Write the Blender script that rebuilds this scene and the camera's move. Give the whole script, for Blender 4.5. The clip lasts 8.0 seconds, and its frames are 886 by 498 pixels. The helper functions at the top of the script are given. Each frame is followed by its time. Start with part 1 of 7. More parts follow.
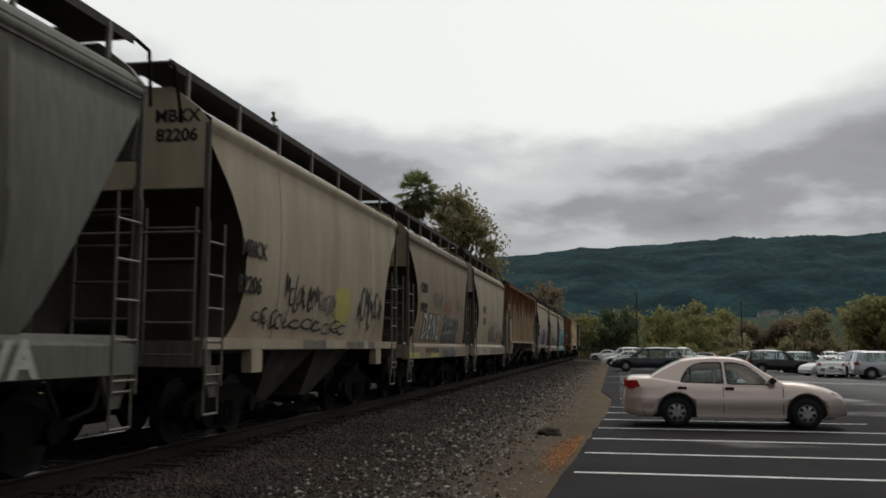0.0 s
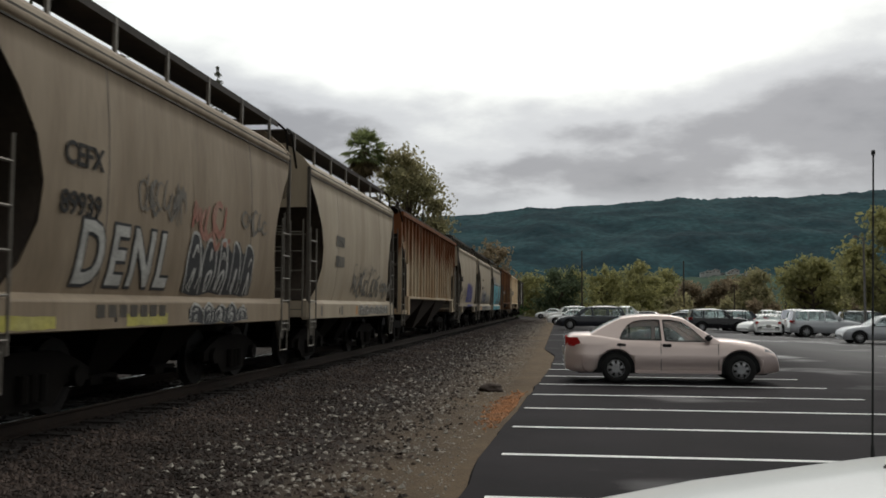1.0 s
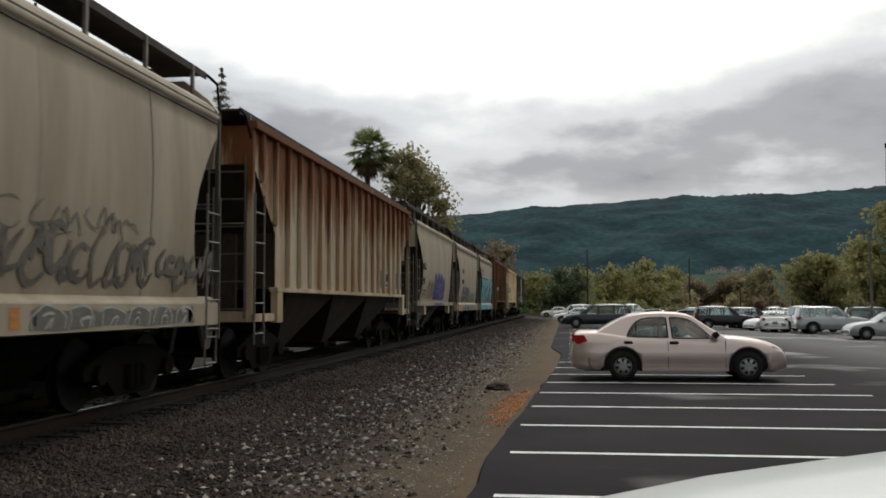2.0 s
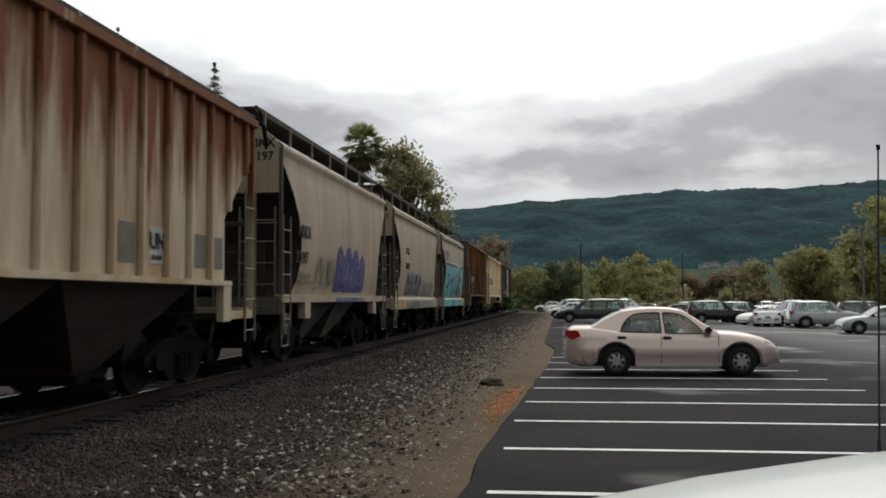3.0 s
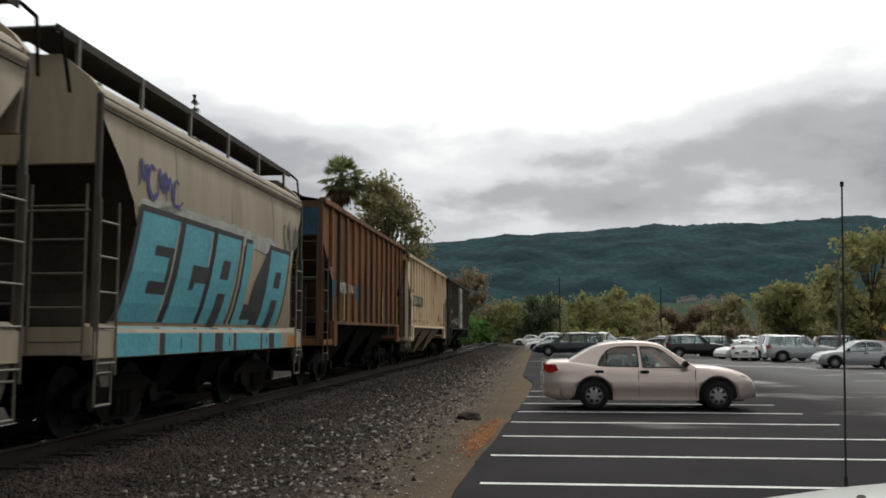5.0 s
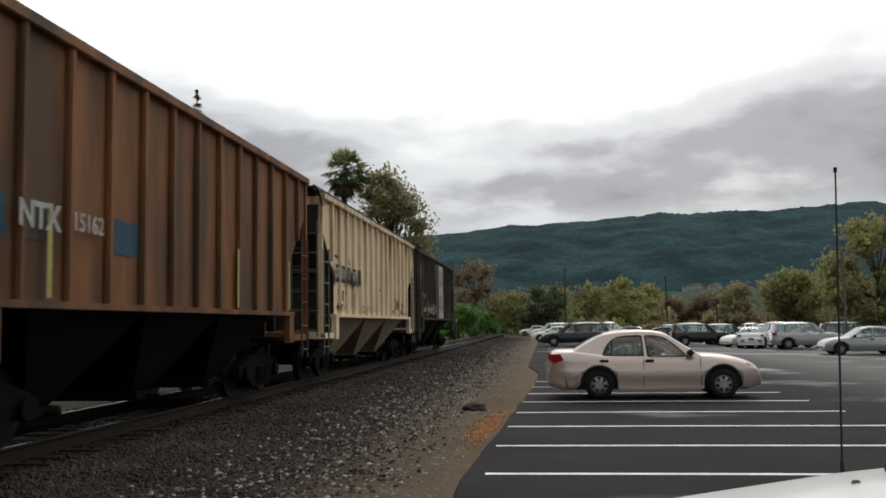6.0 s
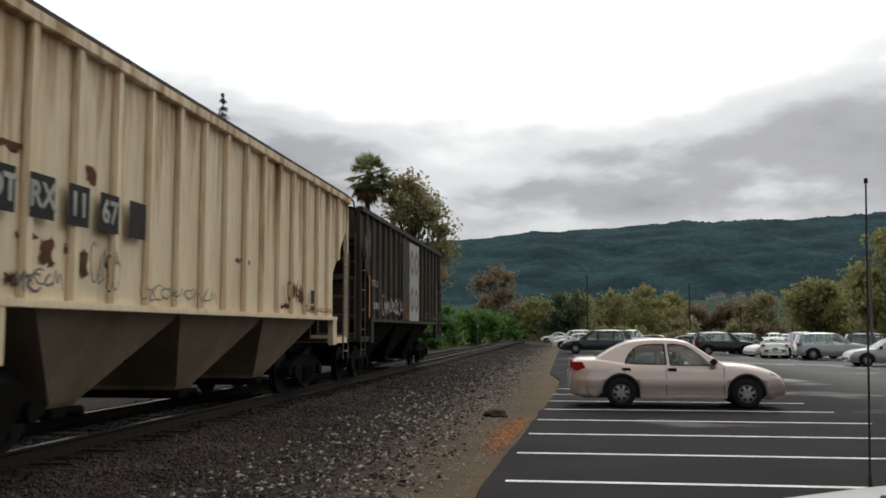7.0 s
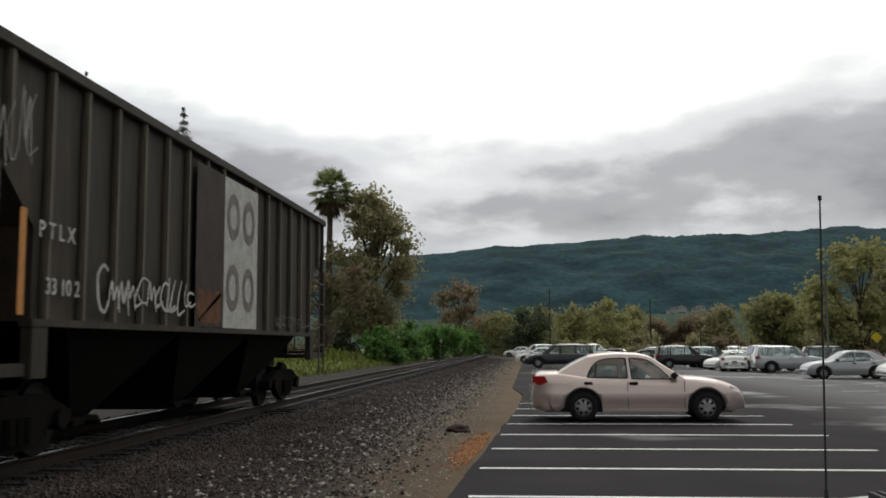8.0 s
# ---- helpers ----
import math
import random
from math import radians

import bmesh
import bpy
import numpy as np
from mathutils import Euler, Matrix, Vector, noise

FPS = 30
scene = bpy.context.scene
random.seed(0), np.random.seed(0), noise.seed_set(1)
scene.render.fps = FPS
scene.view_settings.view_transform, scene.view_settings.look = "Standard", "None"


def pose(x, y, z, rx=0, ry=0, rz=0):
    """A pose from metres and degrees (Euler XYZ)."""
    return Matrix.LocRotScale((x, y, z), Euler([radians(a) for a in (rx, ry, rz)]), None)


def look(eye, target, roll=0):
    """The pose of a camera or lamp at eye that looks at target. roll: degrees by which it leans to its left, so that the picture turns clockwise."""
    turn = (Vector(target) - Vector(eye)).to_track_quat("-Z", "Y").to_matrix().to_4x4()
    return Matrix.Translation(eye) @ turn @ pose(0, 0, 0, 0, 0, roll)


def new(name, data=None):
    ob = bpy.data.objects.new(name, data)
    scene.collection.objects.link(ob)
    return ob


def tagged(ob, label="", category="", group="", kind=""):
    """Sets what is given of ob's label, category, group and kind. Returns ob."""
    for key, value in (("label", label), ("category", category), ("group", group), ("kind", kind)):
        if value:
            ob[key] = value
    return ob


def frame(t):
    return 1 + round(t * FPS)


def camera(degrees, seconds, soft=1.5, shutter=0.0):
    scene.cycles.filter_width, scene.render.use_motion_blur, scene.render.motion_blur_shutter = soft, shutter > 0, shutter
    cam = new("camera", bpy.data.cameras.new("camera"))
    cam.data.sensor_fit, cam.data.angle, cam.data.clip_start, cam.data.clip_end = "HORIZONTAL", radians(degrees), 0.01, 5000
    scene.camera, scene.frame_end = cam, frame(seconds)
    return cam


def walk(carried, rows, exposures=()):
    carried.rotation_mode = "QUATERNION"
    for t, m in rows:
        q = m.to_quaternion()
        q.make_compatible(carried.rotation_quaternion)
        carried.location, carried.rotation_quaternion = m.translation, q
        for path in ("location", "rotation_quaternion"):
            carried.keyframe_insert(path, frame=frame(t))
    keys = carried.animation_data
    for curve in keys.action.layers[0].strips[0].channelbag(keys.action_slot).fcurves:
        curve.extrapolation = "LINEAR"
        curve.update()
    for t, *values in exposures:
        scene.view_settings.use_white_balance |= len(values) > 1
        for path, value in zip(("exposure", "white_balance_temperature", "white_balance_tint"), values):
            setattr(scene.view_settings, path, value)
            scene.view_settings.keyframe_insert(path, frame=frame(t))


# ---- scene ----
from mathutils import geometry

cam = camera(51.1, 8.0, soft=1.7, shutter=0.12)
walk(cam, [
    (0.0, pose(-0.081, 0.000, 1.568, 96.02, 0, 10.48) @ pose(0, 0, 0, 0, 0, 0.22)),
    (0.5, pose(0.015, 0.000, 1.514, 94.30, 0, 8.84) @ pose(0, 0, 0, 0, 0, -0.02)),
    (1.0, pose(0.009, 0.000, 1.544, 93.51, 0, 7.26) @ pose(0, 0, 0, 0, 0, 0.26)),
    (1.5, pose(0.005, 0.000, 1.533, 92.99, 0, 6.17) @ pose(0, 0, 0, 0, 0, -0.12)),
    (1.7, pose(0.001, 0.000, 1.536, 93.70, 0, 7.02) @ pose(0, 0, 0, 0, 0, -0.12)),
    (2.8, pose(-0.040, 0.000, 1.539, 92.43, 0, 7.91) @ pose(0, 0, 0, 0, 0, -0.29)),
    (3.0, pose(-0.008, 0.000, 1.556, 93.14, 0, 7.18) @ pose(0, 0, 0, 0, 0, -0.27)),
    (3.5, pose(0.000, 0.000, 1.550, 94.29, 0, 5.92) @ pose(0, 0, 0, 0, 0, 0.00)),
    (4.0, pose(0.013, 0.000, 1.547, 93.99, 0, 5.19) @ pose(0, 0, 0, 0, 0, 0.81)),
    (4.2, pose(0.012, 0.000, 1.548, 94.50, 0, 5.19) @ pose(0, 0, 0, 0, 0, 0.66)),
    (5.3, pose(0.025, 0.000, 1.559, 95.20, 0, 6.05) @ pose(0, 0, 0, 0, 0, -0.29)),
    (5.5, pose(0.031, 0.000, 1.555, 94.26, 0, 6.03) @ pose(0, 0, 0, 0, 0, -0.49)),
    (6.0, pose(0.048, 0.000, 1.556, 94.67, 0, 6.20) @ pose(0, 0, 0, 0, 0, -0.85)),
    (6.5, pose(0.047, 0.000, 1.559, 94.88, 0, 5.89) @ pose(0, 0, 0, 0, 0, -0.45)),
    (7.0, pose(0.040, 0.000, 1.560, 95.01, 0, 7.58) @ pose(0, 0, 0, 0, 0, -0.05)),
    (7.5, pose(0.038, 0.000, 1.552, 94.44, 0, 5.35) @ pose(0, 0, 0, 0, 0, -0.08)),
    (8.0, pose(0.044, 0.000, 1.565, 95.91, 0, 5.27) @ pose(0, 0, 0, 0, 0, -0.35)),
], exposures=[(0.0, -0.45), (0.5, -0.4), (1.0, -0.12), (1.5, -0.08), (3.0, 0.06), (6.5, 0.06), (7.5, 0.0), (8.0, 0.0)])

# ---- light: a high overcast with a broken cloud base ----
SUN_UP, SUN_AZ = 42, 12
world = bpy.data.worlds.new("overcast_sky")
scene.world = world
world.use_nodes = True


def sky_nodes():
    nt = world.node_tree
    nt.nodes.clear()
    N, L = nt.nodes.new, nt.links.new

    def math_node(op, a, b=None, clamp=False):
        n = N("ShaderNodeMath")
        n.operation, n.use_clamp = op, clamp
        for i, v in enumerate((a, b)):
            if v is None:
                continue
            if isinstance(v, (int, float)):
                n.inputs[i].default_value = v
            else:
                L(v, n.inputs[i])
        return n.outputs[0]

    out, bg = N("ShaderNodeOutputWorld"), N("ShaderNodeBackground")
    sky = N("ShaderNodeTexSky")
    sky.sky_type, sky.sun_disc = "NISHITA", False
    sky.sun_elevation, sky.sun_rotation = radians(SUN_UP), radians(SUN_AZ)
    sky.dust_density = 4
    co = N("ShaderNodeTexCoord")
    sep = N("ShaderNodeSeparateXYZ")
    L(co.outputs["Generated"], sep.inputs[0])
    z = math_node("MAXIMUM", sep.outputs[2], 0.0)
    # the cloud base is a flat sheet overhead, so it closes up towards the horizon
    low = math_node("ADD", z, 0.26)
    u, v = math_node("DIVIDE", sep.outputs[0], low), math_node("DIVIDE", sep.outputs[1], low)
    comb = N("ShaderNodeCombineXYZ")
    L(u, comb.inputs[0]), L(v, comb.inputs[1])

    def cloud(scale, detail, off, rough=0.5):
        mp, n = N("ShaderNodeMapping"), N("ShaderNodeTexNoise")
        mp.inputs["Location"].default_value = off
        mp.inputs["Scale"].default_value = (scale, scale, 1)
        L(comb.outputs[0], mp.inputs[0]), L(mp.outputs[0], n.inputs["Vector"])
        n.inputs["Scale"].default_value, n.inputs["Detail"].default_value = 1.0, detail
        n.inputs["Roughness"].default_value = rough
        return n.outputs["Fac"]

    big, small = cloud(1.1, 4, (CLOUD_X, CLOUD_Y, 0), 0.5), cloud(3.4, 6, (1.7, 6.1, 2.0), 0.55)
    mixed = math_node("ADD", math_node("MULTIPLY", big, 0.66), math_node("MULTIPLY", small, 0.34))
    # thin and bright overhead, thick and grey low down
    edge = math_node("ADD", math_node("MULTIPLY", math_node("ABSOLUTE", sep.outputs[0]), 0.20), 0.155)
    lift = math_node("MULTIPLY", math_node("SUBTRACT", z, edge), 2.6)
    lift = math_node("MAXIMUM", math_node("MINIMUM", lift, 0.24), -0.10)
    dens = math_node("ADD", mixed, lift)
    ramp = N("ShaderNodeValToRGB")
    ramp.color_ramp.interpolation = "EASE"
    stops = ((0.26, (0.19, 0.203, 0.23)), (0.42, (0.37, 0.38, 0.405)), (0.53, (0.68, 0.70, 0.72)), (0.70, (1.14, 1.17, 1.12)))
    els = ramp.color_ramp.elements
    els[0].position, els[1].position = stops[0][0], stops[-1][0]
    els[0].color, els[1].color = (*stops[0][1], 1), (*stops[-1][1], 1)
    for p, c in stops[1:-1]:
        els.new(p).color = (*c, 1)
    L(dens, ramp.inputs[0])
    # a pale gap under the cloud edge along the far ridge
    gap = N("ShaderNodeMapRange")
    gap.interpolation_type = "SMOOTHSTEP"
    gap.inputs[1].default_value, gap.inputs[2].default_value = 0.135, 0.10
    gap.inputs[3].default_value, gap.inputs[4].default_value = 0.0, 0.6
    L(sep.outputs[2], gap.inputs[0])
    pale = N("ShaderNodeMix")
    pale.data_type = "RGBA"
    L(gap.outputs[0], pale.inputs[0]), L(ramp.outputs[0], pale.inputs[6])
    pale.inputs[7].default_value = (0.60, 0.63, 0.66, 1)
    mix = N("ShaderNodeMix")
    mix.data_type, mix.blend_type = "RGBA", "ADD"
    mix.inputs[0].default_value = 1.0
    scale = N("ShaderNodeVectorMath")
    scale.operation = "SCALE"
    L(sky.outputs[0], scale.inputs[0])
    scale.inputs["Scale"].default_value = 0.006
    L(pale.outputs[2], mix.inputs[6]), L(scale.outputs[0], mix.inputs[7])
    # the veiled sun stands ahead: the deck is brightest round it and dull away from it
    glow = N("ShaderNodeVectorMath")
    glow.operation = "DOT_PRODUCT"
    L(co.outputs["Generated"], glow.inputs[0])
    glow.inputs[1].default_value = (math.sin(radians(SUN_AZ)) * math.cos(radians(SUN_UP)), math.cos(radians(SUN_AZ)) * math.cos(radians(SUN_UP)), math.sin(radians(SUN_UP)))
    fall = N("ShaderNodeMapRange")
    fall.interpolation_type = "SMOOTHSTEP"
    fall.inputs[1].default_value, fall.inputs[2].default_value = 0.72, 0.05
    fall.inputs[3].default_value, fall.inputs[4].default_value = 1.0, 0.42
    L(glow.outputs["Value"], fall.inputs[0])
    dim = N("ShaderNodeVectorMath")
    dim.operation = "SCALE"
    L(mix.outputs[2], dim.inputs[0]), L(fall.outputs[0], dim.inputs["Scale"])
    L(dim.outputs[0], bg.inputs[0])
    bg.inputs[1].default_value = SKY_POWER
    L(bg.outputs[0], out.inputs[0])


CLOUD_X, CLOUD_Y, SKY_POWER = 3.1, 4.4, 1.0
sky_nodes()
sun = new("sun", bpy.data.lights.new("sun", "SUN"))
sun.data.energy, sun.data.angle, sun.data.color = 0.5, radians(20), (1.0, 0.96, 0.9)
sun.matrix_world = look((40 * math.sin(radians(SUN_AZ)), 40 * math.cos(radians(SUN_AZ)), 40 * math.tan(radians(SUN_UP))), (0, 0, 0))

# ---- materials ----
def mat(name, col, col2=None, rough=0.6, metal=0.0, scale=3.0, fine=40.0, bump=0.0, stretch=(1, 1, 1), rust=0.0, climb=0.0, island=0.0, coat=0.0, spec=0.22, leaf=0.0, vary=0.18, rustcol=(0.13, 0.05, 0.022), mixpos=(0.35, 0.65)):
    """A surface with two scales of variation, optional rust and relief."""
    m = bpy.data.materials.new(name)
    m.use_nodes = True
    nt = m.node_tree
    N, L = nt.nodes.new, nt.links.new
    b = nt.nodes["Principled BSDF"]
    b.inputs["Roughness"].default_value, b.inputs["Metallic"].default_value = rough, metal
    b.inputs["Specular IOR Level"].default_value, b.inputs["Coat Weight"].default_value = spec, coat
    b.inputs["Coat Roughness"].default_value = 0.08
    co, mp = N("ShaderNodeTexCoord"), N("ShaderNodeMapping")
    mp.inputs["Scale"].default_value = stretch
    L(co.outputs["Object"], mp.inputs[0])
    n1, n2 = N("ShaderNodeTexNoise"), N("ShaderNodeTexNoise")
    for n, s, d in ((n1, scale, 5), (n2, fine, 3)):
        L(mp.outputs[0], n.inputs["Vector"])
        n.inputs["Scale"].default_value, n.inputs["Detail"].default_value = s, d
    r = N("ShaderNodeMapRange")
    r.inputs[1].default_value, r.inputs[2].default_value = mixpos
    L(n1.outputs["Fac"], r.inputs[0])
    mix = N("ShaderNodeMix")
    mix.data_type = "RGBA"
    mix.inputs[6].default_value = (*col, 1)
    mix.inputs[7].default_value = (*(col2 or [c * 0.7 for c in col]), 1)
    L(r.outputs[0], mix.inputs[0])
    last = mix.outputs[2]
    if rust:
        n3, r3, mx = N("ShaderNodeTexNoise"), N("ShaderNodeMapRange"), N("ShaderNodeMix")
        mp3 = N("ShaderNodeMapping")
        mp3.inputs["Scale"].default_value = (1, 1, 0.22)
        L(co.outputs["Object"], mp3.inputs[0]), L(mp3.outputs[0], n3.inputs["Vector"])
        n3.inputs["Scale"].default_value, n3.inputs["Detail"].default_value, n3.inputs["Roughness"].default_value = 2.4, 8, 0.65
        r3.inputs[1].default_value, r3.inputs[2].default_value = 0.70 - 0.35 * rust, 0.86 - 0.35 * rust
        spread = n3.outputs["Fac"]
        if climb:
            # corrosion runs down from the roof edge and thins out below
            sz, hz, ad = N("ShaderNodeSeparateXYZ"), N("ShaderNodeMapRange"), N("ShaderNodeMath")
            L(co.outputs["Object"], sz.inputs[0]), L(sz.outputs[2], hz.inputs[0])
            hz.inputs[1].default_value, hz.inputs[2].default_value = 1.6, 4.0
            hz.inputs[3].default_value, hz.inputs[4].default_value = -climb, climb
            L(spread, ad.inputs[0]), L(hz.outputs[0], ad.inputs[1])
            spread = ad.outputs[0]
            mp3.inputs["Scale"].default_value = (1.6, 1.6, 0.14)
        L(spread, r3.inputs[0])
        mx.data_type = "RGBA"
        L(r3.outputs[0], mx.inputs[0]), L(last, mx.inputs[6])
        mx.inputs[7].default_value = (*rustcol, 1)
        last = mx.outputs[2]
    hs = N("ShaderNodeHueSaturation")
    L(last, hs.inputs["Color"])
    v = N("ShaderNodeMapRange")
    v.inputs[1].default_value, v.inputs[2].default_value = 0.3, 0.7
    v.inputs[3].default_value, v.inputs[4].default_value = 1 - vary, 1 + vary
    L(n2.outputs["Fac"], v.inputs[0])
    val = v.outputs[0]
    if island:
        g, r4, mu = N("ShaderNodeNewGeometry"), N("ShaderNodeMapRange"), N("ShaderNodeMath")
        r4.inputs[3].default_value, r4.inputs[4].default_value = 1 - island, 1 + island
        L(g.outputs["Random Per Island"], r4.inputs[0])
        mu.operation = "MULTIPLY"
        L(val, mu.inputs[0]), L(r4.outputs[0], mu.inputs[1])
        val = mu.outputs[0]
    L(val, hs.inputs["Value"])
    L(hs.outputs[0], b.inputs["Base Color"])
    if leaf:
        tr, ms, outp = N("ShaderNodeBsdfTranslucent"), N("ShaderNodeMixShader"), nt.nodes["Material Output"]
        ms.inputs[0].default_value = leaf
        L(hs.outputs[0], tr.inputs["Color"]), L(b.outputs[0], ms.inputs[1]), L(tr.outputs[0], ms.inputs[2]), L(ms.outputs[0], outp.inputs["Surface"])
    if bump:
        bp = N("ShaderNodeBump")
        bp.inputs["Strength"].default_value, bp.inputs["Distance"].default_value = bump, 0.02
        L(n2.outputs["Fac"], bp.inputs["Height"]), L(bp.outputs[0], b.inputs["Normal"])
    return m


def glass_mat(name, tint, rough=0.04):
    m = bpy.data.materials.new(name)
    m.use_nodes = True
    b = m.node_tree.nodes["Principled BSDF"]
    b.inputs["Base Color"].default_value = (*tint, 1)
    b.inputs["Roughness"].default_value, b.inputs["Transmission Weight"].default_value, b.inputs["IOR"].default_value = rough, 0.85, 1.3
    return m


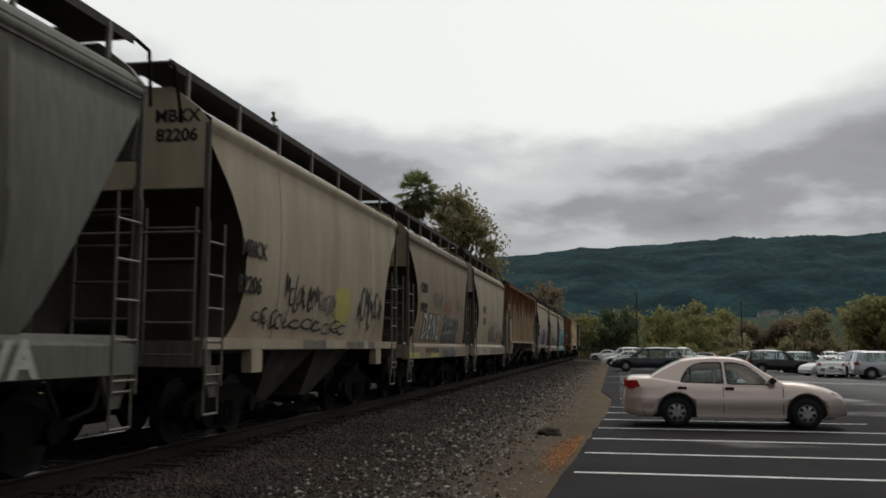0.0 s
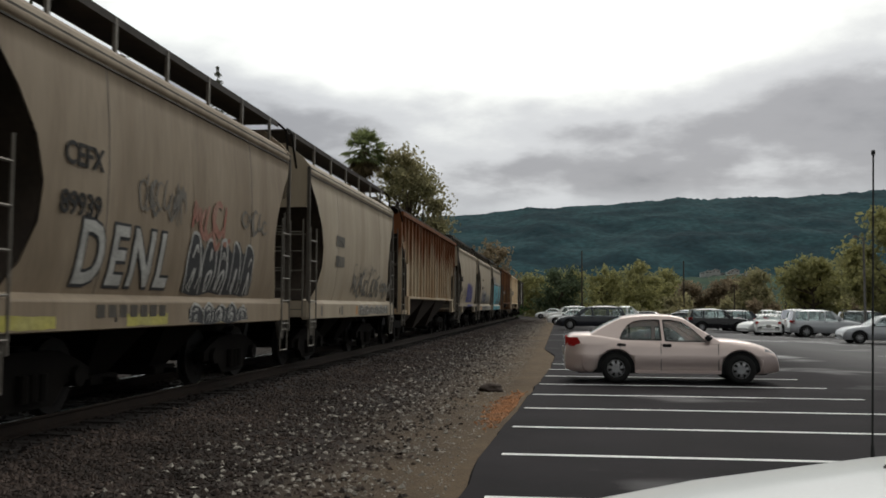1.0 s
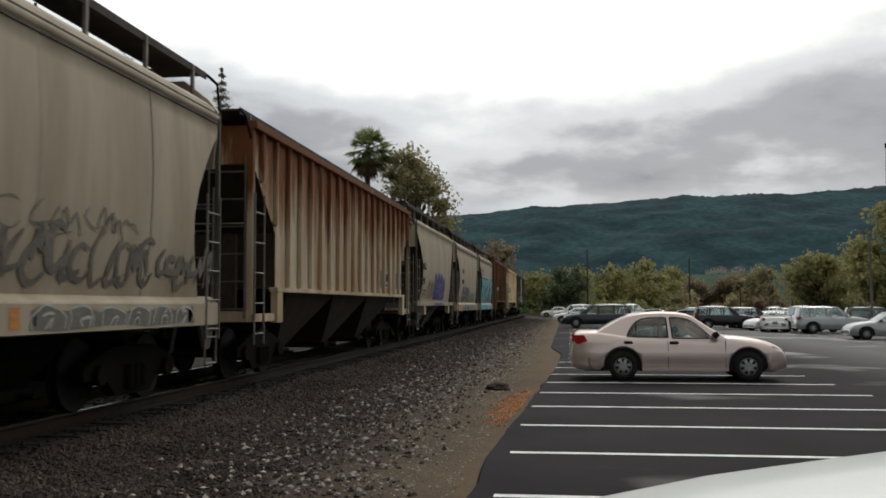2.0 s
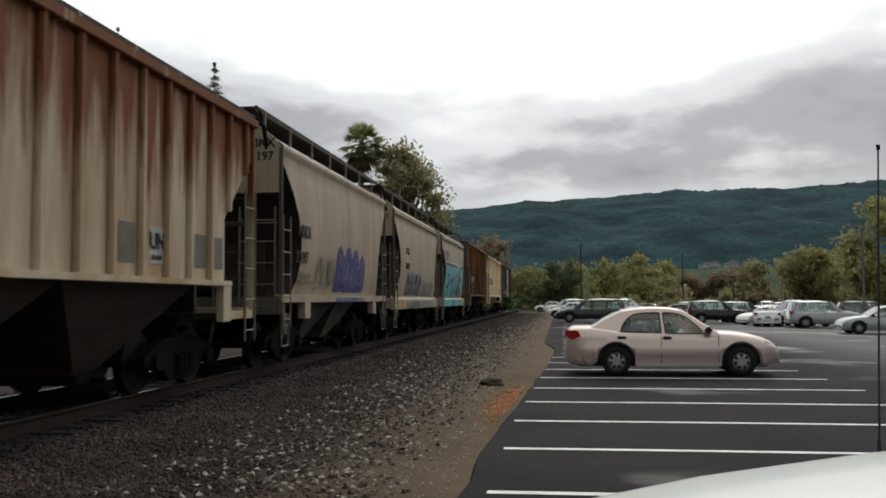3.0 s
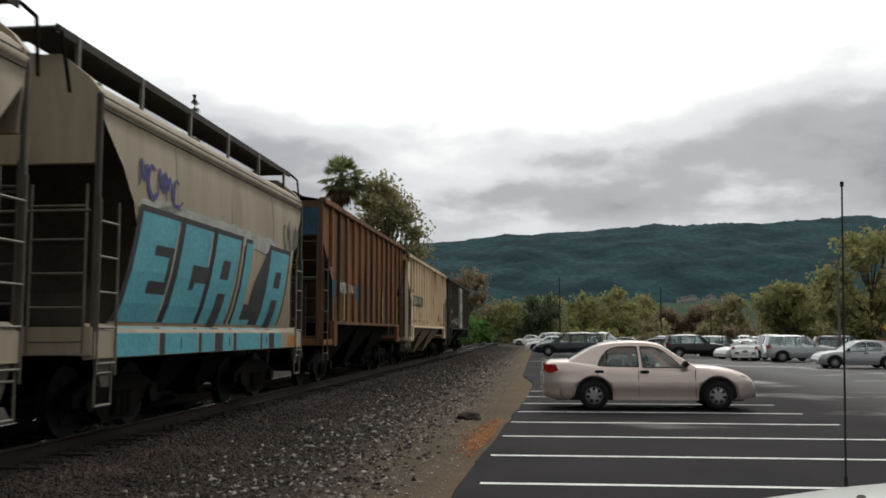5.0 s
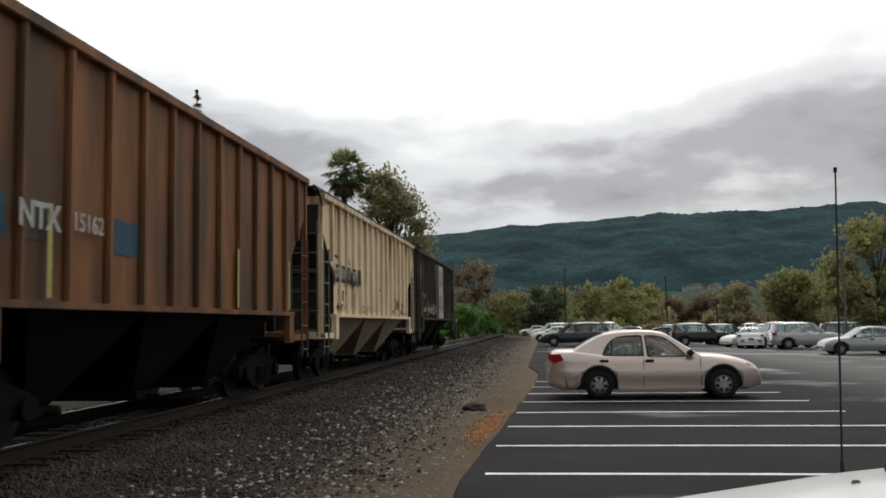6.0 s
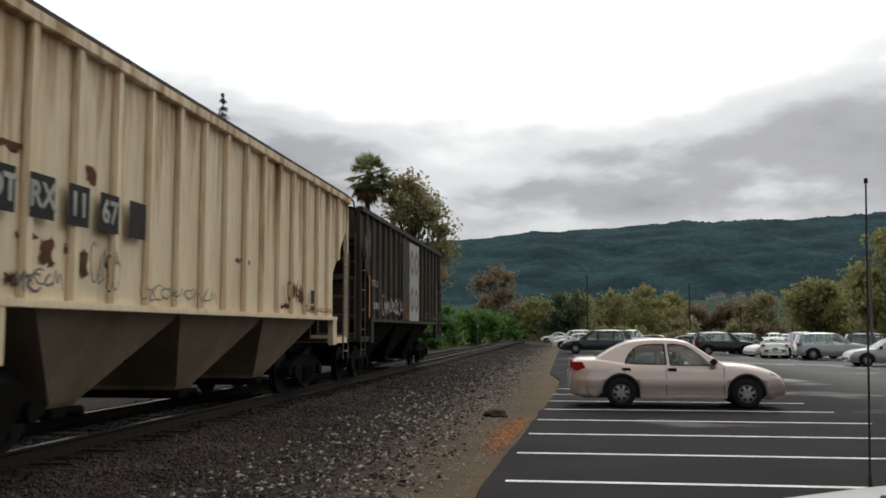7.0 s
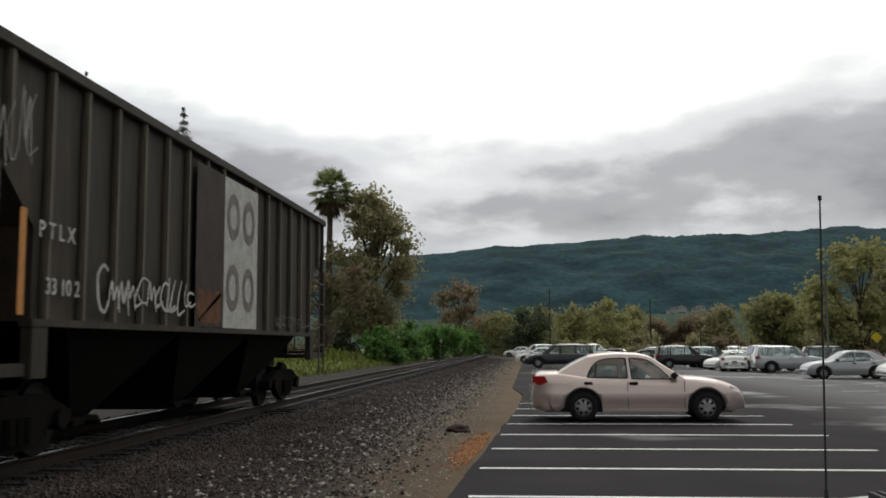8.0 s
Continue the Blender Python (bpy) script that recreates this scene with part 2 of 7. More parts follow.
STREAK = (1.0, 1.0, 0.18)
M = dict(
    grey_paint=mat("weathered_grey_paint", (0.31, 0.245, 0.175), (0.225, 0.172, 0.118), 0.62, scale=1.6, fine=14, stretch=STREAK, bump=0.05, rust=0.10, rustcol=(0.20, 0.13, 0.08), vary=0.08),
    white_paint=mat("weathered_white_paint", (0.43, 0.362, 0.275), (0.325, 0.264, 0.19), 0.6, scale=1.5, fine=12, stretch=STREAK, bump=0.05, rust=0.08, rustcol=(0.22, 0.15, 0.09), vary=0.08),
    green_grey=mat("grey_green_paint", (0.15, 0.148, 0.125), (0.115, 0.112, 0.094), 0.62, scale=1.6, fine=14, stretch=STREAK, bump=0.05),
    cream_paint=mat("stained_cream_paint", (0.84, 0.70, 0.50), (0.74, 0.59, 0.405), 0.6, scale=2.2, fine=16, stretch=STREAK, bump=0.05, rust=0.40, climb=0.13, rustcol=(0.40, 0.25, 0.12), vary=0.08),
    brown_paint=mat("oxide_brown_paint", (0.25, 0.108, 0.046), (0.105, 0.058, 0.034), 0.7, scale=1.3, fine=14, stretch=STREAK, bump=0.06, mixpos=(0.42, 0.6), rust=0.3, rustcol=(0.10, 0.05, 0.03), vary=0.08),
    rust_paint=mat("rusted_pale_paint", (0.50, 0.42, 0.31), (0.36, 0.24, 0.14), 0.75, scale=1.8, fine=16, stretch=STREAK, bump=0.07, rust=0.66, climb=0.23, rustcol=(0.17, 0.062, 0.024), vary=0.08),
    black_paint=mat("faded_black_paint", (0.052, 0.042, 0.031), (0.034, 0.028, 0.021), 0.72, scale=1.7, fine=14, stretch=STREAK, bump=0.06, rust=0.2, rustcol=(0.085, 0.055, 0.035)),
    # grime, darkened further to put the shade beneath the cars into the colour
    under=mat("grimy_shaded_underframe", (0.009, 0.0072, 0.006), (0.006, 0.005, 0.0042), 0.8, scale=3, fine=20, bump=0.06, rust=0.15, rustcol=(0.05, 0.028, 0.016), spec=0.08),
    hopper_grime=mat("grimy_hopper_sheet", (0.12, 0.105, 0.088), (0.065, 0.057, 0.048), 0.75, scale=1.6, fine=14, stretch=STREAK, bump=0.05, rust=0.2),
    # dark grimy brown, deepened to hold the shade of the car-end hollows
    slope=mat("brown_shaded_sheet", (0.05, 0.037, 0.029), (0.034, 0.026, 0.021), 0.75, scale=2, fine=16, bump=0.05),
    dark_board=mat("dark_roof_board", (0.055, 0.045, 0.038), (0.038, 0.032, 0.028), 0.7, scale=4, fine=30, bump=0.05),
    metal=mat("galvanised_steel", (0.20, 0.18, 0.155), (0.14, 0.125, 0.105), 0.5, metal=0.3, scale=5, fine=40),
    # wheels are darkened too, for the shade under the train
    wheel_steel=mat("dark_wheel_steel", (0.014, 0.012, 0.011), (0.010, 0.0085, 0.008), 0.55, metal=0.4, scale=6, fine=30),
    rail_side=mat("rusty_rail_steel", (0.026, 0.016, 0.011), (0.017, 0.011, 0.008), 0.7, metal=0.2, scale=4, fine=40, bump=0.1),
    rail_top=mat("polished_rail_head", (0.5, 0.49, 0.48), (0.42, 0.41, 0.4), 0.22, metal=1.0, scale=4, fine=60),
    tie=mat("creosoted_timber", (0.022, 0.018, 0.015), (0.014, 0.011, 0.01), 0.85, scale=4, fine=40, stretch=(0.25, 1, 1), bump=0.3),
    ballast=mat("dark_ballast", (0.021, 0.015, 0.013), (0.012, 0.009, 0.008), 0.9, scale=1.2, fine=26, bump=0.9),
    stones=mat("loose_stones", (0.067, 0.048, 0.040), (0.028, 0.0205, 0.017), 0.85, scale=0.8, fine=30, island=0.55),
    pale_stones=mat("pale_stones", (0.36, 0.33, 0.29), (0.24, 0.215, 0.185), 0.85, scale=2, fine=40, island=0.4),
    line=mat("white_road_paint", (0.84, 0.84, 0.82), (0.62, 0.62, 0.61), 0.6, scale=3, fine=30),
    grass=mat("spring_grass", (0.19, 0.215, 0.045), (0.12, 0.15, 0.035), 0.8, scale=0.8, fine=30, bump=0.6, island=0.3),
    bark=mat("grey_brown_bark", (0.11, 0.085, 0.065), (0.07, 0.055, 0.042), 0.9, scale=3, fine=20, bump=0.4, stretch=(1, 1, 0.3)),
    palm_leaf=mat("palm_frond_green", (0.25, 0.28, 0.13), (0.15, 0.18, 0.08), 0.55, scale=2, island=0.35, leaf=0.5),
    dry_leaf=mat("dry_frond_brown", (0.20, 0.15, 0.09), (0.12, 0.09, 0.055), 0.8, scale=2, island=0.35, leaf=0.5),
    leaf_olive=mat("olive_leaves", (0.37, 0.33, 0.185), (0.24, 0.225, 0.12), 0.6, scale=0.5, island=0.35, leaf=0.5),
    leaf_spring=mat("yellow_green_spring_leaves", (0.37, 0.35, 0.15), (0.255, 0.25, 0.115), 0.6, scale=0.3, island=0.28, leaf=0.5),
    leaf_green=mat("fresh_green_leaves", (0.12, 0.23, 0.055), (0.07, 0.14, 0.038), 0.6, scale=0.4, island=0.45, leaf=0.5),
    leaf_dark=mat("dark_green_leaves", (0.12, 0.15, 0.085), (0.08, 0.105, 0.06), 0.65, scale=0.4, island=0.4, leaf=0.5),
    leaf_brown=mat("brown_budding_twigs", (0.30, 0.235, 0.155), (0.21, 0.165, 0.11), 0.75, scale=0.4, island=0.28, leaf=0.5),
    conifer=mat("conifer_needles", (0.17, 0.17, 0.125), (0.11, 0.115, 0.085), 0.7, scale=0.6, island=0.35, leaf=0.5),
    # forest green shifted to blue, so distance haze sits in the base colour
    hill=mat("haze_tinted_hillside", (0.022, 0.055, 0.063), (0.010, 0.029, 0.037), 0.95, scale=0.016, fine=0.12, spec=0.05, vary=0.3, mixpos=(0.4, 0.62)),
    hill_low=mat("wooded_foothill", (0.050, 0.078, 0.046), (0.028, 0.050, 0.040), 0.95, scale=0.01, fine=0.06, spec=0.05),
    beige_paint=mat("beige_metallic_paint", (0.71, 0.585, 0.545), (0.69, 0.565, 0.525), 0.30, metal=0.68, scale=2, fine=300, coat=0.5, vary=0.02),
    white_car=mat("white_car_paint", (0.86, 0.86, 0.85), (0.83, 0.83, 0.82), 0.3, scale=2, fine=100, coat=0.5, vary=0.02),
    silver_car=mat("silver_car_paint", (0.45, 0.46, 0.48), (0.42, 0.43, 0.45), 0.32, metal=0.4, scale=2, fine=300, coat=0.5, vary=0.02),
    dark_car=mat("dark_blue_car_paint", (0.025, 0.028, 0.036), (0.02, 0.022, 0.03), 0.25, scale=2, fine=300, coat=0.6, vary=0.02),
    black_car=mat("black_car_paint", (0.012, 0.012, 0.014), (0.01, 0.01, 0.012), 0.25, scale=2, fine=300, coat=0.6, vary=0.02),
    red_car=mat("dark_red_car_paint", (0.16, 0.02, 0.018), (0.14, 0.018, 0.016), 0.3, scale=2, fine=300, coat=0.6, vary=0.02),
    tyre=mat("tyre_rubber", (0.018, 0.018, 0.018), (0.013, 0.013, 0.013), 0.8, scale=6, fine=60),
    rim=mat("painted_wheel_cover", (0.42, 0.42, 0.43), (0.3, 0.3, 0.31), 0.4, metal=0.5, scale=6, fine=60, vary=0.02),
    plastic=mat("black_trim_plastic", (0.016, 0.016, 0.017), (0.012, 0.012, 0.012), 0.6, scale=6, fine=60, vary=0.02),
    lens_red=mat("red_lamp_lens", (0.42, 0.022, 0.02), (0.36, 0.018, 0.018), 0.15, scale=6, fine=60, coat=0.6, vary=0.02),
    lens_clear=mat("clear_lamp_lens", (0.66, 0.66, 0.66), (0.55, 0.55, 0.56), 0.12, scale=6, fine=60, coat=0.6, vary=0.02),
    glass=glass_mat("window_glass", (0.52, 0.60, 0.60)),
    cabin=mat("dark_cabin_cloth", (0.035, 0.035, 0.037), (0.028, 0.028, 0.03), 0.8, scale=6, fine=60),
    pole_grey=mat("grey_painted_pole", (0.16, 0.15, 0.14), (0.12, 0.112, 0.105), 0.6, scale=4, fine=30),
    wood_pole=mat("weathered_wood_pole", (0.07, 0.055, 0.045), (0.05, 0.04, 0.032), 0.9, scale=4, fine=30, stretch=(1, 1, 0.2)),
    stucco=mat("pale_house_stucco", (0.5, 0.5, 0.48), (0.42, 0.42, 0.41), 0.9, scale=1, fine=10),
    roof=mat("grey_house_roof", (0.34, 0.32, 0.30), (0.24, 0.22, 0.21), 0.9, scale=1, fine=10),
    sign_yellow=mat("yellow_sign_paint", (0.65, 0.5, 0.03), (0.6, 0.45, 0.03), 0.5, scale=6, fine=60),
    ink=mat("black_stencil_paint", (0.03, 0.028, 0.026), (0.02, 0.018, 0.017), 0.7, scale=6, fine=30),
    chalk=mat("white_marker_paint", (0.46, 0.45, 0.42), (0.34, 0.33, 0.305), 0.7, scale=4, fine=30),
    tag_cyan=mat("cyan_spray_paint", (0.13, 0.40, 0.46), (0.10, 0.34, 0.40), 0.55, scale=1.2, fine=20),
    tag_dark=mat("charcoal_spray_paint", (0.05, 0.05, 0.052), (0.04, 0.04, 0.042), 0.6, scale=2, fine=20),
    tag_blue=mat("violet_blue_spray_paint", (0.075, 0.07, 0.23), (0.055, 0.05, 0.17), 0.6, scale=2, fine=20),
    tag_violet=mat("pale_violet_spray_paint", (0.13, 0.13, 0.34), (0.10, 0.10, 0.27), 0.6, scale=2, fine=20),
    tag_red=mat("faded_red_spray_paint", (0.30, 0.115, 0.085), (0.32, 0.19, 0.145), 0.65, scale=2, fine=20),
    tag_grey=mat("grey_spray_paint", (0.13, 0.12, 0.105), (0.19, 0.17, 0.145), 0.65, scale=2, fine=20),
    tag_yellow=mat("yellow_spray_paint", (0.45, 0.40, 0.10), (0.40, 0.36, 0.13), 0.65, scale=2, fine=20),
    orange=mat("orange_paint_patch", (0.50, 0.22, 0.06), (0.42, 0.19, 0.06), 0.6, scale=3, fine=20),
    blue_panel=mat("blue_end_paint", (0.035, 0.085, 0.13), (0.03, 0.07, 0.105), 0.6, scale=3, fine=20),
    rib_grey=mat("dusty_brown_post_paint", (0.12, 0.10, 0.075), (0.08, 0.067, 0.051), 0.72, scale=1.7, fine=14, stretch=STREAK, bump=0.05, rust=0.12),
    oxide=mat("dark_rust_scale", (0.15, 0.06, 0.028), (0.08, 0.038, 0.022), 0.85, scale=5, fine=40, bump=0.2),
    faint=mat("ghost_lettering_paint", (0.075, 0.056, 0.04), (0.055, 0.043, 0.032), 0.7, scale=1.7, fine=14),
    clay=mat("orange_clay_soil", (0.40, 0.185, 0.085), (0.28, 0.15, 0.085), 0.9, scale=3, fine=30, bump=0.5),
)


def ground_mat():
    """Grey gravel along the track, trodden tan dirt beside the asphalt, grass past the rails."""
    m = bpy.data.materials.new("gravel_and_dirt")
    m.use_nodes = True
    nt = m.node_tree
    N, L = nt.nodes.new, nt.links.new
    b = nt.nodes["Principled BSDF"]
    b.inputs["Roughness"].default_value, b.inputs["Specular IOR Level"].default_value = 0.92, 0.2
    co, sep = N("ShaderNodeTexCoord"), N("ShaderNodeSeparateXYZ")
    L(co.outputs["Object"], sep.inputs[0])

    def noise_node(s, d):
        n = N("ShaderNodeTexNoise")
        n.inputs["Scale"].default_value, n.inputs["Detail"].default_value = s, d
        L(co.outputs["Object"], n.inputs["Vector"])
        return n.outputs["Fac"]

    def two(a, c, fac):
        x = N("ShaderNodeMix")
        x.data_type = "RGBA"
        for i, v in ((6, a), (7, c)):
            if isinstance(v, tuple):
                x.inputs[i].default_value = (*v, 1)
            else:
                L(v, x.inputs[i])
        L(fac, x.inputs[0])
        return x.outputs[2]

    wob, mid, fine = noise_node(0.45, 4), noise_node(2.5, 5), noise_node(45, 4)
    gravel = two((0.017, 0.0125, 0.0105), (0.043, 0.032, 0.027), fine)
    dirt = two((0.045, 0.033, 0.023), two((0.125, 0.086, 0.053), (0.27, 0.187, 0.11), mid), fine)
    add, off = N("ShaderNodeMath"), N("ShaderNodeMapRange")
    add.operation = "MULTIPLY_ADD"
    L(wob, add.inputs[0])
    add.inputs[1].default_value = 2.4
    L(sep.outputs[0], add.inputs[2])
    # the trodden strip begins about two metres from the asphalt edge
    off.inputs[1].default_value, off.inputs[2].default_value = -1.6, 0.5
    L(add.outputs[0], off.inputs[0])
    col = two(gravel, dirt, off.outputs[0])
    gm = N("ShaderNodeMapRange")
    gm.inputs[1].default_value, gm.inputs[2].default_value = -9.6, -10.8
    L(add.outputs[0], gm.inputs[0])
    col = two(col, two((0.10, 0.125, 0.035), (0.17, 0.17, 0.06), mid), gm.outputs[0])
    far = N("ShaderNodeMapRange")
    far.inputs[1].default_value, far.inputs[2].default_value = 1.0, 4.0
    L(add.outputs[0], far.inputs[0])
    col = two(col, two((0.05, 0.06, 0.025), (0.085, 0.08, 0.04), mid), far.outputs[0])
    L(col, b.inputs["Base Color"])
    bp = N("ShaderNodeBump")
    bp.inputs["Strength"].default_value, bp.inputs["Distance"].default_value = 0.8, 0.03
    L(fine, bp.inputs["Height"]), L(bp.outputs[0], b.inputs["Normal"])
    return m


M["ground"] = ground_mat()


def asphalt_mat():
    """Dark asphalt with drying wet patches and worn aggregate."""
    m = bpy.data.materials.new("damp_asphalt")
    m.use_nodes = True
    nt = m.node_tree
    N, L = nt.nodes.new, nt.links.new
    b = nt.nodes["Principled BSDF"]
    co, mp = N("ShaderNodeTexCoord"), N("ShaderNodeMapping")
    L(co.outputs["Object"], mp.inputs[0])
    mp.inputs["Scale"].default_value = (0.75, 0.8, 1)

    def ramped(scale, detail, lo, hi, a, c, src):
        n, r = N("ShaderNodeTexNoise"), N("ShaderNodeMapRange")
        n.inputs["Scale"].default_value, n.inputs["Detail"].default_value = scale, detail
        L(src, n.inputs["Vector"]), L(n.outputs["Fac"], r.inputs[0])
        for i, v in enumerate((lo, hi, a, c)):
            r.inputs[i + 1].default_value = v
        return r.outputs[0], n.outputs["Fac"]

    wet, _ = ramped(0.22, 5, 0.53, 0.68, 0.0, 1.0, mp.outputs[0])
    grain, gfac = ramped(70, 3, 0.3, 0.7, 0.6, 1.4, co.outputs["Object"])
    tone, _ = ramped(0.7, 5, 0.3, 0.7, 0.75, 1.25, co.outputs["Object"])
    mul = N("ShaderNodeMath")
    mul.operation = "MULTIPLY"
    L(grain, mul.inputs[0]), L(tone, mul.inputs[1])
    col = N("ShaderNodeVectorMath")
    col.operation = "SCALE"
    col.inputs[0].default_value = (0.0190, 0.0162, 0.0182)
    L(mul.outputs[0], col.inputs["Scale"]), L(col.outputs[0], b.inputs["Base Color"])
    sx, low, sm = N("ShaderNodeSeparateXYZ"), N("ShaderNodeMapRange"), N("ShaderNodeMath")
    L(co.outputs["Object"], sx.inputs[0]), L(sx.outputs[0], low.inputs[0])
    for i, v in enumerate((0.0, 10.0, -0.45, 0.30)):
        low.inputs[i + 1].default_value = v
    sm.use_clamp = True
    L(wet, sm.inputs[0]), L(low.outputs[0], sm.inputs[1])
    wet = sm.outputs[0]
    ro, sp = N("ShaderNodeMapRange"), N("ShaderNodeMapRange")
    ro.inputs[3].default_value, ro.inputs[4].default_value = 0.72, 0.18
    sp.inputs[3].default_value, sp.inputs[4].default_value = 0.035, 0.5
    L(wet, ro.inputs[0]), L(wet, sp.inputs[0])
    L(ro.outputs[0], b.inputs["Roughness"]), L(sp.outputs[0], b.inputs["Specular IOR Level"])
    bp = N("ShaderNodeBump")
    bp.inputs["Strength"].default_value, bp.inputs["Distance"].default_value = 0.12, 0.01
    L(gfac, bp.inputs["Height"]), L(bp.outputs[0], b.inputs["Normal"])
    return m


M["asphalt"] = asphalt_mat()

# ---- mesh helpers ----
def part(name, bm, material, parent=None, label="", smooth=False):
    """Link a bmesh as one mesh object under a thing or a part."""
    me = bpy.data.meshes.new(name)
    bm.to_mesh(me)
    bm.free()
    me.materials.append(material)
    if smooth:
        me.polygons.foreach_set("use_smooth", [True] * len(me.polygons))
    ob = new(name, me)
    if parent:
        ob.parent = parent
    if label:
        ob["label"] = label
    return ob


def shared(name, me, parent, m=None):
    ob = new(name, me)
    ob.parent = parent
    if m:
        ob.matrix_basis = m
    return ob


def box(bm, x0, x1, y0, y1, z0, z1, bevel=0.0):
    v = [bm.verts.new((x, y, z)) for x in (x0, x1) for y in (y0, y1) for z in (z0, z1)]
    f = [bm.faces.new([v[i] for i in q]) for q in ((0, 1, 3, 2), (4, 6, 7, 5), (0, 4, 5, 1), (2, 3, 7, 6), (0, 2, 6, 4), (1, 5, 7, 3))]
    if bevel:
        bmesh.ops.bevel(bm, geom=list({e for q in f for e in q.edges}), offset=bevel, segments=2, affect="EDGES")
    return bm


def new_box(*a, **k):
    return box(bmesh.new(), *a, **k)


def rod(bm, a, b, r, n=6, r2=None):
    a, b = Vector(a), Vector(b)
    q = (b - a).to_track_quat("Z", "Y")
    rings = []
    for p, rr in ((a, r), (b, r if r2 is None else r2)):
        rings.append([bm.verts.new(p + q @ Vector((rr * math.cos(i * math.tau / n), rr * math.sin(i * math.tau / n), 0))) for i in range(n)])
    for i in range(n):
        bm.faces.new((rings[0][i], rings[0][(i + 1) % n], rings[1][(i + 1) % n], rings[1][i]))
    bm.faces.new(rings[0][::-1]), bm.faces.new(rings[1])
    return bm


def grid(bm, rows, closed=False):
    """Faces between rows of points, each of the same count."""
    vs = [[bm.verts.new(p) for p in r] for r in rows]
    n = len(rows[0])
    for a, b in zip(vs, vs[1:]):
        for i in range(n if closed else n - 1):
            j = (i + 1) % n
            bm.faces.new((a[i], a[j], b[j], b[i]))
    return vs


def extrude_profile(bm, pts, y0, y1):
    """A closed profile in x and z, drawn along y."""
    vs = grid(bm, [[(x, y, z) for x, z in pts] for y in (y0, y1)], closed=True)
    bm.faces.new(vs[0][::-1]), bm.faces.new(vs[1])
    return bm


def raw(name, verts, faces, material, smooth=False):
    me = bpy.data.meshes.new(name)
    me.from_pydata(verts, [], faces)
    me.materials.append(material)
    if smooth:
        me.polygons.foreach_set("use_smooth", [True] * len(me.polygons))
    return new(name, me)


def letters(text, size, material, parent, at, turn=(90, 0, 90), name="lettering", label="", bold=0.0, shear=0.0, width=1.0):
    """Writing as thin raised mesh."""
    cu = bpy.data.curves.new(name, "FONT")
    cu.body, cu.size, cu.extrude, cu.offset, cu.shear = text, size, 0.003, bold, shear
    cu.align_x, cu.align_y, cu.resolution_u = "CENTER", "CENTER", 3
    tmp = bpy.data.objects.new("tmp", cu)
    me = bpy.data.meshes.new_from_object(tmp)
    bpy.data.objects.remove(tmp)
    me.materials.clear()
    me.materials.append(material)
    me.transform(pose(*at, *turn) @ Matrix.Diagonal((width, 1, 1, 1)))
    ob = new(name, me)
    ob.parent = parent
    if label:
        ob["label"] = label
    return ob


# ---- ground, asphalt and track ----
RAIL_Z, TRACK_X = 0.33, -6.40


def lot_z(x, y):
    k = 0.0015 + 0.0055 * min(max((x - 2) / 14, 0), 1)
    return -k * min(max(y - 16, 0), 90)


def land_z(x, y):
    z = lot_z(x, y) - 0.03
    if x < -2.2:
        z += 0.12 * min((-2.2 - x) / 2.4, 1)
    if x < -10.5:
        z += 0.35 * min((-10.5 - x) / 4, 1)
    z += 0.025 * noise.noise((x * 0.9, y * 0.9, 3)) * (1 if abs(y) < 60 else 0)
    return z


def ground():
    xs = [-4000, -1200, -400, -150, -80, -50, -36, -28, -22, -18, -15] + [-13 + 0.5 * i for i in range(29)] + [2.5, 4, 6, 9, 12, 16, 22, 30, 45, 70, 110, 200, 500, 1500, 4000]
    ys = [-3000, -900, -300, -100, -50, -30, -20, -12, -6] + [-3 + 0.6 * i for i in range(80)] + [46 + 2 * i for i in range(20)] + [90, 100, 112, 130, 160, 220, 320, 500, 900, 1800, 4500]
    bm = bmesh.new()
    grid(bm, [[(x, y, land_z(x, y) if abs(x) < 150 and y < 300 else -0.3) for x in xs] for y in ys])
    ob = part("ground", bm, M["ground"], smooth=True)
    tagged(ob, "grey gravel and trodden tan dirt beside the track", "ground", kind="structure")


ground()


def lot_edge(y):
    """The asphalt's ragged edge beside the dirt."""
    if y < 24:
        x = -0.81 + 0.040 * max(y - 10, 0)
    elif y < 30:
        x = -0.25 + 0.012 * (y - 24)
    else:
        x = -0.18 - 0.42 * min((y - 30) / 5, 1)
    return x + 0.05 * noise.noise((0.2, y * 0.9, 0)) + 0.02 * noise.noise((4, y * 4, 0))


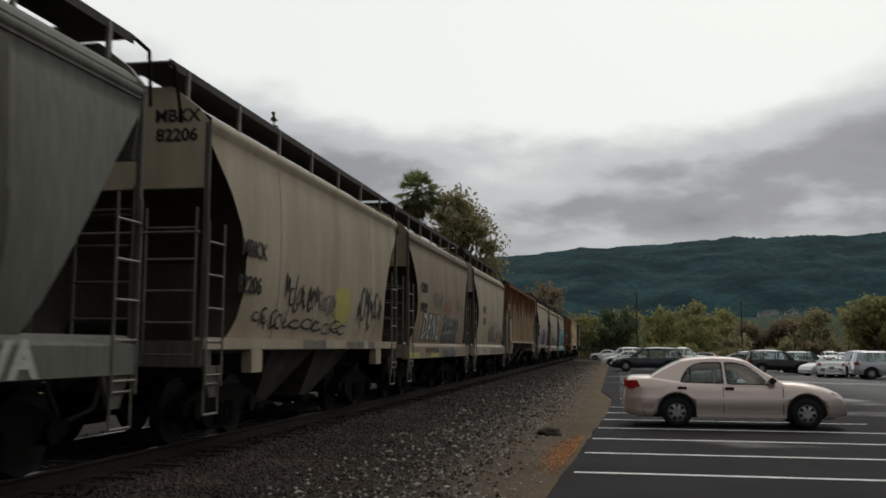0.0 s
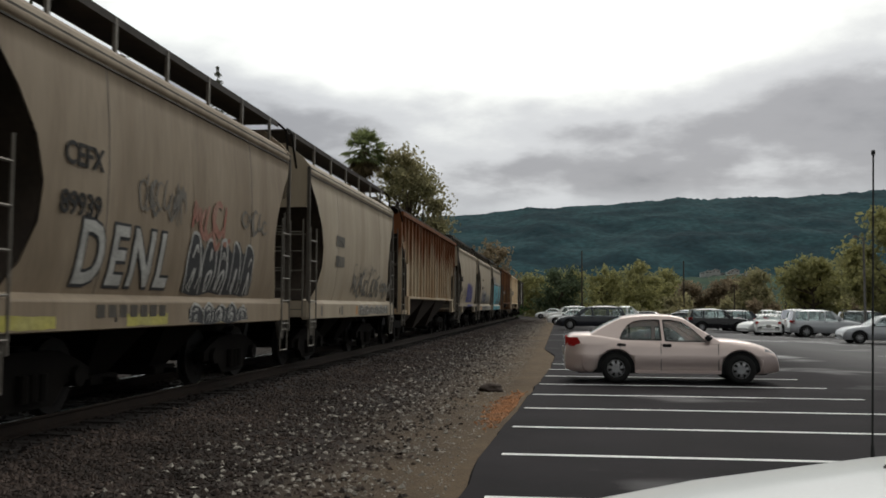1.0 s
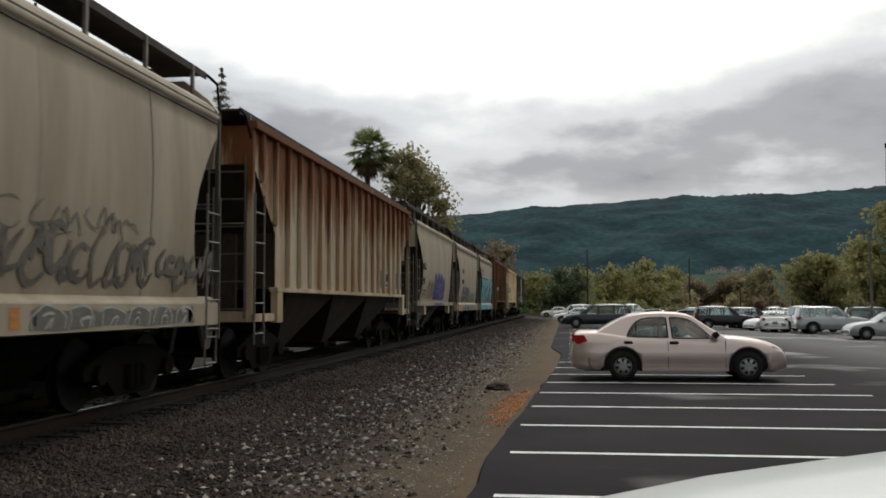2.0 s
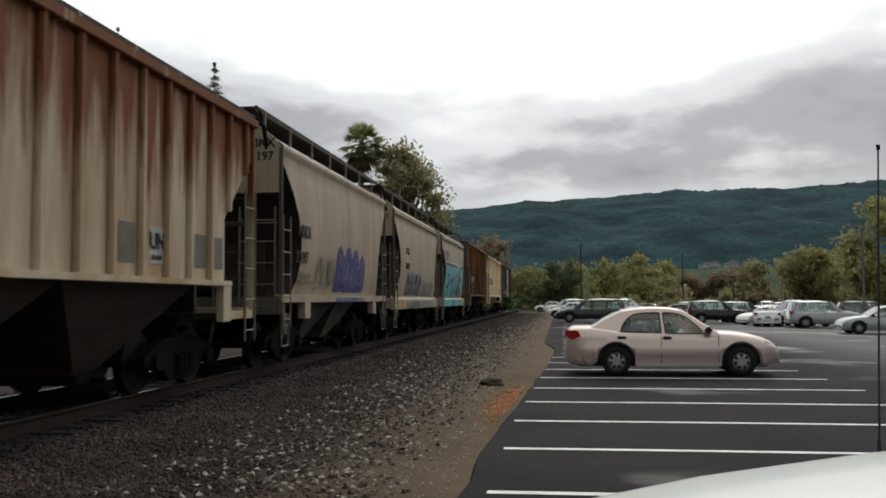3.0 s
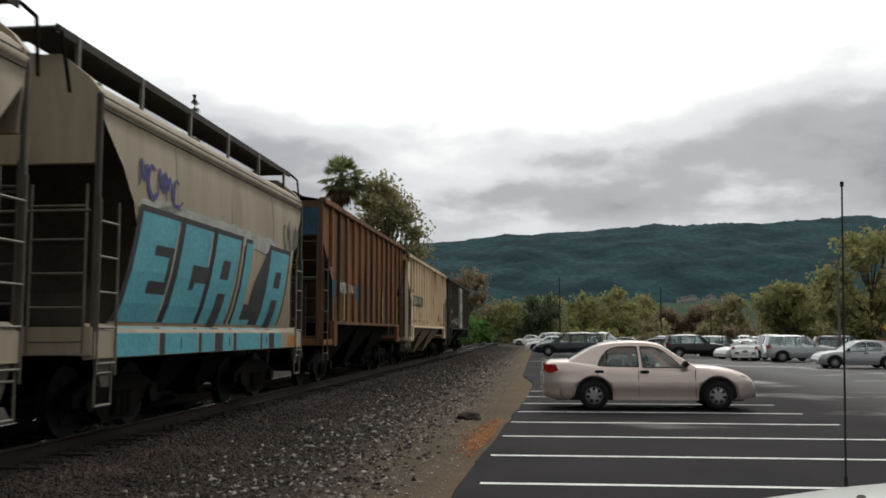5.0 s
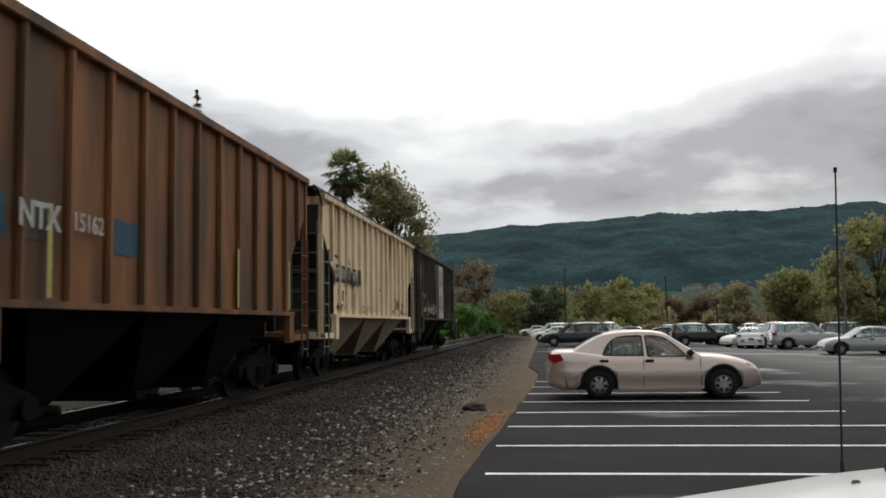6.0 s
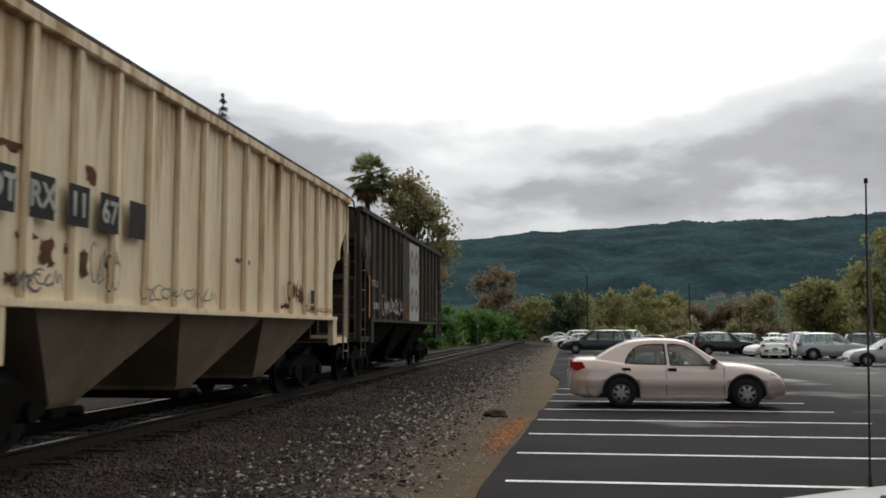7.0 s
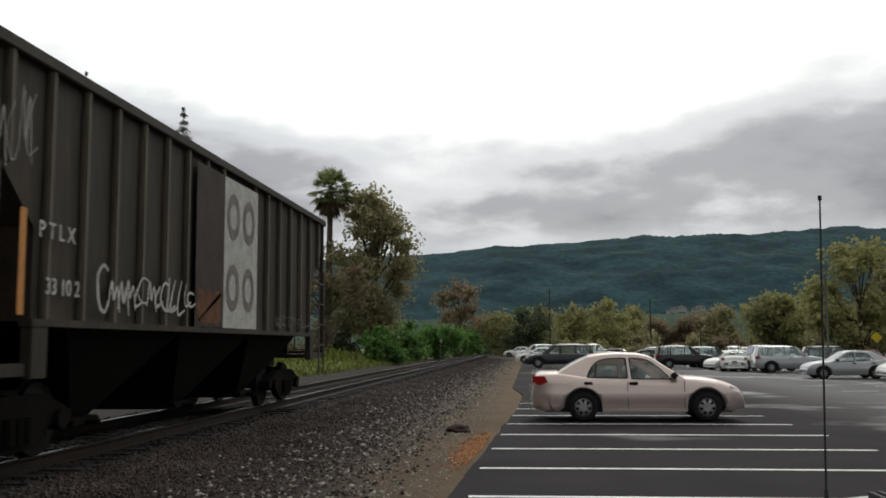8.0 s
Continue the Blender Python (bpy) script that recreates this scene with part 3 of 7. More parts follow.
def asphalt():
    bm = bmesh.new()
    ys = [-40, -20, -8] + [-2 + 0.35 * i for i in range(112)] + [38 + 3 * i for i in range(32)]
    rows = []
    for y in ys:
        e = lot_edge(y)
        rows.append([(e - 0.05, y, lot_z(e, y) - 0.06)] + [(x, y, lot_z(x, y)) for x in (e, e + 0.4, 1.5, 3, 6, 9, 13, 18, 26, 40, 70)])
    grid(bm, rows)
    ob = part("parking_lot", bm, M["asphalt"])
    tagged(ob, "dark damp asphalt of the car park", "parking lot", kind="structure")
    # painted stall lines, each a strip of its own
    def stripe(x0, x1, y, w=0.12):
        n = 8
        b = bmesh.new()
        pts = [x0 + (x1 - x0) * i / n for i in range(n + 1)]
        grid(b, [[(x, y + dy + 0.012 * math.sin(x * 0.9), lot_z(x, y + dy) + 0.006) for x in pts] for dy in (-w / 2, w / 2)])
        part("stall_line", b, M["line"], ob)
    for i in range(-2, 26):
        y = 9.79 + 2.22 * i
        if i == -2:
            continue
        x0 = max(-0.61 + 0.062 * max(i - 1, 0), -0.7) if i < 8 else -0.05 + 0.01 * i
        stripe(x0, 5.05, y)
    for i in range(16):
        y = 30 + 2.5 * i
        stripe(13.2, 18.4, y), stripe(18.4, 23.6, y)
    stripe(10.6, 11.8, 33.0)
    return ob


lot = asphalt()


def track():
    bm = bmesh.new()
    c = TRACK_X
    prof = [(c - 2.5, -0.1), (c - 1.75, RAIL_Z - 0.24), (c - 1.3, RAIL_Z - 0.175), (c + 1.3, RAIL_Z - 0.175), (c + 1.55, RAIL_Z - 0.24), (c + 2.7, -0.06)]
    ys = [-60 + 4 * i for i in range(120)]
    rows = [[(x, y, z + lot_z(0, y)) for x, z in prof] for y in ys]
    grid(bm, rows)
    bed = part("track_bed", bm, M["ballast"], smooth=False)
    tagged(bed, "dark stained ballast bed of the railway", "track bed", kind="structure")
    for side in (-0.75, 0.75):
        rail = new("rail")
        tagged(rail, "worn steel rail with a rusty web and polished head", "rail", "rails of the track", "structure")
        x = c + side
        web = [(x - 0.07, RAIL_Z - 0.17), (x + 0.07, RAIL_Z - 0.17), (x + 0.07, RAIL_Z - 0.155), (x + 0.012, RAIL_Z - 0.135), (x + 0.012, RAIL_Z - 0.045), (x + 0.036, RAIL_Z - 0.03), (x + 0.036, RAIL_Z - 0.004),
               (x - 0.036, RAIL_Z - 0.004), (x - 0.036, RAIL_Z - 0.03), (x - 0.012, RAIL_Z - 0.045), (x - 0.012, RAIL_Z - 0.135), (x - 0.07, RAIL_Z - 0.155)]
        part("web", extrude_profile(bmesh.new(), web, -60, 420), M["rail_side"], rail)
        part("head", new_box(x - 0.03, x + 0.03, -60, 420, RAIL_Z - 0.004, RAIL_Z), M["rail_top"], rail, "polished running surface")
    tie_me = bpy.data.meshes.new("tie")
    b = new_box(-1.3, 1.3, -0.115, 0.115, -0.17, 0, bevel=0.012)
    b.to_mesh(tie_me), b.free()
    tie_me.materials.append(M["tie"])
    for i in range(230):
        shared("tie", tie_me, bed, pose(c + random.uniform(-0.04, 0.04), -6 + 0.53 * i, RAIL_Z - 0.165 + random.uniform(-0.01, 0.01), 0, 0, random.uniform(-1, 1)))


track()


def stones(name, count, region, size, material, label, seed):
    rng = np.random.default_rng(seed)
    base = np.array([(1, 0, 0), (-1, 0, 0), (0, 1, 0), (0, -1, 0), (0, 0, 1), (0, 0, -1)], float)
    tri = [(0, 2, 4), (2, 1, 4), (1, 3, 4), (3, 0, 4), (2, 0, 5), (1, 2, 5), (3, 1, 5), (0, 3, 5)]
    V, Fc = [], []
    for k in range(count):
        x, y = region(rng)
        s = size(rng)
        v = base * s * rng.uniform(0.55, 1.3, (6, 1)) * (1, 1, 0.7)
        a = rng.uniform(0, 6.28)
        r = np.array([[math.cos(a), -math.sin(a), 0], [math.sin(a), math.cos(a), 0], [0, 0, 1]])
        v = v @ r.T + rng.uniform(-0.25, 0.25, (6, 3)) * s
        z = bed_z(x, y) + s * 0.2
        V.extend((v + (x, y, z)).tolist())
        Fc.extend([tuple(i + 6 * k for i in t) for t in tri])
    ob = raw(name, V, Fc, material)
    tagged(ob, label, "stones", kind="stuff")


def bed_z(x, y):
    d = x - TRACK_X
    if d < 2.7:
        z = np.interp(d, [-2.5, -1.75, -1.3, 1.3, 1.55, 2.7], [-0.1, RAIL_Z - 0.24, RAIL_Z - 0.175, RAIL_Z - 0.175, RAIL_Z - 0.24, -0.06]) + lot_z(0, y)
        return max(z, land_z(x, y))
    return land_z(x, y)


def shoulder(rng):
    y = 5 + 105 * rng.uniform() ** 2.6
    return TRACK_X + 1.3 + rng.beta(1.1, 2.3) * 3.9, y


def pale_belt(rng):
    y = 5 + 90 * rng.uniform() ** 2.4
    return -1.2 - 3.2 * rng.beta(1.8, 2.4), y


def cribs(rng):
    return TRACK_X + rng.uniform(-2.4, 1.35), 6 + 50 * rng.uniform() ** 1.5


def strip(rng):
    return -0.95 - abs(rng.normal(0, 0.9)), 6 + 40 * rng.uniform() ** 1.8


stones("ballast_stones", 36000, shoulder, lambda r: r.uniform(0.016, 0.04), M["stones"], "loose grey crushed stone beside the track", 1)
stones("pale_ballast_stones", 3200, pale_belt, lambda r: r.uniform(0.014, 0.042), M["pale_stones"], "scattered pale stones in the gravel", 2)
stones("crib_stones", 8000, cribs, lambda r: r.uniform(0.02, 0.045), M["ballast"], "dark oily ballast between the ties", 3)
stones("dirt_stones", 3600, strip, lambda r: r.uniform(0.006, 0.02), M["pale_stones"], "small stones on the trodden dirt", 4)


def rock():
    bm = bmesh.new()
    bmesh.ops.create_icosphere(bm, subdivisions=3, radius=0.2)
    for v in bm.verts:
        v.co *= 1 + 0.35 * noise.noise(v.co * 7)
        v.co = Vector((v.co.x * 1.15, v.co.y * 0.8, max(v.co.z * 0.55, -0.05)))
    ob = part("rock", bm, M["stones"])
    ob.location = (-1.25, 17.2, land_z(-1.25, 17.2) + 0.03)
    tagged(ob, "flat grey rock lying on the dirt strip", "rock")


rock()


def clay_spill(rng):
    y = 14.5 + rng.normal(0, 0.9)
    return lot_edge(y) - 0.12 - abs(rng.normal(0, 0.13)), y


stones("clay_crumbs", 1500, clay_spill, lambda r: r.uniform(0.01, 0.045), M["clay"], "crumbled orange clay spilled along the asphalt edge", 6)


# ---- hills and distance ----
def ridge_h(x):
    """Height of the far ridge, 1500 m off, along its length."""
    k = [(-2600, 150), (-900, 128), (-184, 150), (-132, 152), (-93, 157), (-50, 163), (-10, 161), (37, 165), (90, 167), (124, 171), (150, 172), (187, 176), (232, 173), (290, 176), (352, 175), (412, 179), (455, 181), (488, 186), (515, 185), (550, 180), (640, 184), (900, 200), (1600, 190), (3200, 150)]
    return float(np.interp(x, [a for a, _ in k], [b for _, b in k]))


def slope_h(x, y):
    f = (y - 900) / 600
    spur = 16 * noise.noise((x * 0.006, y * 0.004, 7)) + 7 * noise.noise((x * 0.02, y * 0.012, 2))
    return ridge_h(x * 1500 / y) * f ** 0.8 + spur * math.sin(math.pi * f)


def hills():
    rng = np.random.default_rng(5)
    xs = np.concatenate([np.linspace(-2600, -320, 30), np.linspace(-300, 900, 520), np.linspace(920, 3200, 40)])
    rows = []
    for j, f in enumerate(np.linspace(0, 1, 60)):
        y = 900 + 600 * f
        row = []
        for x in xs:
            h = slope_h(x, y)
            spur = 0
            canopy = 1.2 * noise.noise((x * 0.05, y * 0.04, 1)) + (3.6 * abs(noise.noise((x * 0.10, y * 0.11, 4))) + 2.2 * noise.noise((x * 0.035, 5, 4)) if f > 0.97 else 1.0 * noise.noise((x * 0.2, y * 0.15, 4)))
            row.append((x, y + 3 * noise.noise((x * 0.1, y * 0.1, 9)), h + spur + canopy - 2))
        rows.append(row)
    rows.append([(x, 1800, -20) for x in xs])
    bm = bmesh.new()
    grid(bm, rows)
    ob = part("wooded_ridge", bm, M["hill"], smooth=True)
    tagged(ob, "long dark forested ridge tinted blue-green for haze under low cloud", "hill", kind="structure")
    rows = []
    for f in np.linspace(0, 1, 14):
        rows.append([(x, 480 + 300 * f, (13 + 22 * (0.5 + noise.noise((x * 0.006, 3, 1)))) * math.sin(math.pi * f * 0.62) + 2.5 * noise.noise((x * 0.1, f * 30, 1)) - 1) for x in np.linspace(-500, 700, 260)])
    bm = bmesh.new()
    grid(bm, rows)
    ob = part("wooded_foothill", bm, M["hill_low"], smooth=True)
    tagged(ob, "low green wooded foothill before the ridge", "hill", kind="structure")


hills()


# ---- trees ----
def leaf_cloud(rng, blobs, count, size, squash=1.0):
    """Many small folded leaf clumps scattered in uneven blobs; verts and faces."""
    b4 = np.array(blobs)
    w = b4[:, 3] ** 2
    pick = rng.choice(len(b4), count, p=w / w.sum())
    d = rng.normal(size=(count, 3))
    d /= np.linalg.norm(d, axis=1, keepdims=True)
    reach = b4[pick, 3] * np.minimum(np.abs(rng.normal(0.25, 0.6, count)) + 0.1, 1.3)
    p = b4[pick, :3] + d * reach[:, None] * (1, 1, squash)
    s = size * rng.uniform(0.6, 1.5, (count, 1))
    a, b = rng.normal(size=(count, 3)), rng.normal(size=(count, 3))
    a /= np.linalg.norm(a, axis=1, keepdims=True)
    b -= a * (a * b).sum(1, keepdims=True)
    b /= np.linalg.norm(b, axis=1, keepdims=True)
    c = np.cross(a, b) * 0.35
    V = np.stack([p - a * s, p + b * s * 0.7 + c * s, p + a * s, p - b * s * 0.7 + c * s], 1).reshape(-1, 3).tolist()
    Fc = [q for i in range(0, 4 * count, 4) for q in ((i, i + 1, i + 2), (i, i + 2, i + 3))]
    return V, Fc


def tree(name, x, y, h, w, leaf, label, seed, count=2600, size=0.28, trunk_r=0.22, bare=0.35, clumps=16, bark="bark", thin=1.0, category="tree"):
    rng = np.random.default_rng(seed)
    base = land_z(x, y) - 0.05 if y < 300 else -0.3
    t = new(name)
    t.location = (x, y, base)
    tagged(t, label, category)
    bm = bmesh.new()
    pts = [(0, 0, 0)]
    for k in range(1, 6):
        pts.append((rng.normal(0, 0.03) * h, rng.normal(0, 0.03) * h, h * 0.75 * k / 5))
    for k in range(5):
        rod(bm, pts[k], pts[k + 1], trunk_r * (1 - k / 6), 7, trunk_r * (1 - (k + 1) / 6))
    blobs = []
    for k in range(clumps):
        a, rr = rng.uniform(0, 6.28), w * 0.5 * math.sqrt(rng.uniform(0.02, 1))
        f = rng.uniform(0, 1)
        taper = 0.35 + 0.65 * math.sin(math.pi * min(max(0.12 + f * 0.82, 0), 1))
        c = (rr * math.cos(a) * taper, rr * math.sin(a) * taper, h * (bare + (0.97 - bare) * f) - w * 0.08)
        br = w * rng.uniform(0.11, 0.2) * thin
        blobs.append((*c, br))
        j = min(int(c[2] / (h * 0.75) * 5), 4)
        s = pts[max(j - 1, 1)]
        midp = [s[q] + (c[q] - s[q]) * 0.5 + rng.normal(0, 0.02) * h for q in range(3)]
        rod(bm, s, midp, trunk_r * 0.38, 5, trunk_r * 0.24), rod(bm, midp, c, trunk_r * 0.24, 5, trunk_r * 0.08)
    part("trunk", bm, M[bark], t)
    V, Fc = leaf_cloud(rng, blobs, count, size, 0.8)
    crown = raw("crown", V, Fc, M[leaf])
    crown.parent = t
    return t


def bush(x, y, h, w, leaf, label, seed, count=1500, size=0.2):
    rng = np.random.default_rng(seed)
    t = new("bush")
    t.location = (x, y, land_z(x, y) - 0.05)
    tagged(t, label, "bush")
    bm = bmesh.new()
    blobs = []
    for k in range(11):
        a, rr = rng.uniform(0, 6.28), w * 0.5 * math.sqrt(rng.uniform(0, 1))
        z = h * rng.uniform(0.15, 0.85) * (1 - 0.35 * rr / (w * 0.5))
        blobs.append((rr * math.cos(a), rr * math.sin(a), z, h * rng.uniform(0.16, 0.27)))
        rod(bm, (0.1 * math.cos(a), 0.1 * math.sin(a), 0), blobs[-1][:3], 0.05, 5, 0.02)
    part("stem", bm, M["bark"], t)
    V, Fc = leaf_cloud(rng, blobs, count, size, 0.85)
    crown = raw("crown", V, Fc, M[leaf])
    crown.parent = t


def palm(x, y, h, seed):
    rng = np.random.default_rng(seed)
    t = new("palm_tree")
    t.location = (x, y, land_z(x, y) - 0.05)
    tagged(t, "tall fan palm with a shaggy brown skirt of dead fronds", "palm tree")
    bm = bmesh.new()
    for k in range(6):
        rod(bm, (0.05 * k, 0, h * 0.88 * k / 6), (0.05 * (k + 1), 0, h * 0.88 * (k + 1) / 6), 0.34 - 0.02 * k, 9, 0.32 - 0.02 * k)
    part("trunk", bm, M["bark"], t)
    top = Vector((0.3, 0, h * 0.88))

    def frond(bm, a, up, length, droop):
        # a stalk and a folded fan of pointed blades
        d = Vector((math.cos(a) * math.cos(up), math.sin(a) * math.cos(up), math.sin(up)))
        e = top + d * length * 0.58 + Vector((0, 0, -droop * 0.25))
        rod(bm, top, e, 0.03, 4, 0.02)
        side = d.cross(Vector((0, 0, 1))).normalized()
        upv = side.cross(d)
        for k in range(11):
            th = (k - 5) / 5 * 1.3
            u = (d * math.cos(th) + side * math.sin(th)).normalized()
            tip = e + u * length * 0.5 * (1 - 0.25 * abs(k - 5) / 5) + Vector((0, 0, -droop * (0.4 + 0.5 * abs(th))))
            wv = (side * math.cos(th) - d * math.sin(th)) * 0.06 * length * 0.55
            m = e + (tip - e) * 0.5 + upv * 0.03 + Vector((0, 0, droop * 0.08))
            v = [bm.verts.new(q) for q in (e, m + wv, tip, m - wv)]
            bm.faces.new(v)
    bm = bmesh.new()
    for k in range(64):
        frond(bm, rng.uniform(0, 6.28), rng.uniform(-0.7, 1.4), rng.uniform(1.9, 2.45), rng.uniform(0.25, 0.7))
    part("fronds", bm, M["palm_leaf"], t)
    bm = bmesh.new()
    for k in range(60):
        frond(bm, rng.uniform(0, 6.28), rng.uniform(-1.5, -0.8), rng.uniform(1.5, 2.8), rng.uniform(0.1, 0.5))
    part("dead_fronds", bm, M["dry_leaf"], t, "hanging brown dead fronds")


def conifer(x, y, h, w, seed):
    rng = np.random.default_rng(seed)
    t = new("conifer")
    t.location = (x, y, land_z(x, y) - 0.05)
    tagged(t, "dark ragged conifer standing behind the track", "conifer tree")
    part("trunk", rod(bmesh.new(), (0, 0, 0), (0, 0, h), 0.2, 8, 0.01), M["bark"], t)
    V, Fc = [], []
    for k in range(640):
        # boughs stand in whorls with gaps between them, and thin out to a bare leader
        f = min(round((0.12 + 0.88 * rng.uniform() ** 0.8) * 34) / 34 + rng.normal(0, 0.003), 0.995)
        z, r = h * f, w * 0.5 * (1.0 - f) ** 0.85 * rng.uniform(0.35, 1.2) + 0.03
        a = rng.uniform(0, 6.28)
        for q in range(9):
            g = (q + 1) / 9
            p = np.array((r * g * math.cos(a), r * g * math.sin(a), z - 0.22 * r * g * g + rng.normal(0, 0.05)))
            s = 0.05 + 0.10 * (1 - f)
            d = rng.normal(size=(3, 3)) * s
            i = len(V)
            V += (p + d).tolist()
            Fc.append((i, i + 1, i + 2))
    crown = raw("crown", V, Fc, M["conifer"])
    crown.parent = t


palm(-17.6, 80.0, 17.2, 11)
tree("tree", -14.3, 82.0, 15.6, 7.4, "leaf_olive", "tall olive-green tree with an open ragged crown beside the palm", 12, 21000, 0.15, 0.3, 0.2, 46, thin=1.15)
tree("tree", -17.0, 76.0, 12.5, 7.0, "leaf_brown", "brown twiggy tree budding beside the track", 13, 5200, 0.16, 0.2, 0.1, 18)
tree("tree", -20.0, 70.0, 9.0, 7.0, "leaf_brown", "brown twiggy tree budding beside the track", 14, 5000, 0.16, 0.2, 0.1, 18)
conifer(-24.0, 62.0, 18.0, 9.0, 15)
conifer(-31.2, 62.0, 20.8, 9.0, 16)
conifer(-37.0, 60.0, 22.6, 9.0, 17)
for k, (x, y, h, w, leaf) in enumerate([(-12.2, 88, 4.6, 5.5, "leaf_green"), (-9.6, 100, 5.4, 6.0, "leaf_green"), (-12.6, 104, 4.8, 6.0, "leaf_green"), (-11.5, 74, 3.6, 4.0, "leaf_green"), (-8.8, 118, 4.6, 5.0, "leaf_green"),
                                       (-15.0, 92, 4.2, 5.0, "leaf_dark"), (-17, 80, 3.6, 5.0, "leaf_dark"), (-8.6, 134, 4.4, 5, "leaf_green"), (-7.6, 152, 5.0, 6, "leaf_green"), (-22, 66, 3.5, 6, "leaf_brown")]):
    bush(x, y, h, w, leaf, {"leaf_green": "leafy bright green shrub beside the track", "leaf_dark": "dark green shrub in the shade of trees", "leaf_brown": "brown twiggy shrub behind the rails"}[leaf], 30 + k, 1900, 0.2)
tree("tree", -11.5, 150.0, 12.0, 11.0, "leaf_brown", "rounded brown tree coming into bud", 50, 3600, 0.3, 0.3, 0.2, 22)
# the row of trees at the far side of the car park
for k in range(38):
    r = random.Random(100 + k)
    x = -3 + 2.65 * k + r.uniform(-1.3, 1.3)
    y = r.uniform(128, 165)
    leaf = r.choice(["leaf_spring", "leaf_spring", "leaf_olive", "leaf_spring", "leaf_brown"])
    if k == 1:
        leaf = "leaf_dark"
    h = r.uniform(5.6, 9.6) * (1.0 if k > 1 else 0.8)
    tree("tree", x, y, h, r.uniform(5.5, 8.0), leaf,
         {"leaf_spring": "yellow-green spring tree at the edge of the car park", "leaf_olive": "olive-green tree at the edge of the car park", "leaf_brown": "bare brownish tree at the edge of the car park", "leaf_dark": "dark green tree at the edge of the car park"}[leaf],
         200 + k, 4200, 0.21, 0.16, 0.05, 40, thin=1.2)
for k, (x, y, h, w, leaf) in enumerate([(31.5, 92, 12.6, 9.5, "leaf_spring"), (37.5, 96, 9.5, 8.0, "leaf_brown"), (43, 92, 8.6, 9.0, "leaf_brown"), (50, 96, 11, 9.0, "leaf_spring"), (27.0, 104, 8.0, 7.0, "leaf_spring")]):
    tree("tree", x, y, h, w, leaf, {"leaf_spring": "large yellow-green spring tree above the parked cars", "leaf_brown": "bare brownish tree above the parked cars"}[leaf], 300 + k, 9500, 0.21, 0.28, 0.1, 46)


for k in range(2, 15):
    r = random.Random(600 + k)
    leaf = r.choice(["leaf_olive", "leaf_spring", "leaf_brown"])
    bush(-1 + 4.3 * k + r.uniform(-1, 1), r.uniform(118, 126), r.uniform(2.6, 4.4), r.uniform(5, 7.5), leaf, {"leaf_olive": "olive-green hedge shrub behind the car park", "leaf_spring": "yellow-green hedge shrub behind the car park", "leaf_brown": "brown twiggy hedge shrub behind the car park"}[leaf], 620 + k, 2400, 0.2)


def grass_bank():
    rng = np.random.default_rng(8)
    V, Fc = [], []
    for k in range(9000):
        y = rng.uniform(28, 100)
        x = rng.uniform(-17, -10.6)
        mound = 1.0 * math.exp(-((x + 14.5) / 2.5) ** 2 - ((y - 68) / 14) ** 2)
        z = land_z(x, y) - 0.02 + mound * rng.uniform(0.3, 1)
        s = rng.uniform(0.1, 0.26)
        a = rng.uniform(0, 6.28)
        i = len(V)
        V += [(x, y, z), (x + s * 0.5 * math.cos(a), y + s * 0.5 * math.sin(a), z), (x + rng.normal(0, 0.08), y + rng.normal(0, 0.08), z + s)]
        Fc.append((i, i + 1, i + 2))
    ob = raw("grass", V, Fc, M["grass"])
    tagged(ob, "bright yellow-green spring grass on the bank past the rails", "grass", kind="stuff")


grass_bank()


# ---- poles, lamps and signs ----
def pole(name, x, y, h, r, material, label, arms=0, lamp=0.0, category="pole"):
    t = new(name)
    t.location = (x, y, lot_z(x, y) - 0.05)
    tagged(t, label, category)
    part("post", rod(bmesh.new(), (0, 0, 0), (0, 0, h), r, 8, r * 0.7), M[material], t)
    for k in range(arms):
        part("crossarm", new_box(-0.6, 0.6, -0.05, 0.05, h - 0.5 - 0.8 * k, h - 0.36 - 0.8 * k, bevel=0.01), M[material], t)
    if lamp:
        part("arm", rod(bmesh.new(), (0, 0, h - 0.1), (lamp, 0, h + 0.05), 0.04, 6), M["pole_grey"], t)
        part("lamp_head", new_box(min(lamp, lamp * 1.6), max(lamp, lamp * 1.6), -0.17, 0.17, h - 0.02, h + 0.14, bevel=0.04), M["metal"], t, "pale lamp head")
        part("base", rod(bmesh.new(), (0, 0, 0), (0, 0, 0.7), 0.28, 10), M["stucco"], t, "concrete footing")
    return t


pole("utility_pole", 2.5, 112.0, 8.4, 0.10, "wood_pole", "dark weathered wooden utility pole")
pole("utility_pole", 15.4, 120.0, 8.0, 0.11, "wood_pole", "dark weathered wooden utility pole")
pole("utility_pole", 26.6, 115.0, 7.4, 0.12, "wood_pole", "dark weathered wooden utility pole", arms=2)
pole("utility_pole", 21.2, 118.0, 5.0, 0.11, "wood_pole", "dark weathered wooden utility pole")
pole("street_lamp", 19.2, 62.0, 6.4, 0.09, "pole_grey", "grey car park lamp on a concrete footing", lamp=-0.4, category="street lamp")


def marker(x, y, h, head):
    t = new("trackside_marker")
    t.location = (x, y, 0.05)
    tagged(t, "thin pale marker post beside the rails", "marker post")
    part("post", rod(bmesh.new(), (0, 0, 0), (0, 0, h), 0.045, 6), M["metal"], t)
    if head:
        part("plate", new_box(-0.11, 0.11, -0.015, 0.015, h - 0.15, h + 0.2), M["chalk"], t, "small white plate")


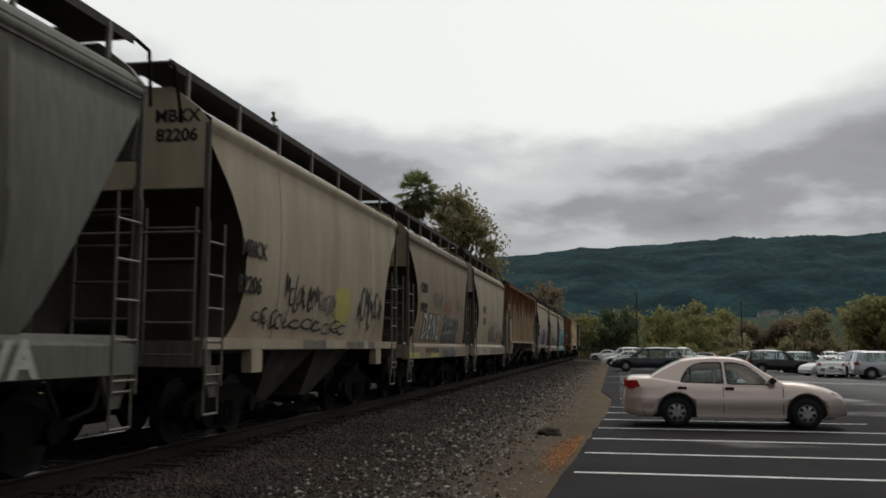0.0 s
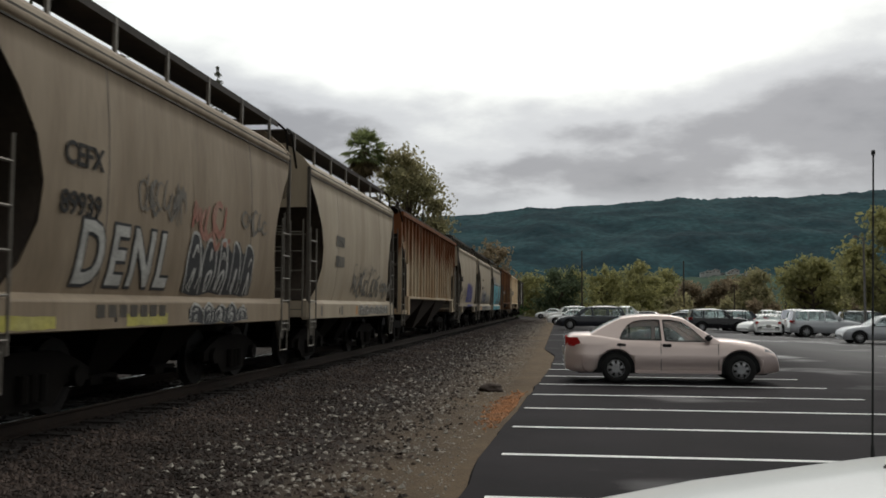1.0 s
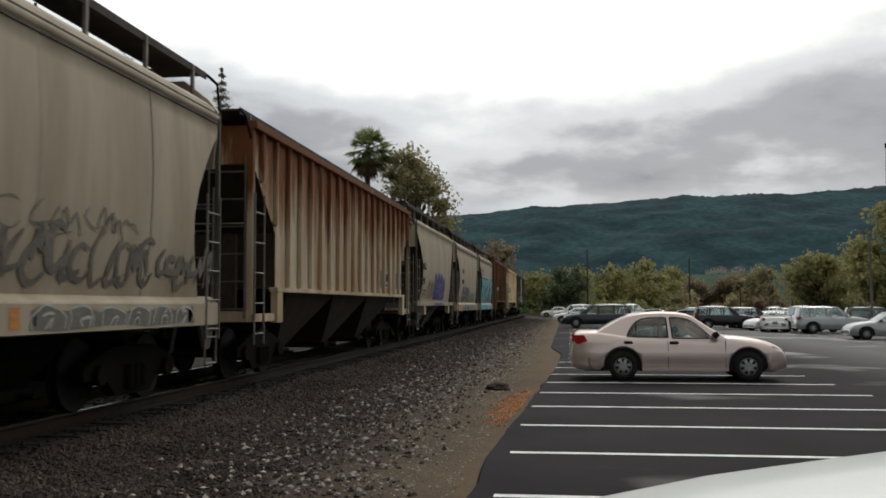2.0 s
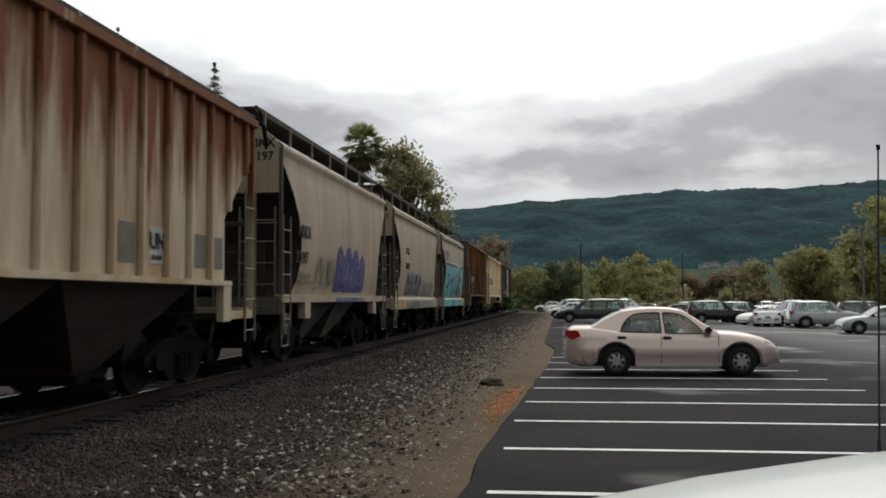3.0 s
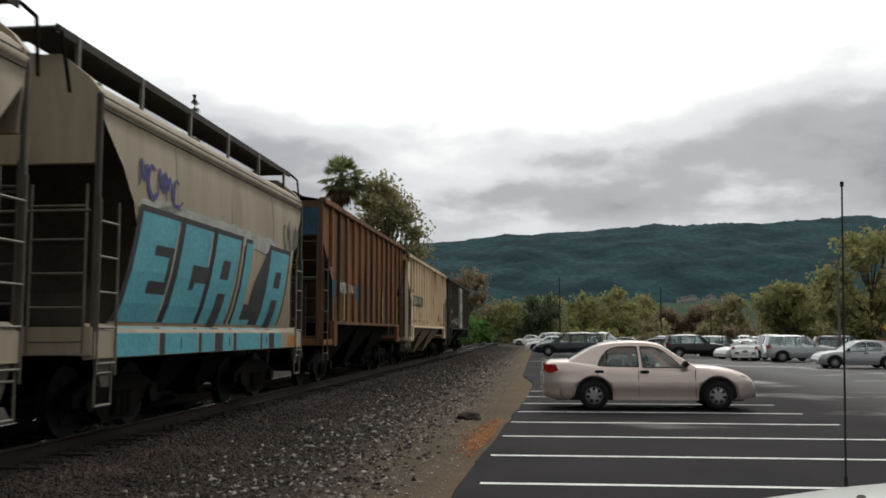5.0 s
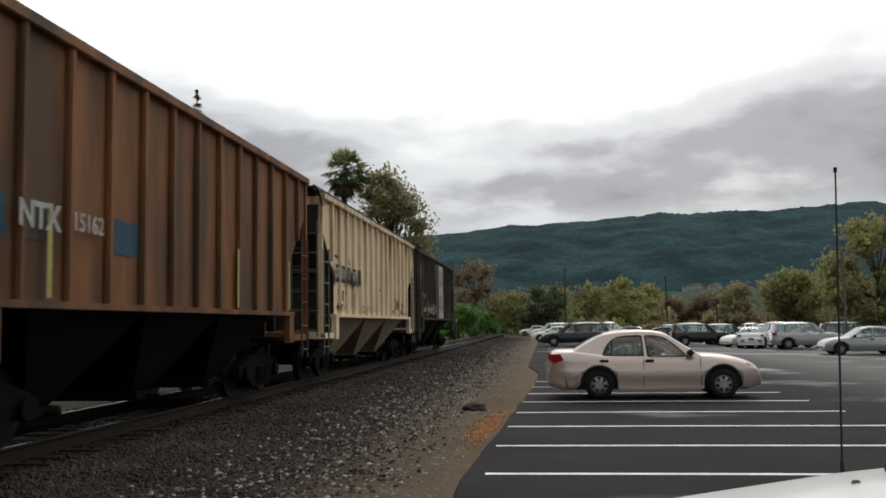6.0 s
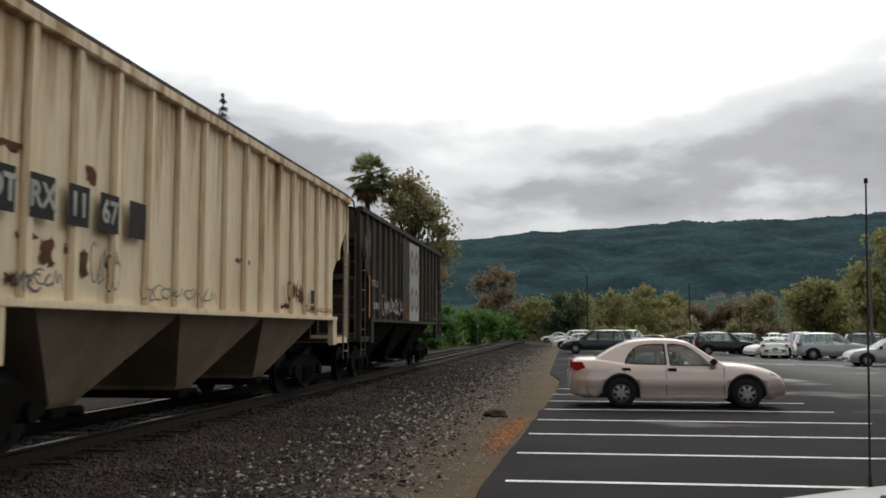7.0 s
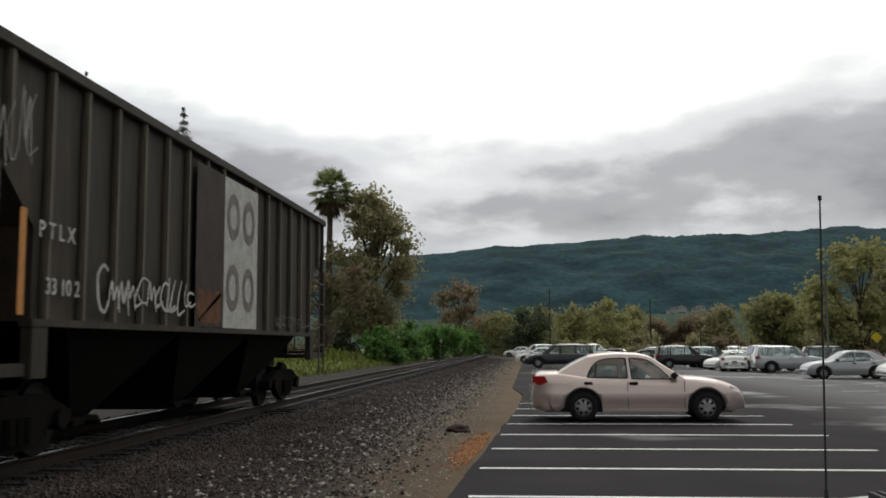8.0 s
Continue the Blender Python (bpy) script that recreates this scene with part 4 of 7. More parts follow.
for x, y, h, hd in ((-9.0, 95, 1.9, 1), (-7.9, 122, 2.6, 0), (-7.8, 140, 2.4, 0), (-7.6, 150, 2.6, 0), (-9.6, 104, 1.2, 1)):
    marker(x, y, h, hd)


def warning_sign(x, y):
    t = new("warning_sign")
    t.location = (x, y, lot_z(x, y))
    tagged(t, "small yellow diamond warning sign on a post", "road sign")
    part("post", rod(bmesh.new(), (0, 0, 0), (0, 0, 2.6), 0.04, 6), M["metal"], t)
    p = part("plate", new_box(-0.32, 0.32, -0.012, 0.012, -0.32, 0.32), M["sign_yellow"], t, "yellow diamond plate")
    p.matrix_basis = pose(0, -0.06, 2.4, 0, 45, 0)


warning_sign(27.9, 78.0)


def house(x, y, z, w, d, h, seed):
    t = new("house")
    t.location = (x, y, z)
    tagged(t, "small pale house among trees on the far slope", "house", "houses on the slope")
    part("wall", new_box(-w / 2, w / 2, -d / 2, d / 2, -3, h), M["stucco"], t)
    bm = bmesh.new()
    extrude_profile(bm, [(-w / 2 - 0.5, h), (w / 2 + 0.5, h), (0, h + w * 0.22)], -d / 2 - 0.4, d / 2 + 0.4)
    part("roof", bm, M["roof"], t)
    for k in (-0.25, 0.25):
        part("window", new_box(w * k - 0.7, w * k + 0.7, -d / 2 - 0.06, -d / 2 + 0.02, h * 0.35, h * 0.75), M["dark_car"], t)


for k, x in enumerate((143, 150, 158, 163, 171, 177, 183, 190, 201, 208)):
    y = 972 + 5 * (k % 3)
    house(x, y, slope_h(x, y) + 1.2, 4 + (k % 3) * 2.2, 7, 1.9 + 0.5 * (k % 2), k)

# ---- freight cars ----
# In a car's own space y runs along the track, z is measured from the rail head, and +x is the side towards the car park.
WHEEL_R, AXLE = 0.42, 0.89


def wheelset_mesh():
    bm = bmesh.new()
    rod(bm, (-0.95, 0, 0), (0.95, 0, 0), 0.075, 10)
    for s in (-1, 1):
        rod(bm, (s * 0.685, 0, 0), (s * 0.715, 0, 0), WHEEL_R + 0.028, 28)
        rod(bm, (s * 0.715, 0, 0), (s * 0.80, 0, 0), WHEEL_R, 28)
        rod(bm, (s * 0.80, 0, 0), (s * 0.815, 0, 0), WHEEL_R - 0.07, 28, WHEEL_R * 0.55)
        rod(bm, (s * 0.80, 0, 0), (s * 0.88, 0, 0), 0.15, 14, 0.11)
        for k in range(3):
            a = k * math.tau / 3
            rod(bm, (s * 0.83, 0.26 * math.cos(a), 0.26 * math.sin(a)), (s * 0.842, 0.26 * math.cos(a), 0.26 * math.sin(a)), 0.035, 8)
    me = bpy.data.meshes.new("wheelset")
    bm.to_mesh(me), bm.free()
    me.materials.append(M["wheel_steel"])
    return me


def sideframe_mesh(s):
    """The cast side frame of a truck: an arch bar with two openings and a spring nest."""
    bm = bmesh.new()
    x0, x1 = sorted((s * 0.93, s * 1.06))
    prof = [(-1.2, 0.36), (-1.2, 0.5), (-0.95, 0.6), (-0.55, 0.72), (0.55, 0.72), (0.95, 0.6), (1.2, 0.5), (1.2, 0.36), (0.7, 0.36), (0.45, 0.14), (-0.45, 0.14), (-0.7, 0.36)]
    rings = [[(x, y, z) for y, z in prof] for x in (x0, x1)]
    vs = grid(bm, rings, closed=True)
    bm.faces.new(vs[0][::-1]), bm.faces.new(vs[1])
    for y in (-AXLE, AXLE):
        rod(bm, (s * 0.9, y, WHEEL_R), (s * 1.13, y, WHEEL_R), 0.12, 12)
    for y in (-0.17, 0, 0.17):
        rod(bm, (s * 1.08, y, 0.22), (s * 1.08, y, 0.5), 0.07, 8)
    me = bpy.data.meshes.new("side_frame")
    bm.to_mesh(me), bm.free()
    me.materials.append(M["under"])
    return me


WHEELSET, FRAME_L, FRAME_R = wheelset_mesh(), sideframe_mesh(-1), sideframe_mesh(1)
WHEELS, TRAIN = [], []


def ladder(car, name, xa, xb, ya, yb, z0, z1, n, material, r=0.018):
    """Two rails and n rungs between two upright lines."""
    bm = bmesh.new()
    rod(bm, (xa, ya, z0), (xa, ya, z1), r, 6)
    lad = part(name, bm, material, car)
    part("rail", rod(bmesh.new(), (xb, yb, z0), (xb, yb, z1), r, 6), material, lad)
    for k in range(n):
        z = z0 + (z1 - z0) * (k + 0.35) / n
        part("rung", rod(bmesh.new(), (xa, ya, z), (xb, yb, z), r * 0.85, 6), material, lad)


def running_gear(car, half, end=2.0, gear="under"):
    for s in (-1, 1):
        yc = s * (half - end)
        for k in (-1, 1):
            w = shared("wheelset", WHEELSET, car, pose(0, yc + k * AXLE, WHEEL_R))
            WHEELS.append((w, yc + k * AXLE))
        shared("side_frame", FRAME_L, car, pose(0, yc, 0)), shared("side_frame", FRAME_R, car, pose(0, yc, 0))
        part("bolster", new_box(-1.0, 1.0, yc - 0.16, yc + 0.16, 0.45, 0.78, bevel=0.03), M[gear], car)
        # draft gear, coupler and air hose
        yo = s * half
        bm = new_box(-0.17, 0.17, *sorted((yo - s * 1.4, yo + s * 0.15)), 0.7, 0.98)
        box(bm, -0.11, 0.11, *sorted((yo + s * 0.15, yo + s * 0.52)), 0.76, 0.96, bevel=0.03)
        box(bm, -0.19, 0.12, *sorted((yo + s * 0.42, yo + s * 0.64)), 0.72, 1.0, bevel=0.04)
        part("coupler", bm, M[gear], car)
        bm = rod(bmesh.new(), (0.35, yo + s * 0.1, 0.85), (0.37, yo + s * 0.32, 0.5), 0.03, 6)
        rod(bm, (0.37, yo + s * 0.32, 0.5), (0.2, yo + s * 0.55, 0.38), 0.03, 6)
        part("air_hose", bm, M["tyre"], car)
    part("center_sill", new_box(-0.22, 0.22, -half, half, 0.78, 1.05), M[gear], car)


def bays(car, half, n, top, width, mats, reach=2.9):
    """Discharge hoppers hanging between the trucks."""
    span = 2 * (half - reach)
    L = span / n
    for k in range(n):
        yc = -span / 2 + L * (k + 0.5)
        bm = bmesh.new()
        rings = []
        for w, l, z in ((width, L / 2 - 0.01, top), (width * 0.97, L / 2 * 0.93, top - 0.12), (0.75, 0.30, 0.42), (0.7, 0.28, 0.36)):
            rings.append([(-w, yc - l, z), (w, yc - l, z), (w, yc + l, z), (-w, yc + l, z)])
        vs = grid(bm, rings, closed=True)
        bm.faces.new(vs[-1]), bm.faces.new(vs[0][::-1])
        bay = part("hopper", bm, mats, car)
        b = new_box(-0.82, 0.82, yc - 0.36, yc + 0.36, 0.24, 0.36, bevel=0.02)
        rod(b, (-1.0, yc, 0.29), (1.0, yc, 0.29), 0.035, 8)
        part("outlet_gate", b, M["under"], bay)


def roof_walk(car, half, z, x_in, x_out, over, posts, lift=0.34, post_mat="metal"):
    """Expanded-metal running boards held up by brackets along each roof edge, with the hatch trough between."""
    for s in (-1, 1):
        a, b = sorted((s * x_in, s * x_out))
        bm = new_box(a, b, -half - over, half + over, z + lift, z + lift + 0.03)
        board = part("running_board", bm, M["dark_board"], car, "dark grating walkway")
        e = s * x_out
        part("lip", new_box(*sorted((e, e - s * 0.02)), -half - over, half + over, z + lift - 0.05, z + lift + 0.05), M["dark_board"], board)
        n = max(int(2 * half / posts), 2)
        for k in range(n + 1):
            y = -half + 0.25 + (2 * half - 0.5) * k / n
            part("bracket", new_box(*sorted((e - s * 0.03, e + s * 0.012)), y - 0.03, y + 0.03, z - 0.05, z + lift + 0.03), M[post_mat], board, "pale bracket")
    part("hatch_trough", new_box(-x_in, x_in, -half + 0.4, half - 0.4, z - 0.05, z + lift - 0.06, bevel=0.03), M["dark_board"], car)
    # crossover boards and bent end rails
    for s in (-1, 1):
        yo = s * (half + over)
        part("crossover", new_box(-x_in, x_in, *sorted((yo, yo - s * 0.45)), z + lift, z + lift + 0.03), M["dark_board"], car)
        for q in (-1, 1):
            bm = rod(bmesh.new(), (q * x_out, yo, z + lift + 0.02), (q * (x_out + 0.12), yo + s * 0.12, z + lift - 0.1), 0.022, 6)
            rod(bm, (q * (x_out + 0.12), yo + s * 0.12, z + lift - 0.1), (q * (x_out + 0.2), yo + s * 0.05, z - 0.35), 0.022, 6)
            part("handrail", bm, M["under"], car)


def curved_hopper(name, front, rear, paint, label, deep_sill=True, ridged=True, cut="rounded", panel="grey", end_mat=None, gear_end=1.75):
    """A smooth-sided covered hopper car whose bulging side sheets are cut back at the ends."""
    half = (rear - front) / 2
    car = new(name)
    tagged(car, label, "freight car", "cars of the freight train")
    TRAIN.append((car, (front + rear) / 2))
    P = M[paint]
    sill_top = 1.32
    side = [(1.40, sill_top), (1.475, 1.6), (1.53, 2.0), (1.55, 2.4), (1.555, 2.8), (1.54, 3.2), (1.51, 3.6), (1.48, 3.82)]
    eave = [(1.50, 3.83), (1.52, 3.90), (1.46, 3.94), (1.47, 4.00), (1.40, 4.05), (1.34, 4.10)] if ridged else [(1.49, 3.86), (1.53, 3.92), (1.53, 4.0), (1.46, 4.06), (1.36, 4.10)]
    roof = [(1.0, 4.30), (0.5, 4.42), (0, 4.45)]

    def back(z):
        """How far the side sheet is cut back from the end at height z."""
        f = min(max((z - sill_top) / (3.7 - sill_top), 0), 1)
        if cut == "rounded":
            return 0.12 + 1.15 * max(math.sin(math.pi * min(1, (f + 0.22) / 1.22)), 0) ** 0.8 * (1 - 0.15 * f) + 0.15 * (1 - f)
        if cut == "straight":
            return 0.12 + 1.75 * (1 - f) ** 0.85
        return 0.14 + 0.95 * math.sin(math.pi * (0.16 + 0.84 * f))

    prof = side + eave + roof
    full = [(x, z) for x, z in prof] + [(-x, z) for x, z in prof[-2::-1]]
    rows = []
    for q in np.linspace(-1, 1, 25):
        row = []
        for x, z in full:
            l = half - (back(z) if z < 3.8 else 0.12)
            bul = 0.0015 * math.sin(q * 31) * (1 if z < 3.8 else 0)
            row.append((x + math.copysign(bul, x) if x else 0, q * l, z))
        rows.append(row)
    bm = bmesh.new()
    grid(bm, rows)
    part("body", bm, P, car, smooth=True)
    # sloping end sheets, with the shade of the end hollow in their colour
    for s in (-1, 1):
        bm = bmesh.new()
        rows = []
        for x, z in side:
            l = half - back(z) - 0.02
            rows.append([(-x + 0.03, s * l, z), (-x * 0.5, s * (l - 0.06), z), (x * 0.5, s * (l - 0.06), z), (x - 0.03, s * l, z)])
        grid(bm, rows)
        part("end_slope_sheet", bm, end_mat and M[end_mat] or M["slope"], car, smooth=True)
        # upper end plate
        yo = s * (half - 0.12)
        bm = bmesh.new()
        loop = [(1.44, 3.15), (1.49, 3.6), (1.50, 3.97), (1.36, 4.14), (1.0, 4.42), (-1.0, 4.42), (-1.36, 4.14), (-1.50, 3.97), (-1.49, 3.6), (-1.44, 3.15)]
        vs = grid(bm, [[(x, yo - s * 0.09, z) for x, z in loop], [(x, yo, z) for x, z in loop]], closed=True)
        bm.faces.new(vs[0]), bm.faces.new(vs[1][::-1])
        part("end_plate", bm, P, car)
        # corner posts and the end sill
        for q in (-1, 1):
            part("corner_post", new_box(*sorted((q * 1.46, q * 1.52)), *sorted((yo + s * 0.02, yo - s * 0.05)), 1.0, 3.95, bevel=0.008), M["hopper_grime"], car)
            ladder(car, "side_ladder", q * 1.53, q * 1.53, yo - s * 0.02, yo - s * 0.48, 0.75, 2.75, 5, M["metal"])
        ladder(car, "end_ladder", 1.40, 0.75, yo + s * 0.05, yo + s * 0.05, 1.0, 2.9, 5, M["metal"])
        part("grab_rail", rod(bmesh.new(), (-1.45, yo + s * 0.06, 2.6), (1.45, yo + s * 0.06, 2.6), 0.016, 6), M["metal"], car)
        part("end_sill", new_box(-1.5, 1.5, *sorted((yo - s * 0.25, yo + s * 0.06)), 0.98, 1.3, bevel=0.01), P if deep_sill else M["hopper_grime"], car)
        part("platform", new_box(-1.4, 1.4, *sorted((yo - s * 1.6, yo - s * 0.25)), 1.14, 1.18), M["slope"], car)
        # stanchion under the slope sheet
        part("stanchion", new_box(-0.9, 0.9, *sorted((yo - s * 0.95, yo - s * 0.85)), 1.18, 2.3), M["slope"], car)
        b = rod(bmesh.new(), (-0.5, yo - s * 0.5, 1.42), (0.35, yo - s * 0.5, 1.42), 0.2, 14)
        part("brake_cylinder", b, M["under"], car)
        # tapered jacking plates
        for q in (-1, 1):
            bm = bmesh.new()
            prof2 = [(yo - s * 0.05, 1.0), (yo - s * 0.62, 1.0), (yo - s * 0.42, 0.62), (yo - s * 0.25, 0.62)]
            vs = grid(bm, [[(q * 1.44, y, z) for y, z in prof2], [(q * 1.49, y, z) for y, z in prof2]], closed=True)
            bm.faces.new(vs[0]), bm.faces.new(vs[1])
            part("jacking_plate", bm, M["hopper_grime"], car)
        bm = bmesh.new()
        for z in (0.42, 0.78):
            rod(bm, (1.50, yo - s * 0.05, z), (1.50, yo - s * 0.45, z), 0.016, 6)
        for y in (0.05, 0.45):
            rod(bm, (1.50, yo - s * y, 0.42), (1.50, yo - s * y, 1.0), 0.016, 6)
        part("stirrup", bm, M["metal"], car)
    for q in (-1, 1):
        if deep_sill:
            prof2 = [(q * 1.38, 1.34), (q * 1.43, 1.30), (q * 1.515, 1.255), (q * 1.525, 1.235), (q * 1.525, 0.95), (q * 1.40, 0.93), (q * 1.38, 0.96)]
            b = extrude_profile(bmesh.new(), prof2, -half + 0.1, half - 0.1)
        else:
            b = new_box(*sorted((q * 1.37, q * 1.53)), -half + 0.1, half - 0.1, 1.19, 1.34, bevel=0.01)
            for s in (-1, 1):
                y0, y1 = sorted((s * (half - 1.55), s * (half - 1.95)))
                box(b, *sorted((q * 1.39, q * 1.54)), y0, y1, 0.88, 1.19, bevel=0.01)
        part("side_sill", b, P, car)
        for k in range(9 if deep_sill else 0):
            y = -half + 0.6 + (2 * half - 1.2) * k / 8
            part("slot", new_box(*sorted((q * 1.522, q * 1.529)), y - 0.02, y + 0.02, 1.02, 1.16), M["ink"], car) if k % 2 == 0 else None
    # two thin raised strips draw the dark lines along the ridged eave
    if ridged:
        for q in (-1, 1):
            for z, x in ((3.80, 1.492), (3.935, 1.475)):
                part("eave_groove", new_box(*sorted((q * (x - 0.03), q * (x + 0.012))), -half + 0.14, half - 0.14, z - 0.013, z + 0.013), M["hopper_grime"], car)
    # weld seams on the side sheets
    for q in (-1, 1):
        for k in range(1, 4):
            y = -half + 2 * half * k / 4
            bm = bmesh.new()
            grid(bm, [[(q * (x + 0.004), y + d, z) for x, z in side] for d in (-0.012, 0.012)])
            part("weld_seam", bm, M["hopper_grime"] if k != 2 else P, car)
    # deep-sill cars' bays take the shade-darkened underframe colour
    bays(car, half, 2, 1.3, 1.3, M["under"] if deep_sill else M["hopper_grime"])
    roof_walk(car, half, 4.2, 0.55, 1.15, 0.25, 1.55, lift=0.40)
    running_gear(car, half, gear_end)
    return car, half


def ribbed_hopper(name, front, rear, paint, label, top=4.05, bottom=1.50, ribs=17, end_mat="slope", walk_top=True, rib_w=0.055, bay_mat="hopper_grime", rib_paint=None, posts=None):
    """A covered hopper car with upright side posts and straight-cut ends."""
    half = (rear - front) / 2
    car = new(name)
    tagged(car, label, "freight car", "cars of the freight train")
    TRAIN.append((car, (front + rear) / 2))
    P = M[paint]
    cutz = 2.45
    w = 1.47
    inset = 1.25

    def back(z):
        return 0.12 + (inset if z < cutz else inset * max(0, (3.55 - z) / (3.55 - cutz)) if z < 3.55 else 0)

    zs = [bottom, 2.0, cutz, 2.8, 3.2, 3.55, top]
    for q in (-1, 1):
        bm = bmesh.new()
        ny = 22
        grid(bm, [[(q * w, (half - back(z)) * (-1 + 2 * k / ny), z) for z in zs] for k in range(ny + 1)])
        part("side_sheet", bm, P, car)
        # side posts
        for y in posts or [(half - 0.2) * (-1 + 2 * (k + 0.5) / ribs) for k in range(ribs)]:
            lim = half - abs(y)
            z0 = bottom if lim > inset + 0.12 else next((z / 20 for z in range(int(cutz * 20), 72) if back(z / 20) < lim), 3.5)
            b = new_box(*sorted((q * (w - 0.005), q * (w + 0.075))), y - rib_w, y + rib_w, z0, top - 0.02, bevel=0.02)
            part("side_post", b, M[rib_paint] if rib_paint else P, car)
        part("top_chord", new_box(*sorted((q * (w - 0.05), q * (w + 0.10))), -half + 0.1, half - 0.1, top - 0.04, top + 0.09, bevel=0.012), P, car)
        b = new_box(*sorted((q * (w - 0.06), q * (w + 0.09))), -half + inset, half - inset, bottom - 0.06, bottom + 0.02, bevel=0.008)
        part("bottom_chord", b, P, car)
        # bolster tabs and the end ledges
        for s in (-1, 1):
            y0, y1 = sorted((s * (half - inset - 0.02), s * (half - inset - 0.34)))
            part("bolster_tab", new_box(*sorted((q * (w - 0.04), q * (w + 0.08))), y0, y1, 0.92, bottom - 0.05, bevel=0.01), P, car)
            y0, y1 = sorted((s * (half - 0.1), s * (half - inset)))
            part("side_ledge", new_box(*sorted((q * (w - 0.09), q * (w + 0.04))), y0, y1, 0.95, 1.08, bevel=0.008), P, car)
            part("corner_post", new_box(*sorted((q * (w - 0.06), q * (w + 0.04))), *sorted((s * (half - 0.1), s * (half - 0.2))), 0.98, top, bevel=0.008), P, car)
            ladder(car, "side_ladder", q * (w + 0.06), q * (w + 0.06), s * (half - 0.16), s * (half - 0.62), 0.6, 3.0, 5, M["metal"] if paint in ("cream_paint", "rust_paint") else M["hopper_grime"])
    for s in (-1, 1):
        rows = [[(-w + 0.02, s * (half - back(z) - 0.02), z), (w - 0.02, s * (half - back(z) - 0.02), z)] for z in zs]
        bm = bmesh.new()
        grid(bm, rows)
        # the end sheet's brown is darkened to carry the hollow's shade
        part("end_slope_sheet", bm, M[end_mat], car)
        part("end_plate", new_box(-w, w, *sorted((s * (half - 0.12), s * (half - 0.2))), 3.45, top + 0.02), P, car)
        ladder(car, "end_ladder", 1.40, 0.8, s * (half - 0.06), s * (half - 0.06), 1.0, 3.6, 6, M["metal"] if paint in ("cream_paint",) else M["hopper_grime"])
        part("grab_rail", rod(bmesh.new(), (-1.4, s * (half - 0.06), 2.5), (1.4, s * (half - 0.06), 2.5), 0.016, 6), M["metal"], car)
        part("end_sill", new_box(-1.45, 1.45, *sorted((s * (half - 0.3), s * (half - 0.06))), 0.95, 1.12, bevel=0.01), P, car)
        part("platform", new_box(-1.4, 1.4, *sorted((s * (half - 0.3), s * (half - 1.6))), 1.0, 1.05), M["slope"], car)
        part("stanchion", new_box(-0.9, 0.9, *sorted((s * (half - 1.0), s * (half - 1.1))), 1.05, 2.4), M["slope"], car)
        part("brake_cylinder", rod(bmesh.new(), (-0.6, s * (half - 0.6), 1.3), (0.3, s * (half - 0.6), 1.3), 0.2, 14), M["under"], car)
    bm = bmesh.new()
    rp = [(w, top + 0.05), (1.0, top + 0.13), (0.4, top + 0.17), (-0.4, top + 0.17), (-1.0, top + 0.13), (-w, top + 0.05)]
    vs = grid(bm, [[(x, y, z) for x, z in rp] for y in np.linspace(-half + 0.12, half - 0.12, 14)])
    part("roof", bm, P, car)
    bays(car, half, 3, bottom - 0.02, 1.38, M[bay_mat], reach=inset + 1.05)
    if walk_top:
        roof_walk(car, half, top + 0.08, 0.85, 1.40, 0.2, 1.3, lift=0.11)
    else:
        roof_walk(car, half, top + 0.02, 0.45, 0.9, 0.2, 2.5, lift=0.14, post_mat="hopper_grime")
    running_gear(car, half, 1.9)
    return car, half


def face(car, text, y, z, size, material, x=1.56, **k):
    return letters(text, size, M[material], car, (x, y, z), **k)


# positions of each car's two ends along the track when the clip begins
A, ha = curved_hopper("covered_hopper", -4.2, 8.90, "green_grey", "grey-green covered hopper car with repainted patches and white sill lettering", cut="straight")
B, hb = curved_hopper("covered_hopper", 10.25, 20.35, "white_paint", "off-white covered hopper car with dark scrawls and a yellow patch", deep_sill=False, ridged=False, cut="rounded")
C, hc = curved_hopper("covered_hopper", 21.35, 30.70, "grey_paint", "tan-grey covered hopper car with white and black graffiti", cut="sway")
D, hd = curved_hopper("covered_hopper", 31.80, 41.20, "white_paint", "off-white covered hopper car with faint grey scrawls", cut="sway")
E_, he = ribbed_hopper("covered_hopper", 42.40, 57.30, "rust_paint", "heavily rusted pale hopper car with upright side posts", ribs=20, bay_mat="slope")
F_, hf = curved_hopper("covered_hopper", 58.53, 68.55, "white_paint", "off-white covered hopper car with violet-blue graffiti", deep_sill=False, ridged=False, cut="rounded")
G, hg = curved_hopper("covered_hopper", 69.75, 79.75, "white_paint", "tan-white covered hopper car with white outlined graffiti", cut="sway")
H, hh = curved_hopper("covered_hopper", 81.0, 90.2, "white_paint", "off-white covered hopper car with large cyan graffiti letters", cut="sway")
I, hi = ribbed_hopper("covered_hopper", 91.85, 104.6, "brown_paint", "oxide-brown hopper car with upright side posts", top=4.25, posts=[-5.36 + 0.907 * k for k in range(13)], walk_top=False, bay_mat="under")
J, hj = ribbed_hopper("covered_hopper", 105.75, 120.5, "cream_paint", "rust-stained cream hopper car with upright side posts", top=4.15, posts=[(k - 7.5) * 0.84 for k in range(16)], rib_w=0.07, bay_mat="grey_paint")
K, hk = ribbed_hopper("covered_hopper", 121.5, 136.1, "black_paint", "faded black hopper car with a white panel, last of the train", top=4.15, posts=[-0.27 - 0.78 * k for k in range(9)] + [1.47 + 0.85 * k for k in range(7)], walk_top=False, bay_mat="under", rib_paint="rib_grey")

